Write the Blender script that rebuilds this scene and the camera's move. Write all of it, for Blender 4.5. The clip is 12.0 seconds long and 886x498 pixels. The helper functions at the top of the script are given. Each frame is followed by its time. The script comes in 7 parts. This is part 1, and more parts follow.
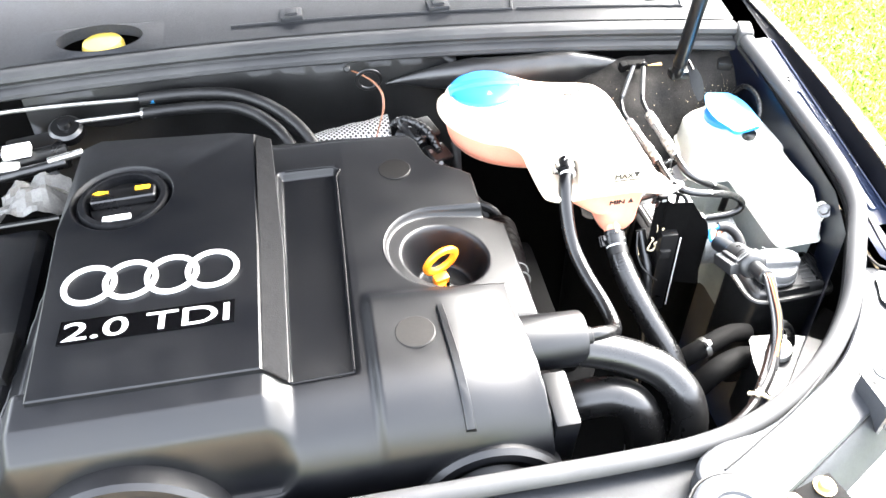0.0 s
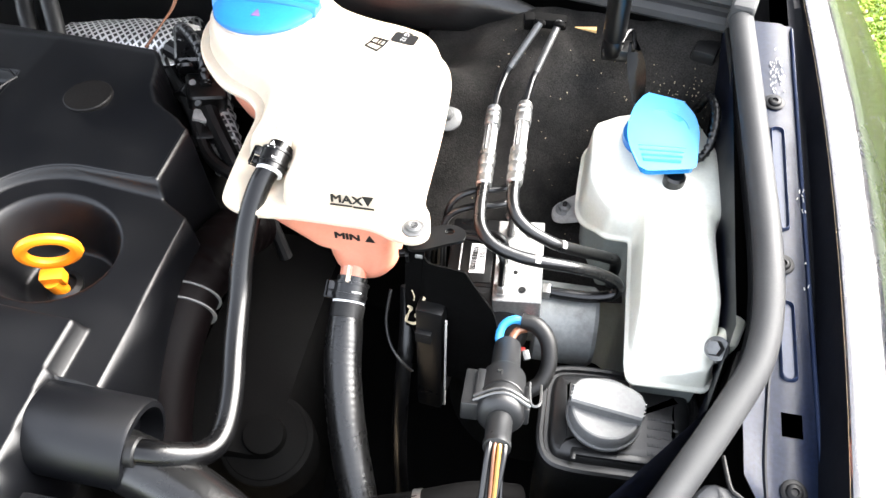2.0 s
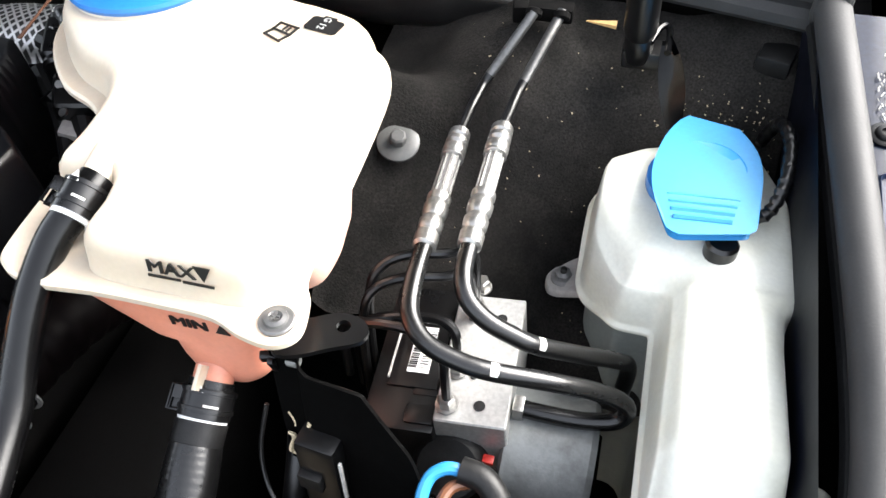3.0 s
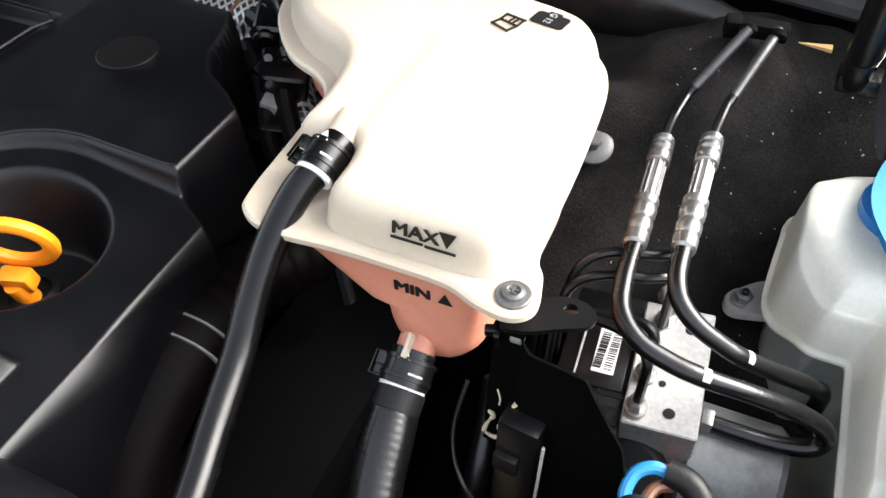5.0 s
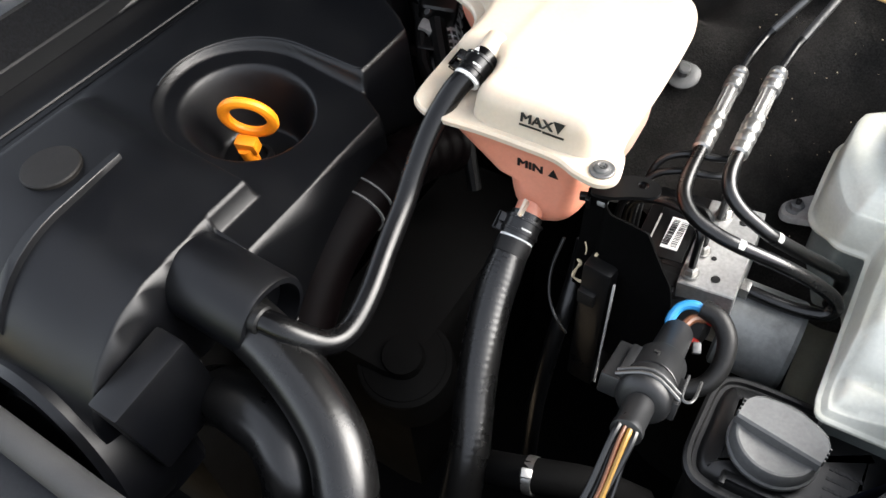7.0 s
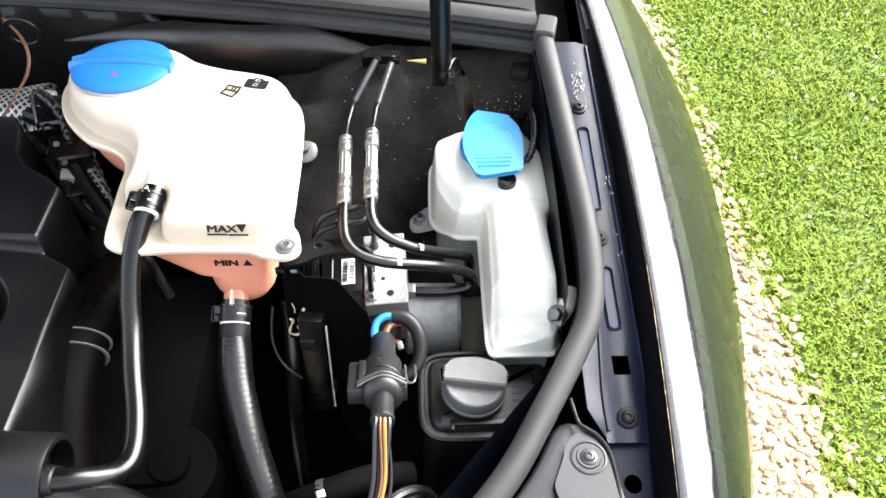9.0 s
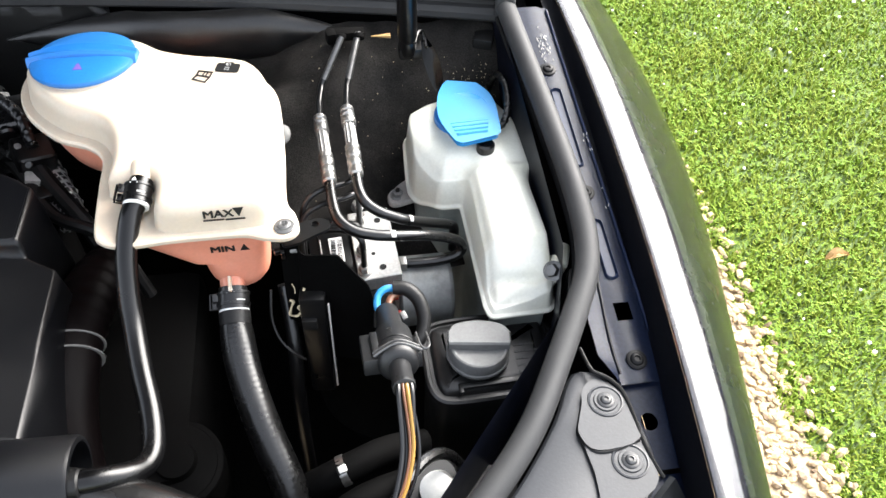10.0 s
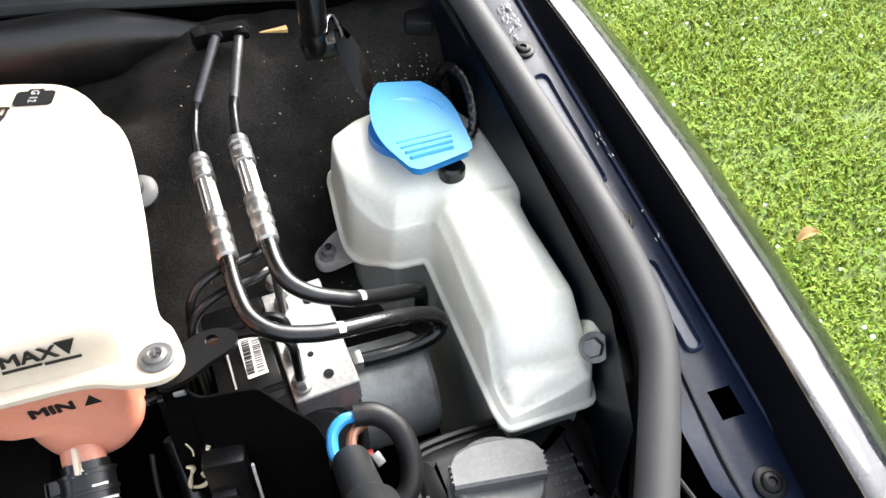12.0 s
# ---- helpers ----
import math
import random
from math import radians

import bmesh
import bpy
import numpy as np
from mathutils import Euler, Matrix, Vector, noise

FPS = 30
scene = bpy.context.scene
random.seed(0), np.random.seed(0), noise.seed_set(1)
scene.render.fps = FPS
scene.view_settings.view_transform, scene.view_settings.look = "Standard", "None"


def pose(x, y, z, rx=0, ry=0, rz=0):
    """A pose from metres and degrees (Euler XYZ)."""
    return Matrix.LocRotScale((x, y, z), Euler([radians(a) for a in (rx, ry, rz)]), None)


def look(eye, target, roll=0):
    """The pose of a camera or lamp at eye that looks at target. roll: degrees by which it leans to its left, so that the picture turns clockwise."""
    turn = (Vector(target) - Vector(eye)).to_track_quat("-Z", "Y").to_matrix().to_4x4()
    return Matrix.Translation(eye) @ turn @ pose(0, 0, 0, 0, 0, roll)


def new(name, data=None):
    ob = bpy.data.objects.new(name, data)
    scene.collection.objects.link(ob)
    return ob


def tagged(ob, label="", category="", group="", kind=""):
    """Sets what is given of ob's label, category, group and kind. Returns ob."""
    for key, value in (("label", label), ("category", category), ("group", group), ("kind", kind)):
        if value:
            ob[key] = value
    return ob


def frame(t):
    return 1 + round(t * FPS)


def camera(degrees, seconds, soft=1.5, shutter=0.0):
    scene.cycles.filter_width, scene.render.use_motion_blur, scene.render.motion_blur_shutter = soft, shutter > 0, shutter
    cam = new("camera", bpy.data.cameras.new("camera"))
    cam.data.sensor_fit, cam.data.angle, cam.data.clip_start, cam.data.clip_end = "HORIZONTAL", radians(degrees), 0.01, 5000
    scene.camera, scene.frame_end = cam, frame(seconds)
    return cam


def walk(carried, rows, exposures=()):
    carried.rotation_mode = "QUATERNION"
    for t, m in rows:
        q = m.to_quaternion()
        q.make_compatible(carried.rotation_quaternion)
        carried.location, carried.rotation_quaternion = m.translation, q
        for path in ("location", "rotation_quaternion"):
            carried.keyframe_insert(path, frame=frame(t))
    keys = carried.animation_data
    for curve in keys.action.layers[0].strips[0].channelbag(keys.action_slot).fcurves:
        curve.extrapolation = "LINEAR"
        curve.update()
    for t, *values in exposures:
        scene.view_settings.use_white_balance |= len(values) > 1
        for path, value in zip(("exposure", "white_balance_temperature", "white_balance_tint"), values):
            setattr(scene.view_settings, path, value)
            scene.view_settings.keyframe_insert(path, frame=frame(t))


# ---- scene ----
cam = camera(60.5, 12.0)
PATH = [
    (0, (0.1057, 0.0947, 1.2914), (0.1599, 0.4510, 0.9448), -1.79),
    (0.2, (0.1867, 0.0909, 1.2874), (0.2290, 0.4459, 0.9379), -1.87),
    (0.5, (0.2634, 0.1005, 1.2555), (0.3092, 0.4422, 0.8933), 0.12),
    (0.8, (0.3416, 0.1301, 1.2341), (0.3684, 0.4734, 0.8716), -1.40),
    (1, (0.3591, 0.1691, 1.2187), (0.3987, 0.5069, 0.8522), 1.35),
    (1.2, (0.3878, 0.2112, 1.1985), (0.4101, 0.5481, 0.8297), 2.11),
    (1.3, (0.4090, 0.2476, 1.1926), (0.4267, 0.5771, 0.8170), 3.61),
    (1.5, (0.4255, 0.2918, 1.1836), (0.4286, 0.6160, 0.8029), 2.25),
    (1.7, (0.4673, 0.3294, 1.1617), (0.4490, 0.6472, 0.7760), 1.40),
    (2, (0.5341, 0.3914, 1.1172), (0.4737, 0.7076, 0.7346), -0.45),
    (2.2, (0.5638, 0.4389, 1.0908), (0.4698, 0.7496, 0.7105), -3.42),
    (2.5, (0.5713, 0.5065, 1.0289), (0.4851, 0.8272, 0.6550), -1.04),
    (3, (0.5715, 0.5567, 0.9878), (0.4742, 0.8769, 0.6163), -2.57),
    (3.5, (0.5700, 0.5644, 0.9862), (0.4588, 0.8874, 0.6211), -3.84),
    (3.7, (0.5672, 0.5543, 0.9860), (0.4510, 0.8740, 0.6195), -3.01),
    (5.3, (0.5062, 0.5173, 0.9787), (0.3592, 0.8332, 0.6200), -1.41),
    (5.5, (0.5072, 0.5147, 0.9814), (0.3672, 0.8300, 0.6195), -0.23),
    (6, (0.5126, 0.5053, 0.9889), (0.3719, 0.8200, 0.6268), -0.71),
    (6.5, (0.5335, 0.4694, 1.0246), (0.3575, 0.7450, 0.6464), -3.72),
    (6.7, (0.5442, 0.4415, 1.0369), (0.3483, 0.6965, 0.6540), -6.42),
    (8.3, (0.6094, 0.3530, 1.1448), (0.5268, 0.6703, 0.7673), 1.15),
    (8.5, (0.5851, 0.3433, 1.1488), (0.5386, 0.6743, 0.7769), 0.21),
    (9, (0.5494, 0.3243, 1.1592), (0.5675, 0.6652, 0.7938), 2.26),
    (9.5, (0.5197, 0.3133, 1.1627), (0.5739, 0.6494, 0.7965), 3.88),
    (10, (0.4963, 0.3128, 1.1518), (0.5595, 0.6433, 0.7819), 2.74),
    (10.3, (0.5037, 0.3541, 1.1105), (0.5855, 0.6757, 0.7365), -0.10),
    (10.5, (0.5001, 0.4012, 1.0678), (0.5983, 0.7177, 0.6934), 0.64),
    (10.7, (0.5046, 0.4420, 1.0368), (0.6018, 0.7565, 0.6604), 0.51),
    (11, (0.5041, 0.4786, 1.0259), (0.6153, 0.8044, 0.6633), 1.14),
    (11.5, (0.5004, 0.4937, 1.0101), (0.6218, 0.8181, 0.6495), 1.90),
    (12, (0.4993, 0.4987, 1.0098), (0.6209, 0.8216, 0.6479), 1.84),
]
EXPOSURES = [(0.0, 4.92), (0.5, 4.55), (1.0, 4.1), (1.5, 3.75), (2.0, 3.5), (2.5, 3.05), (3.7, 2.75), (5.3, 2.25), (6.7, 2.1), (8.3, 3.05), (9.0, 2.9), (9.5, 2.75), (10.5, 2.6), (12.0, 2.6)]
walk(cam, [(t, look(eye, target, roll)) for t, eye, target, roll in PATH], EXPOSURES)

# ---- light ----
world = bpy.data.worlds.new("overcast_sky")
scene.world = world
world.use_nodes = True
wn = world.node_tree.nodes
wl = world.node_tree.links
sky = wn.new("ShaderNodeTexSky")
sky.sky_type = "NISHITA"
sky.sun_disc = False
sky.sun_elevation = radians(40)
sky.sun_rotation = radians(57)
sky.air_density = 1.0
sky.dust_density = 4.0
sky.ozone_density = 1.0
wn["Background"].inputs["Strength"].default_value = 0.15
pale = wn.new("ShaderNodeHueSaturation")
pale.inputs["Saturation"].default_value = 0.35
wl.new(sky.outputs["Color"], pale.inputs["Color"])
wl.new(pale.outputs["Color"], wn["Background"].inputs["Color"])

sun_data = bpy.data.lights.new("sun", "SUN")
sun_data.energy = 1.2
sun_data.angle = radians(50)
sun_data.color = (1.0, 0.97, 0.92)
sun = new("sun", sun_data)
sun.matrix_world = look((3.15, 2.05, 3.1), (0, 0, 0))


from mathutils.geometry import delaunay_2d_cdt


# ---- materials ----
def material(name, colour, rough=0.5, metal=0.0, grain=0.0, grain_size=400.0, stain=0.0, stain_size=14.0, stain_colour=None,
             bump=0.0, bump_size=600.0, coat=0.0, subsurface=0.0, specular=0.5, per_piece=0.0):
    """Principled material with fine grain, larger stains, and relief, in object space (metres)."""
    m = bpy.data.materials.new(name)
    m.use_nodes = True
    n, l = m.node_tree.nodes, m.node_tree.links
    b = n["Principled BSDF"]
    b.inputs["Base Color"].default_value = (*colour, 1)
    b.inputs["Roughness"].default_value = rough
    b.inputs["Metallic"].default_value = metal
    b.inputs["Specular IOR Level"].default_value = specular
    b.inputs["Coat Weight"].default_value = coat
    b.inputs["Coat Roughness"].default_value = 0.04
    if subsurface:
        b.inputs["Subsurface Weight"].default_value = subsurface
        b.inputs["Subsurface Radius"].default_value = (0.012, 0.008, 0.006)
        b.inputs["Subsurface Scale"].default_value = 1.0
    co = n.new("ShaderNodeTexCoord")
    colour_out = None
    if grain or stain or per_piece:
        mix = n.new("ShaderNodeMix")
        mix.data_type = "RGBA"
        mix.inputs[6].default_value = (*colour, 1)
        mix.inputs[7].default_value = (*(stain_colour or [c * 0.45 for c in colour]), 1)
        big = n.new("ShaderNodeTexNoise")
        big.inputs["Scale"].default_value = stain_size
        big.inputs["Detail"].default_value = 6
        big.inputs["Roughness"].default_value = 0.65
        l.new(co.outputs["Object"], big.inputs["Vector"])
        ramp = n.new("ShaderNodeMapRange")
        ramp.inputs[1].default_value, ramp.inputs[2].default_value = 0.42, 0.75
        ramp.inputs[4].default_value = stain
        l.new(big.outputs["Fac"], ramp.inputs[0])
        l.new(ramp.outputs[0], mix.inputs[0])
        fine = n.new("ShaderNodeTexNoise")
        fine.inputs["Scale"].default_value = grain_size
        fine.inputs["Detail"].default_value = 3
        l.new(co.outputs["Object"], fine.inputs["Vector"])
        span = n.new("ShaderNodeMapRange")
        span.inputs[1].default_value, span.inputs[2].default_value = 0.3, 0.7
        span.inputs[3].default_value, span.inputs[4].default_value = 1 - grain, 1 + grain
        l.new(fine.outputs["Fac"], span.inputs[0])
        mul = n.new("ShaderNodeVectorMath")
        mul.operation = "SCALE"
        l.new(mix.outputs[2], mul.inputs[0])
        l.new(span.outputs[0], mul.inputs["Scale"])
        colour_out = mul.outputs[0]
        if per_piece:
            geo = n.new("ShaderNodeNewGeometry")
            hsv = n.new("ShaderNodeHueSaturation")
            vary = n.new("ShaderNodeMapRange")
            vary.inputs[3].default_value, vary.inputs[4].default_value = 1 - per_piece, 1 + per_piece
            l.new(geo.outputs["Random Per Island"], vary.inputs[0])
            l.new(vary.outputs[0], hsv.inputs["Value"])
            hue = n.new("ShaderNodeMapRange")
            hue.inputs[3].default_value, hue.inputs[4].default_value = 0.48, 0.515
            l.new(geo.outputs["Random Per Island"], hue.inputs[0])
            l.new(hue.outputs[0], hsv.inputs["Hue"])
            l.new(colour_out, hsv.inputs["Color"])
            colour_out = hsv.outputs["Color"]
        l.new(colour_out, b.inputs["Base Color"])
        rr = n.new("ShaderNodeMapRange")
        rr.inputs[1].default_value, rr.inputs[2].default_value = 0.3, 0.7
        rr.inputs[3].default_value, rr.inputs[4].default_value = max(0.02, rough * 0.85), min(1, rough * 1.2)
        l.new(big.outputs["Fac"], rr.inputs[0])
        l.new(rr.outputs[0], b.inputs["Roughness"])
    if bump:
        tex = n.new("ShaderNodeTexNoise")
        tex.inputs["Scale"].default_value = bump_size
        tex.inputs["Detail"].default_value = 2
        l.new(co.outputs["Object"], tex.inputs["Vector"])
        bp = n.new("ShaderNodeBump")
        bp.inputs["Strength"].default_value = bump
        bp.inputs["Distance"].default_value = 0.0006
        l.new(tex.outputs["Fac"], bp.inputs["Height"])
        l.new(bp.outputs["Normal"], b.inputs["Normal"])
    return m


BLACK = material("grained_black_plastic", (0.0009, 0.0011, 0.0018), 0.39, specular=0.36, grain=0.25, stain=0.35, stain_colour=(0.0016, 0.0016, 0.0019), bump=0.12, bump_size=1400)
BLACK_SMOOTH = material("smooth_black_plastic", (0.0022, 0.0022, 0.0025), 0.30, grain=0.2, stain=0.5, stain_colour=(0.005, 0.005, 0.0048), bump=0.05)
BLACK_DULL = material("dusty_black_plastic", (0.004, 0.004, 0.0042), 0.45, specular=0.3, grain=0.3, stain=0.6, stain_colour=(0.012, 0.012, 0.0115), bump=0.2)
# near-black base colour carries the shade of the deep bay
DEEP = material("near_black_matt", (0.0015, 0.0015, 0.0015), 0.8, grain=0.3, stain=0.6, stain_colour=(0.0035, 0.003, 0.003), specular=0.08)
RUBBER = material("black_rubber_hose", (0.0030, 0.0030, 0.0031), 0.27, grain=0.2, stain=0.5, stain_colour=(0.008, 0.008, 0.008), bump=0.12, bump_size=500)
HOSE = material("satin_black_hose", (0.0016, 0.0016, 0.0018), 0.25, specular=0.34, grain=0.2, stain=0.6, stain_colour=(0.006, 0.006, 0.006), stain_size=40, bump=0.08)
SEAL = material("weathered_grey_rubber", (0.026, 0.0264, 0.0275), 0.62, specular=0.3, grain=0.08, grain_size=900, stain=0.6, stain_colour=(0.056, 0.056, 0.055), stain_size=9, bump=0.08)
SCUTTLE = material("grained_dark_grey_plastic", (0.0105, 0.011, 0.0125), 0.55, specular=0.2, grain=0.3, stain=0.5, stain_colour=(0.020, 0.020, 0.020), bump=0.4, bump_size=900)
FELT = material("dusty_black_felt", (0.0072, 0.0069, 0.0066), 0.95, grain=0.4, grain_size=700, stain=1.0, stain_colour=(0.056, 0.052, 0.048), stain_size=8, bump=0.8, bump_size=800, specular=0.2)
TANK = material("milky_tank_plastic", (0.52, 0.445, 0.355), 0.36, grain=0.03, stain=0.35, stain_colour=(0.48, 0.375, 0.275), stain_size=16, bump=0.05, subsurface=0.35)
PINK = material("tinted_milky_plastic", (0.55, 0.36, 0.29), 0.36, grain=0.04, stain=0.4, stain_colour=(0.50, 0.30, 0.22), stain_size=20)
COOLANT = material("coolant_filled_plastic", (0.62, 0.25, 0.165), 0.36, grain=0.04, stain=0.4, stain_colour=(0.58, 0.20, 0.12), stain_size=20, subsurface=0.3)
WASHER = material("aged_translucent_plastic", (0.73, 0.735, 0.66), 0.36, grain=0.04, stain=0.7, stain_colour=(0.60, 0.59, 0.45), stain_size=17, bump=0.08)
# darker copy of the washer plastic: fluid tint and shade in one colour
FLUID_SHADE = material("fluid_and_shade_plastic", (0.27, 0.30, 0.285), 0.40, grain=0.05, stain=0.6, stain_colour=(0.18, 0.20, 0.19), stain_size=22, bump=0.08)
BLUE = material("deep_blue_plastic", (0.014, 0.145, 0.44), 0.38, grain=0.05, stain=0.3, stain_colour=(0.01, 0.13, 0.45), bump=0.05)
LIGHT_BLUE = material("light_blue_plastic", (0.025, 0.21, 0.46), 0.4, grain=0.05, stain=0.3, stain_colour=(0.03, 0.24, 0.47), bump=0.05)
ORANGE = material("orange_plastic", (0.95, 0.28, 0.01), 0.4, grain=0.05, stain=0.3, stain_colour=(0.8, 0.22, 0.01))
YELLOW = material("yellow_plastic", (0.42, 0.31, 0.05), 0.45, grain=0.05, stain=0.2)
YELLOW_INK = material("amber_ink", (0.75, 0.38, 0.01), 0.5)
WHITE_INK = material("white_print", (0.8, 0.8, 0.78), 0.5, grain=0.05)
PLATE = material("gloss_black_plate", (0.001, 0.001, 0.0012), 0.12, specular=0.3)
BLACK_INK = material("black_print", (0.005, 0.005, 0.005), 0.5)
GREY_INK = material("grey_print", (0.05, 0.05, 0.05), 0.6)
PALE_INK = material("pale_grey_print", (0.32, 0.32, 0.31), 0.6)
# paler copy of PLUG: the front plug's reflection is put into its colour
PALE_PLUG = material("plug_with_sheen_tone", (0.0065, 0.0058, 0.0052), 0.5, specular=0.25, grain=0.3, stain=0.4)
GRITTY = material("gritty_worn_plastic", (0.0018, 0.0020, 0.0026), 0.6, specular=0.07, grain=0.8, grain_size=420, stain=0.6, stain_colour=(0.006, 0.006, 0.0065), stain_size=60, bump=0.6, bump_size=480)
CONNECTOR = material("grey_black_connector", (0.0075, 0.0078, 0.0085), 0.42, grain=0.15, stain=0.4)
PLUG = material("brownish_black_plug", (0.0024, 0.0021, 0.0020), 0.5, specular=0.18, grain=0.3, stain=0.4, bump=0.3)
SILVER = material("satin_silver_badge", (0.72, 0.72, 0.72), 0.3, metal=0.6)
ALU = material("sawn_aluminium", (0.55, 0.55, 0.54), 0.42, metal=0.75, grain=0.12, stain=0.5, stain_colour=(0.33, 0.33, 0.32), stain_size=40, bump=0.15)
MOTOR = material("grey_cast_casing", (0.175, 0.185, 0.185), 0.48, metal=0.3, grain=0.06, stain=0.9, stain_colour=(0.05, 0.05, 0.048), stain_size=32, bump=0.15)
STEEL = material("zinc_plated_steel", (0.36, 0.355, 0.34), 0.33, metal=0.9, grain=0.15, stain=0.5, stain_size=80)
DULL_STEEL = material("dull_grey_steel", (0.3, 0.3, 0.3), 0.5, metal=0.7, grain=0.15, stain=0.6, stain_size=60)
BUTTON = material("cloudy_nylon_button", (0.085, 0.086, 0.084), 0.4, grain=0.1, stain=0.4)
PADDING = material("smooth_black_padding", (0.0065, 0.0066, 0.0068), 0.33, grain=0.2, stain=0.6, stain_colour=(0.014, 0.014, 0.014), stain_size=24, bump=0.2)
# darker copy of the blue paint; holds the near inner wing's shade
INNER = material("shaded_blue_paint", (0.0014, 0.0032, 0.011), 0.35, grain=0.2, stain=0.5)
SCREW_DARK = material("dark_grey_coated_screw", (0.022, 0.023, 0.025), 0.38, grain=0.2, stain=0.4)
RESERVOIR = material("dusty_black_reservoir", (0.0062, 0.0063, 0.0065), 0.38, grain=0.25, stain=0.7, stain_colour=(0.016, 0.016, 0.016), stain_size=30, bump=0.1)
SCREW_BLACK = material("black_coated_screw", (0.003, 0.003, 0.0035), 0.4, specular=0.18, grain=0.2)


def woven_foil():
    """Silver cloth: two crossing sets of bands, the gaps between them dark."""
    m = material("woven_foil_sleeve", (0.55, 0.55, 0.55), 0.35, metal=0.7, bump=0.3, bump_size=500)
    n, l = m.node_tree.nodes, m.node_tree.links
    b = n["Principled BSDF"]
    co = n.new("ShaderNodeTexCoord")
    waves = []
    for turn in (0.75, -0.75):
        mp = n.new("ShaderNodeMapping")
        mp.inputs["Rotation"].default_value = (0, 0, turn)
        wv = n.new("ShaderNodeTexWave")
        wv.inputs["Scale"].default_value = 60
        wv.inputs["Distortion"].default_value = 0.6
        l.new(co.outputs["Object"], mp.inputs["Vector"])
        l.new(mp.outputs["Vector"], wv.inputs["Vector"])
        waves.append(wv)
    mx = n.new("ShaderNodeMath")
    mx.operation = "MAXIMUM"
    l.new(waves[0].outputs["Fac"], mx.inputs[0])
    l.new(waves[1].outputs["Fac"], mx.inputs[1])
    ramp = n.new("ShaderNodeMapRange")
    ramp.inputs[1].default_value, ramp.inputs[2].default_value = 0.55, 0.9
    l.new(mx.outputs[0], ramp.inputs[0])
    mix = n.new("ShaderNodeMix")
    mix.data_type = "RGBA"
    mix.inputs[6].default_value = (0.06, 0.06, 0.06, 1)
    mix.inputs[7].default_value = (0.85, 0.85, 0.85, 1)
    l.new(ramp.outputs[0], mix.inputs[0])
    l.new(mix.outputs[2], b.inputs["Base Color"])
    return m


FOIL = woven_foil()
PAINT = material("dark_blue_car_paint", (0.003, 0.005, 0.014), 0.25, grain=0.1, stain=0.1, coat=1.0, specular=0.5)
PAINT.node_tree.nodes["Principled BSDF"].inputs["Coat IOR"].default_value = 2.1
RAIL_PAINT = material("dusty_dark_blue_paint", (0.0085, 0.0145, 0.037), 0.34, grain=0.2, stain=0.6, stain_colour=(0.020, 0.029, 0.055), stain_size=20, specular=0.3, bump=0.06)
# darker, duller blue in which the gutter's shade is painted
CHANNEL = material("shaded_dark_blue_paint", (0.0026, 0.0032, 0.006), 0.5, specular=0.2, grain=0.2, stain=0.4, stain_colour=(0.005, 0.006, 0.009))
GREY_PLASTIC = material("grey_cap_plastic", (0.125, 0.128, 0.128), 0.5, grain=0.1, stain=0.5, stain_colour=(0.075, 0.075, 0.075), stain_size=45, bump=0.08)
LAMP_GREY = material("pale_grey_lamp_housing", (0.027, 0.029, 0.033), 0.36, specular=0.35, grain=0.1, stain=0.5, stain_colour=(0.019, 0.020, 0.022), bump=0.10)
LAMP_TRIM = material("dark_grey_trim", (0.035, 0.038, 0.042), 0.4, grain=0.1, stain=0.4)
BRASS = material("brassy_plated_steel", (0.45, 0.33, 0.17), 0.4, metal=0.8, grain=0.15, stain=0.4)
LENS = material("clear_lamp_plastic", (0.75, 0.76, 0.78), 0.08, grain=0.02, coat=0.8)
WHITE = material("white_nylon", (0.75, 0.74, 0.70), 0.45, grain=0.05, stain=0.4)
PALE = material("pale_grey_plastic", (0.42, 0.41, 0.39), 0.5, grain=0.1, stain=0.5)
SPECK_GREY = material("clouded_grey_plastic", (0.16, 0.16, 0.155), 0.4, grain=0.1, stain=0.5)
SCREW_GREY = material("grey_zinc_screw", (0.13, 0.13, 0.13), 0.42, metal=0.6, grain=0.1, stain=0.5, stain_size=90)
PIPE_STEEL = material("dark_bare_steel", (0.13, 0.13, 0.128), 0.4, metal=0.8, grain=0.15, stain=0.6, stain_size=60)
COPPER = material("brown_cable", (0.11, 0.042, 0.018), 0.45)
RED = material("red_cable", (0.30, 0.015, 0.01), 0.4)
WIRE_YELLOW = material("yellow_cable", (0.24, 0.13, 0.02), 0.4)
WIRE_BLUE = material("sky_blue_cable", (0.02, 0.19, 0.42), 0.4)
WOOD = material("dry_splinter", (0.5, 0.32, 0.13), 0.7, grain=0.2)
DRY_LEAF = material("dry_leaf", (0.42, 0.27, 0.11), 0.7, grain=0.2)
TAPE = material("torn_cream_tape", (0.6, 0.5, 0.33), 0.7, grain=0.2)
# near-black for flat discs and bars that stand in for shaded hollows
HOLE = material("unlit_cavity", (0.003, 0.003, 0.003), 0.9)
SOIL = material("short_turf", (0.06, 0.10, 0.015), 0.9, grain=0.6, grain_size=260, stain=0.9, stain_colour=(0.13, 0.20, 0.04), stain_size=9, bump=1.0, bump_size=160)
BLADE = material("grass_blade", (0.165, 0.238, 0.026), 0.75, specular=0.15, grain=0.15, stain=0.6, stain_colour=(0.265, 0.30, 0.055), stain_size=5, per_piece=0.24)
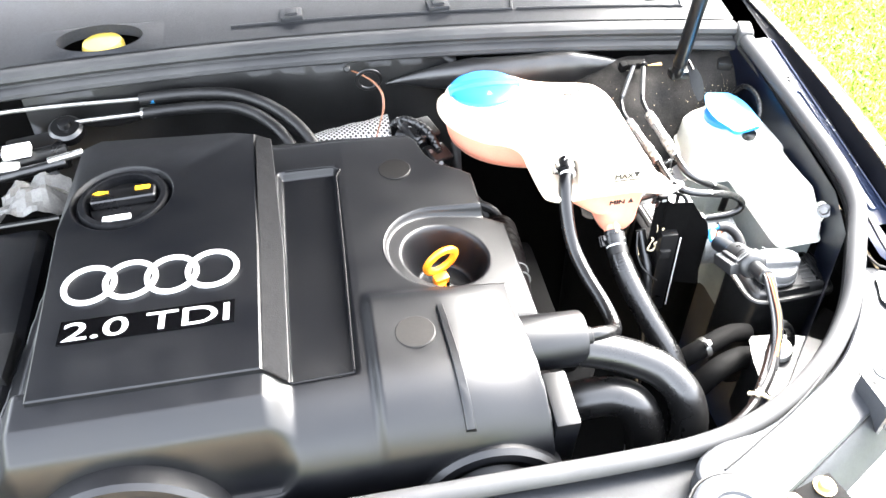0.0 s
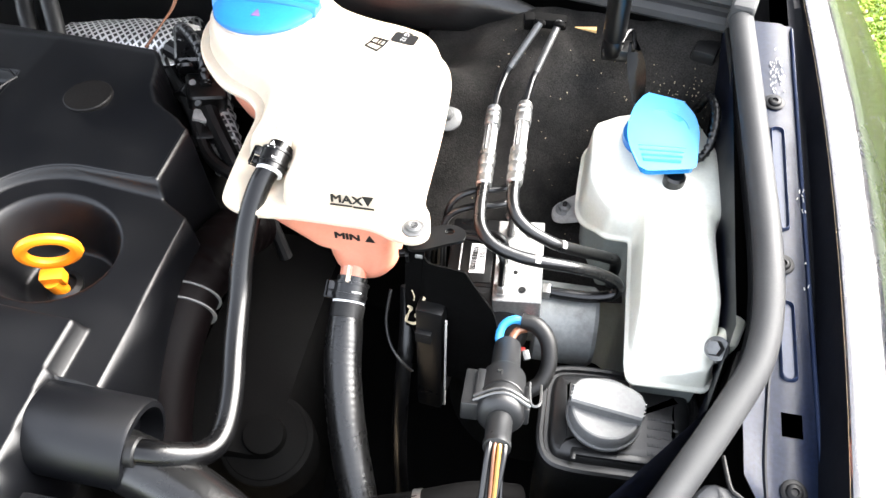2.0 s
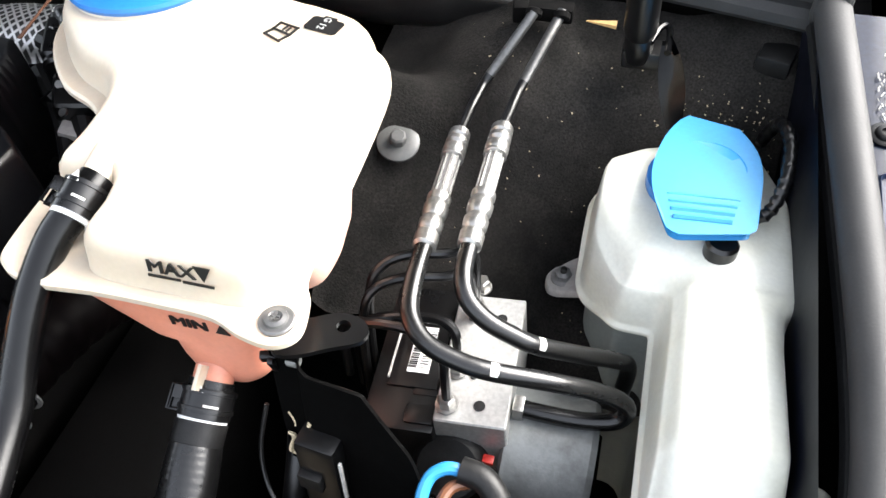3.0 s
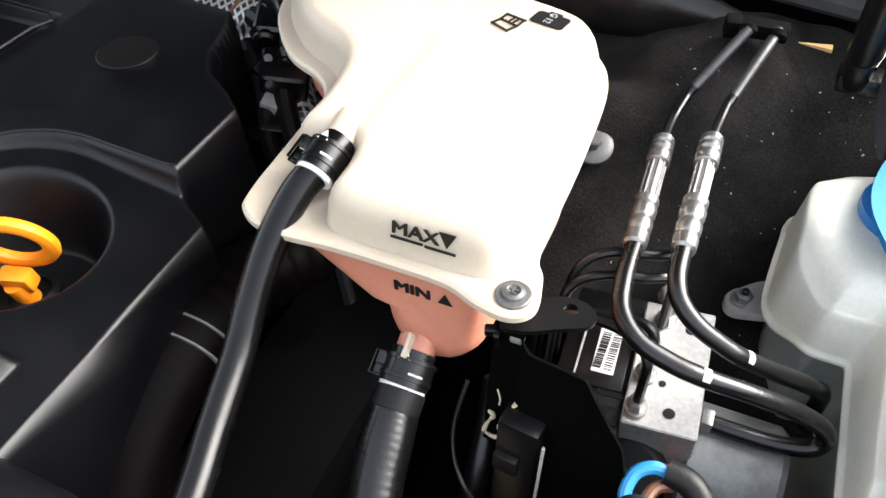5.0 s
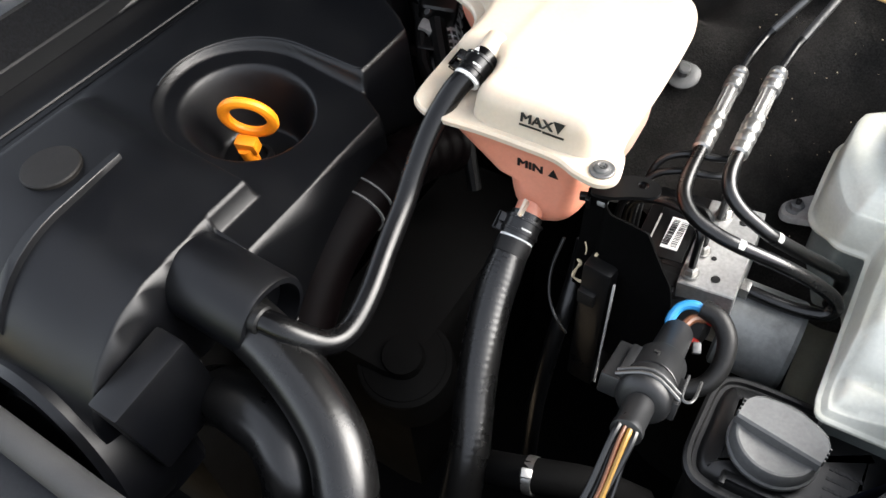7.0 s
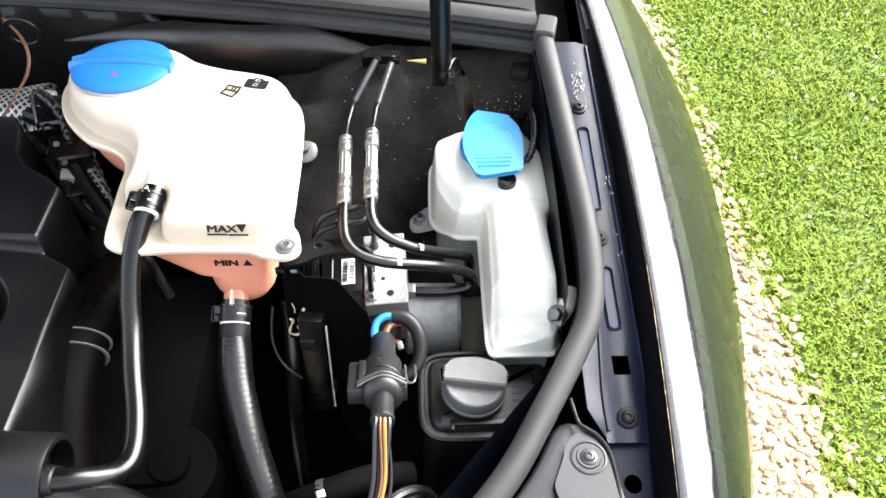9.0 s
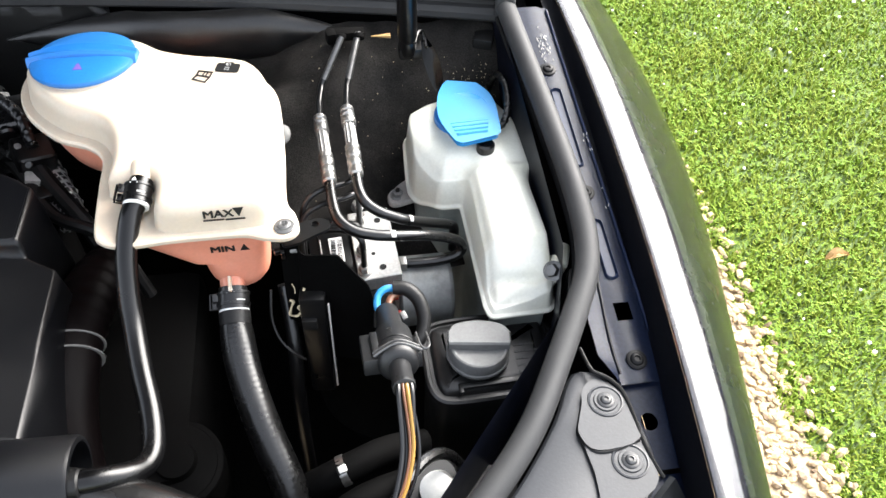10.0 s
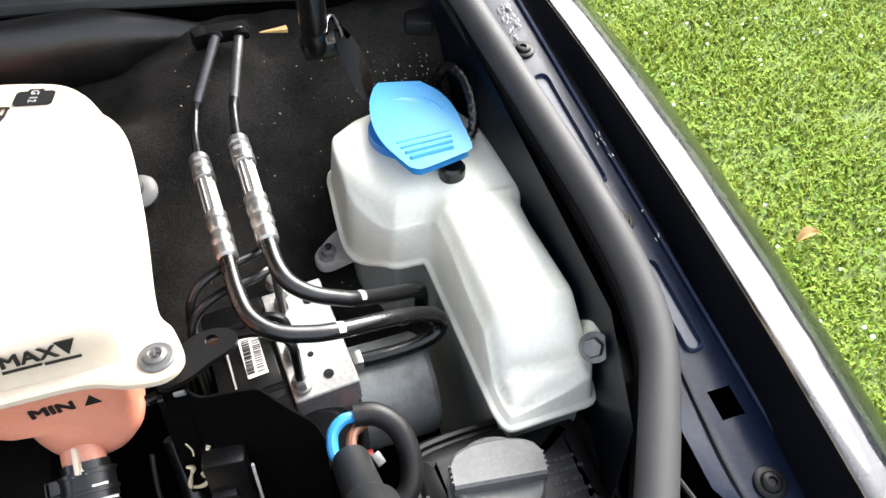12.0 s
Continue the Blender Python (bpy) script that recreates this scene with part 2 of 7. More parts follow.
# dark plum tone chosen for the dark line reflected in the wing
HEDGE = material("hedge_leaf", (0.020, 0.016, 0.018), 0.8, grain=0.2, per_piece=0.5)
CLOVER = material("clover_leaf", (0.128, 0.215, 0.022), 0.75, specular=0.15, grain=0.15, stain=0.4, stain_size=6, per_piece=0.24)
PETAL = material("clover_flower", (0.75, 0.74, 0.66), 0.7, grain=0.1)
GRIT = material("gravel_bed", (0.36, 0.28, 0.18), 0.9, grain=0.5, grain_size=120, stain=0.8, stain_colour=(0.22, 0.16, 0.10), stain_size=30, bump=1.0, bump_size=120)
STONE = material("gravel_stone", (0.42, 0.33, 0.19), 0.75, grain=0.2, grain_size=260, stain=0.6, stain_colour=(0.32, 0.20, 0.09), stain_size=40, per_piece=0.55)


# ---- building ----
def domed_cap(bm, ring, outline, height, cell=0.0025):
    """Fills a closed ring with a fine skin whose height is a function of x, y and the distance from the outline."""
    flat = [(p.x, p.y) for p in outline]
    xs, ys = [p.co.x for p in ring], [p.co.y for p in ring]
    pts = [Vector((v.co.x, v.co.y)) for v in ring]
    edges = [(i, (i + 1) % len(ring)) for i in range(len(ring))]
    rim = [(v.co.x, v.co.y) for v in ring]
    nx, ny = int((max(xs) - min(xs)) / cell), int((max(ys) - min(ys)) / cell)
    for j in range(1, ny + 1):
        for i in range(1, nx + 1):
            q = (min(xs) + (i + 0.5 * (j % 2)) * cell, min(ys) + j * cell)
            if edge_distance(q, rim) < -0.55 * cell:
                pts.append(Vector(q))
    out, _, faces, *_ = delaunay_2d_cdt(pts, edges, [], 1, 1e-7)
    near = {(round(v.co.x, 6), round(v.co.y, 6)): v for v in ring}
    made = []
    for p in out:
        key = (round(p.x, 6), round(p.y, 6))
        made.append(near.get(key) or bm.verts.new((p.x, p.y, height(p.x, p.y, max(0, -edge_distance((p.x, p.y), flat))))))
    for f in faces:
        try:
            bm.faces.new([made[k] for k in f])
        except ValueError:
            pass


def step(a, b, v):
    t = min(1.0, max(0.0, (v - a) / (b - a)))
    return t * t * (3 - 2 * t)


def edge_distance(p, poly):
    """Signed distance to a polygon in plan; positive outside."""
    x, y = p
    best, inside = 1e9, False
    n = len(poly)
    for i in range(n):
        (ax, ay), (bx, by) = poly[i], poly[(i + 1) % n]
        ex, ey = bx - ax, by - ay
        t = min(1, max(0, ((x - ax) * ex + (y - ay) * ey) / (ex * ex + ey * ey)))
        best = min(best, (x - ax - t * ex) ** 2 + (y - ay - t * ey) ** 2)
        if (ay > y) != (by > y) and x < ax + (y - ay) * ex / ey:
            inside = not inside
    return -math.sqrt(best) if inside else math.sqrt(best)


def vec(*p):
    return Vector(p[0] if len(p) == 1 else p)


def spline(points, steps=8, closed=False):
    """Catmull-Rom curve through points."""
    p = [Vector(q) for q in points]
    n, out = len(p), []
    for i in range(n if closed else n - 1):
        a, b, c, d = (p[(i + k) % n] if closed else p[min(max(i + k, 0), n - 1)] for k in (-1, 0, 1, 2))
        for s in range(steps):
            t = s / steps
            out.append(0.5 * ((2 * b) + (c - a) * t + (2 * a - 5 * b + 4 * c - d) * t * t + (3 * b - a - 3 * c + d) * t ** 3))
    if not closed:
        out.append(p[-1])
    return out


def smooth(bm, angle=35):
    for f in bm.faces:
        f.smooth = True
    for e in bm.edges:
        if len(e.link_faces) == 2 and e.calc_face_angle(0) > radians(angle):
            e.smooth = False


def part(name, bm, mat, parent=None, label="", angle=35):
    """Links a bmesh as one mesh object under a thing or a part."""
    bmesh.ops.recalc_face_normals(bm, faces=bm.faces)
    smooth(bm, angle)
    me = bpy.data.meshes.new(name)
    bm.to_mesh(me)
    bm.free()
    me.materials.append(mat)
    ob = new(name, me)
    if parent is not None:
        ob.parent = parent
        ob.matrix_parent_inverse = base_of(parent).inverted()
    if label:
        ob["label"] = label
    return ob


def base_of(ob):
    m = ob.matrix_basis.copy()
    if ob.parent is not None:
        m = base_of(ob.parent) @ ob.matrix_parent_inverse @ m
    return m


def thing(name, at, label, category, group="", kind=""):
    e = new(name)
    e.empty_display_size = 0.02
    e.location = at
    return tagged(e, label, category, group, kind)


def basis(z_axis, x_hint=(1, 0, 0)):
    z = Vector(z_axis).normalized()
    x = Vector(x_hint)
    x = x - z * x.dot(z)
    if x.length < 1e-4:
        x = Vector((0, 1, 0)) - z * z.y
    x.normalize()
    return Matrix((x, z.cross(x), z)).transposed()


def add_rings(bm, rings, close=True, cap0=True, cap1=True):
    """Skins rings of equal count, one after another."""
    vs = [[bm.verts.new(p) for p in r] for r in rings]
    n = len(vs[0])
    for a, b in zip(vs, vs[1:]):
        for i in range(n if close else n - 1):
            j = (i + 1) % n
            bm.faces.new((a[i], a[j], b[j], b[i]))
    if cap0 and close:
        bm.faces.new(vs[0][::-1])
    if cap1 and close:
        bm.faces.new(vs[-1])
    return bm


def add_tube(bm, points, radius, segs=12, steps=6, ends=True):
    """A round tube along a smooth curve; radius is a number or a function of 0..1."""
    c = spline(points, steps) if steps > 1 else [Vector(p) for p in points]
    n = len(c)
    tans = [(c[min(i + 1, n - 1)] - c[max(i - 1, 0)]).normalized() for i in range(n)]
    side = tans[0].orthogonal().normalized()
    rings = []
    for i, (p, t) in enumerate(zip(c, tans)):
        side = (side - t * side.dot(t)).normalized()
        up = t.cross(side)
        r = radius(i / (n - 1)) if callable(radius) else radius
        rings.append([p + (side * math.cos(a) + up * math.sin(a)) * r for a in (2 * math.pi * k / segs for k in range(segs))])
    return add_rings(bm, rings, True, ends, ends)


def add_lathe(bm, profile, at=(0, 0, 0), axis=(0, 0, 1), segs=32, x_hint=(1, 0, 0), hollow=False):
    """Turns (radius, height) pairs round an axis."""
    m = basis(axis, x_hint)
    rings = [[Vector(at) + m @ Vector((r * math.cos(a), r * math.sin(a), h)) for a in (2 * math.pi * k / segs for k in range(segs))] for r, h in profile]
    if hollow:
        return add_rings(bm, rings + [rings[0]], True, False, False)
    return add_rings(bm, rings)


def add_box(bm, centre, size, turn=None, bevel=0.0, segments=2):
    m = Matrix.Translation(centre) @ (turn.to_4x4() if turn is not None else Matrix()) @ Matrix.Diagonal((*size, 1))
    made = bmesh.ops.create_cube(bm, size=1, matrix=m)
    if bevel:
        edges = list({e for v in made["verts"] for e in v.link_edges})
        bmesh.ops.bevel(bm, geom=edges, offset=bevel, segments=segments, profile=0.6, affect="EDGES", clamp_overlap=True)
    return bm


def inset(outline, d):
    """Moves a closed anticlockwise outline inwards by d, in plan."""
    n, out = len(outline), []
    for i in range(n):
        t = (outline[(i + 1) % n] - outline[i - 1])
        nrm = Vector((-t.y, t.x, 0))
        nrm.normalize()
        out.append(outline[i] + nrm * d)
    return out


def plan(points, steps=5):
    return [Vector((p.x, p.y, 0)) for p in spline([(x, y, 0) for x, y in points], steps, True)]


def add_prism(bm, outline, levels):
    """Skins inset copies of an outline at rising heights: levels of (inset, z)."""
    return add_rings(bm, [[Vector((p.x, p.y, z)) for p in inset(outline, d)] for d, z in levels])


def add_cyl(bm, p0, p1, r, segs=20, chamfer=0.0):
    a = Vector(p1) - Vector(p0)
    h, c = a.length, chamfer
    prof = [(r - c, 0), (r, c), (r, h - c), (r - c, h)] if c else [(r, 0), (r, h)]
    return add_lathe(bm, prof, p0, a, segs)


def writing(name, text, size, at, right, up, mat, parent, squeeze=1.0, weight=0.0):
    """Built-in font, laid flat at a place as a thin mesh part."""
    cu = bpy.data.curves.new(name, "FONT")
    cu.body, cu.size, cu.extrude, cu.offset = text, size, 0.0003, 0.0
    tmp = bpy.data.objects.new(name + "_outline", cu)
    scene.collection.objects.link(tmp)
    bpy.context.view_layer.update()
    me = bpy.data.meshes.new_from_object(tmp.evaluated_get(bpy.context.evaluated_depsgraph_get()))
    bpy.data.objects.remove(tmp)
    bpy.data.curves.remove(cu)
    r, u = Vector(right).normalized(), Vector(up)
    u = (u - r * u.dot(r)).normalized()
    m = Matrix.Translation(at) @ Matrix((r * squeeze, u, r.cross(u))).transposed().to_4x4()
    bm = bmesh.new()
    for k in ((-1, 0, 1) if weight else (0,)):  # bold: the outline laid side by side
        one = bmesh.new()
        one.from_mesh(me)
        bmesh.ops.translate(one, vec=(k * weight, 0.4 * k * weight, 0.00004 * k), verts=one.verts[:])
        tmp_me = bpy.data.meshes.new("outline")
        one.to_mesh(tmp_me)
        one.free()
        bm.from_mesh(tmp_me)
        bpy.data.meshes.remove(tmp_me)
    bpy.data.meshes.remove(me)
    bm.transform(m)
    return part(name, bm, mat, parent)


def flat_shape(points, at, right, up, thick=0.0005):
    """A thin plate of the given outline, in the plane of right and up."""
    r, u = Vector(right).normalized(), Vector(up)
    u = (u - r * u.dot(r)).normalized()
    k = r.cross(u)
    bm = bmesh.new()
    return add_rings(bm, [[Vector(at) + r * x + u * y + k * h for x, y in points] for h in (0, thick)])


def screw_head(bm, at, axis, r):
    """A washer-faced screw head with a sunk six-lobed drive."""
    add_lathe(bm, [(r * 1.0, 0), (r * 1.0, r * 0.10), (r * 0.9, r * 0.16), (r * 0.66, r * 0.18), (r * 0.63, r * 0.30), (r * 0.54, r * 0.38), (r * 0.30, r * 0.41), (r * 0.25, r * 0.24)], at, axis, 24)
    return bm


# ---- ground ----
def rail_z(y):
    return 0.697 + 0.17 * (y - 0.639)


def build_ground():
    bm = bmesh.new()
    bmesh.ops.create_grid(bm, x_segments=4, y_segments=4, size=400)
    g = part("ground", bm, SOIL)
    tagged(g, "short green lawn turf stretching away beside the car", "lawn", kind="structure")
    bm = bmesh.new()
    rows = []
    for i in range(60):
        y = -4 + i * 0.14
        e = 1.255 + 0.03 * noise.noise((y * 3, 0, 0)) + 0.012 * noise.noise((y * 17, 3, 0))
        rows.append([Vector((-4, y, 0.004)), Vector((0.6, y, 0.004)), Vector((1.0, y, 0.006)), Vector((e - 0.03, y, 0.005)), Vector((e, y, -0.004))])
    add_rings(bm, rows, close=False)
    tagged(part("gravel_bed", bm, GRIT), "sandy gravel drive under and beside the car", "gravel", kind="structure")


def build_stones():
    rnd = random.Random(4)
    tmp = bmesh.new()
    bmesh.ops.create_icosphere(tmp, subdivisions=1, radius=1)
    unit = [v.co.copy() for v in tmp.verts]
    tri = [tuple(v.index for v in f.verts) for f in tmp.faces]
    tmp.free()
    verts, faces = [], []
    for _ in range(7600):
        y = rnd.uniform(0.35, 2.4)
        x = rnd.uniform(0.78, 1.29 + 0.02 * noise.noise((y * 9, 0, 0)))
        if x > 1.25 and rnd.random() < 0.55:
            continue
        r = rnd.uniform(0.005, 0.0112)
        m = Euler((rnd.uniform(-0.5, 0.5), rnd.uniform(-0.5, 0.5), rnd.uniform(0, 6.3))).to_matrix()
        s = Vector((r * rnd.uniform(0.9, 1.5), r * rnd.uniform(0.7, 1.0), r * rnd.uniform(0.45, 0.75)))
        at = Vector((x, y, 0.004 + r * 0.4))
        k = len(verts)
        for u in unit:
            w = 1 + 0.34 * noise.noise(u * 1.7 + at * 40)
            verts.append(at + m @ Vector((u.x * s.x * w, u.y * s.y * w, u.z * s.z * w)))
        faces += [(a + k, b + k, c + k) for a, b, c in tri]
    me = bpy.data.meshes.new("gravel_stones")
    me.from_pydata(verts, [], faces)
    me.materials.append(STONE)
    tagged(new("gravel_stones", me), "loose tan and cream gravel stones along the lawn edge", "gravel", kind="stuff")


def lawn_edge(y):
    return 1.25 + 0.03 * noise.noise((y * 3, 0, 0)) + 0.02 * noise.noise((y * 14, 7, 0))


def build_grass():
    rnd = random.Random(7)
    verts, faces = [], []
    for _ in range(120000):
        y = 0.45 + 2.9 * rnd.random() ** 1.15
        x = lawn_edge(y) - 0.02 + 1.9 * rnd.random() ** 1.2
        if noise.noise((x * 9, y * 9, 2)) < -0.45 and rnd.random() < 0.6:
            continue
        far = 1 + 0.35 * (y - 0.5)
        h = rnd.uniform(0.010, 0.024) * (0.8 + 0.5 * noise.noise((x * 5, y * 5, 0)))
        w = rnd.uniform(0.0011, 0.0022) * far
        a = rnd.uniform(0, 6.283)
        lean = rnd.uniform(0.3, 1.3) * h
        dx, dy = math.cos(a), math.sin(a)
        k = len(verts)
        verts += [(x - dy * w, y + dx * w, 0), (x + dy * w, y - dx * w, 0),
                  (x + dx * lean * 0.4 + dy * w * 0.8, y + dy * lean * 0.4 - dx * w * 0.8, h * 0.65),
                  (x + dx * lean * 0.4 - dy * w * 0.8, y + dy * lean * 0.4 + dx * w * 0.8, h * 0.65),
                  (x + dx * lean, y + dy * lean, h)]
        faces += [(k, k + 1, k + 2, k + 3), (k + 3, k + 2, k + 4)]
    me = bpy.data.meshes.new("grass_blades")
    me.from_pydata(verts, [], faces)
    me.materials.append(BLADE)
    tagged(new("grass_blades", me), "short mown grass blades, bright green", "grass", kind="stuff")

    verts, faces = [], []
    for _ in range(17000):
        y = 0.45 + 2.9 * rnd.random() ** 1.1
        x = lawn_edge(y) + 0.01 + 1.8 * rnd.random() ** 1.15
        if noise.noise((x * 4, y * 4, 11)) < -0.28:
            continue
        z, r, a0 = rnd.uniform(0.010, 0.021), rnd.uniform(0.0022, 0.0045), rnd.uniform(0, 6.3)
        for q in range(3):
            a = a0 + q * 2.094
            k = len(verts)
            tz = rnd.uniform(-0.3, 0.5) * r
            for u, v in ((0, 0), (0.7, 0.55), (1.25, 0.3), (1.25, -0.3), (0.7, -0.55)):
                verts.append((x + r * (u * math.cos(a) - v * math.sin(a)), y + r * (u * math.sin(a) + v * math.cos(a)), z + tz * u))
            faces.append((k, k + 1, k + 2, k + 3, k + 4))
    me = bpy.data.meshes.new("clover_leaves")
    me.from_pydata(verts, [], faces)
    me.materials.append(CLOVER)
    tagged(new("clover_leaves", me), "small round clover leaves growing through the lawn", "clover", kind="stuff")

    verts, faces = [], []
    tmp = bmesh.new()
    bmesh.ops.create_icosphere(tmp, subdivisions=1, radius=1)
    unit = [v.co.copy() for v in tmp.verts]
    tri = [tuple(v.index for v in f.verts) for f in tmp.faces]
    tmp.free()
    for _ in range(260):
        y = 0.6 + 2.4 * rnd.random()
        x = lawn_edge(y) + 0.05 + 1.5 * rnd.random()
        r, z = rnd.uniform(0.0025, 0.005), rnd.uniform(0.020, 0.032)
        k = len(verts)
        verts += [(x + u.x * r, y + u.y * r, z + u.z * r * 0.8) for u in unit]
        faces += [(a + k, b + k, c + k) for a, b, c in tri]
    me = bpy.data.meshes.new("clover_flowers")
    me.from_pydata(verts, [], faces)
    me.materials.append(PETAL)
    tagged(new("clover_flowers", me), "small white clover flower heads in the lawn", "flowers", kind="stuff")

    bm = bmesh.new()
    rows = []
    for i in range(7):
        t = i / 6
        w = 0.012 * math.sin(math.pi * min(0.96, 0.08 + t)) ** 0.8
        rows.append([Vector((1.445 + t * 0.06, 1.187 + s * w + 0.012 * t, 0.032 + 0.008 * abs(s) + 0.01 * math.sin(t * 4))) for s in (-1, -0.4, 0, 0.4, 1)])
    add_rings(bm, rows, close=False)
    bmesh.ops.solidify(bm, geom=bm.faces[:], thickness=0.0008)
    tagged(part("dry_leaf", bm, DRY_LEAF), "curled dry brown leaf lying on the lawn", "leaf")


# ---- car body ----
CENTRE = -0.08  # the car's middle, in x


def wing_edge(y):
    s = y - 0.75
    return 0.7268 + 0.0305 * s - 0.1265 * s * s, 0.7384 + 0.1147 * s - 0.0868 * s * s


def build_wing(car):
    outer = [(0.0, 0.0), (0.0008, 0.0014), (0.004, 0.0019), (0.010, 0.0012), (0.0158, -0.0006), (0.0216, -0.0032), (0.0273, -0.0066), (0.0328, -0.0107), (0.0425, -0.0195), (0.0548, -0.0323), (0.0733, -0.0533), (0.0985, -0.088), (0.1265, -0.138), (0.139, -0.21), (0.1435, -0.31), (0.1445, -0.42)]

    def section(y):
        ex, ez = wing_edge(y)
        s = y - 0.75
        k = max(0.5, 1 - 0.744 * s * s)
        flare = 0.108 * s - 0.073 * s * s
        w = min(1, max(0, (y - 0.452) / 0.10))
        start = 0.7155 * w + (ex - 0.008) * (1 - w)
        floor = rail_z(y) - 0.0045
        inner = [(start, floor - 0.004 - 0.056 * w), (start, floor), (max(start + 0.0005, ex - 0.009), floor), (ex - 0.006, floor + 0.002), (ex - 0.001, ez - 0.004), (ex - 0.0002, ez - 0.0002)]
        return [Vector((x, y, z)) for x, z in inner] + [Vector((ex + a * k + flare * min(1, max(0, (-b - 0.03) / 0.1)), y, ez + b)) for a, b in outer]
    bm = bmesh.new()
    rings = []
    for i in range(38):
        y = 0.455 + i * 0.0365
        r = section(y)
        if i < 6:  # the leading edge sweeps back as it drops
            for p in r[6:]:
                drop = max(0, wing_edge(0.455)[1] - p.z)
                p.y = max(p.y, 0.455 + min(0.28, drop * 0.36) + i * 0.010)
        rings.append(r)
    add_rings(bm, [r[6:] for r in rings], close=False)
    bmesh.ops.solidify(bm, geom=bm.faces[:], thickness=0.0015)
    wing = part("wing", bm, PAINT, car, "glossy dark blue front wing", 50)
    # gutter between the rail and the wing's edge, darkened in colour for shade
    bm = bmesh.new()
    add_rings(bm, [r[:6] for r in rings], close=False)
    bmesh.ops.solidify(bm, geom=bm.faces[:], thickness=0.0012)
    part("gutter", bm, CHANNEL, wing, "gutter along the wing edge, shade put into its dark blue")
    return wing


def build_rail(car):
    xs = [0.664, 0.682, 0.689, 0.694, 0.7065, 0.712, 0.7165]
    ys = [0.5815, 0.604, 0.6315, 0.6465, 0.66, 0.70, 0.74, 0.78, 0.82, 0.86, 0.90, 0.94, 0.98]
    bm = bmesh.new()
    grid = []
    for y in ys:
        inner = 0.6815 if y < 0.59 else 0.6705 if y < 0.65 else 0.680
        row = []
        for i, x in enumerate(xs):
            z = rail_z(y) + (0.0035 if i in (0,) else 0) + (-0.002 if i >= 5 else 0)
            row.append(bm.verts.new((max(x, inner), y, z)))
        grid.append(row)
    for j in range(len(ys) - 1):
        for i in range(len(xs) - 1):
            if j == 2 and i == 3:  # the square hole
                continue
            bm.faces.new((grid[j][i], grid[j][i + 1], grid[j + 1][i + 1], grid[j + 1][i]))
    bmesh.ops.solidify(bm, geom=bm.faces[:], thickness=-0.002)
    rail = part("wing_rail", bm, RAIL_PAINT, car, "dusty dark blue pressed steel wing rail")
    tilt = math.atan(0.17)
    up = Vector((0, -math.sin(tilt), math.cos(tilt)))
    along = Vector((0, math.cos(tilt), math.sin(tilt)))
    # pressed slots between the screws
    for y0, y1 in ((0.668, 0.722), (0.778, 0.868)):
        bm = bmesh.new()
        pts = []
        for k in range(10):
            a = math.pi * k / 9
            pts.append((0.0038 * math.cos(a), (y1 - y0) / 2 - 0.004 + 0.0038 * math.sin(a)))
        for k in range(10):
            a = math.pi + math.pi * k / 9
            pts.append((0.0038 * math.cos(a), -(y1 - y0) / 2 + 0.004 + 0.0038 * math.sin(a)))
        yc = (y0 + y1) / 2
        at = Vector((0.700, yc, rail_z(yc)))
        rings = []
        for f, h in ((1.5, -0.0010), (1.3, 0.0010), (1.15, 0.0014), (0.92, -0.0008), (0.75, -0.0026), (0.40, -0.0030)):
            rings.append([at + Vector((1, 0, 0)) * x * f + along * (y + (f - 1) * 0.004 * (1 if y > 0 else -1)) + up * (h + 0.0011) for x, y in pts])
        add_rings(bm, rings)
        part("slot", bm, RAIL_PAINT, rail, "long pressed slot")
    bm = bmesh.new()
    add_tube(bm, [(0.7162, y, rail_z(y) - 0.0008) for y in (0.592, 0.70, 0.82, 0.90, 0.975)], 0.0013, 8, 3)
    part("folded_lip", bm, RAIL_PAINT, rail)
    # thin dark cord in place of the fold's shaded groove
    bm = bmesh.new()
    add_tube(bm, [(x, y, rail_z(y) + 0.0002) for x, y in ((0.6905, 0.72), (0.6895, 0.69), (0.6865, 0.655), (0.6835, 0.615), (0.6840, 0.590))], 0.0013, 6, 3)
    part("fold_line", bm, CHANNEL, rail, "dark cord drawn for the shade in the fold")
    # lower step with the round hole
    bm = bmesh.new()
    low = []
    hole = [(0.6972 + 0.0062 * math.cos(a), 0.556 + 0.0065 * math.sin(a)) for a in (2 * math.pi * k / 16 for k in range(16))]
    box = []
    for k in range(16):
        a = 2 * math.pi * k / 16
        c, s = math.cos(a), math.sin(a)
        f = 1 / max(abs(c), abs(s))
        box.append((0.699 + c * f * 0.0165, 0.556 + s * f * 0.034))
    rings = [[Vector((x, y, rail_z(y) - 0.006)) for x, y in ring] for ring in (hole, box)]
    add_rings(bm, rings, True, False, False)
    bmesh.ops.solidify(bm, geom=bm.faces[:], thickness=-0.002)
    part("rail_end", bm, RAIL_PAINT, rail)
    bm = bmesh.new()
    add_box(bm, (0.7, 0.505, rail_z(0.505) - 0.012), (0.03, 0.034, 0.002), None, 0.0008)
    part("rail_tongue", bm, RAIL_PAINT, rail)
    for y in (0.893, 0.75, 0.599):
        bm = bmesh.new()
        screw_head(bm, Vector((0.699, y, rail_z(y))) + up * 0.0005, up, 0.0078)
        part("screw", bm, SCREW_BLACK, rail, "black domed wing screw")
    # tape stub and flaked sealant
    rnd = random.Random(2)
    bm = bmesh.new()
    for _ in range(56):
        y = rnd.choice((0.925, 0.93, 0.935, 0.92, 0.915, 0.93, 0.925, 0.80, 0.74)) + rnd.uniform(-0.014, 0.014)
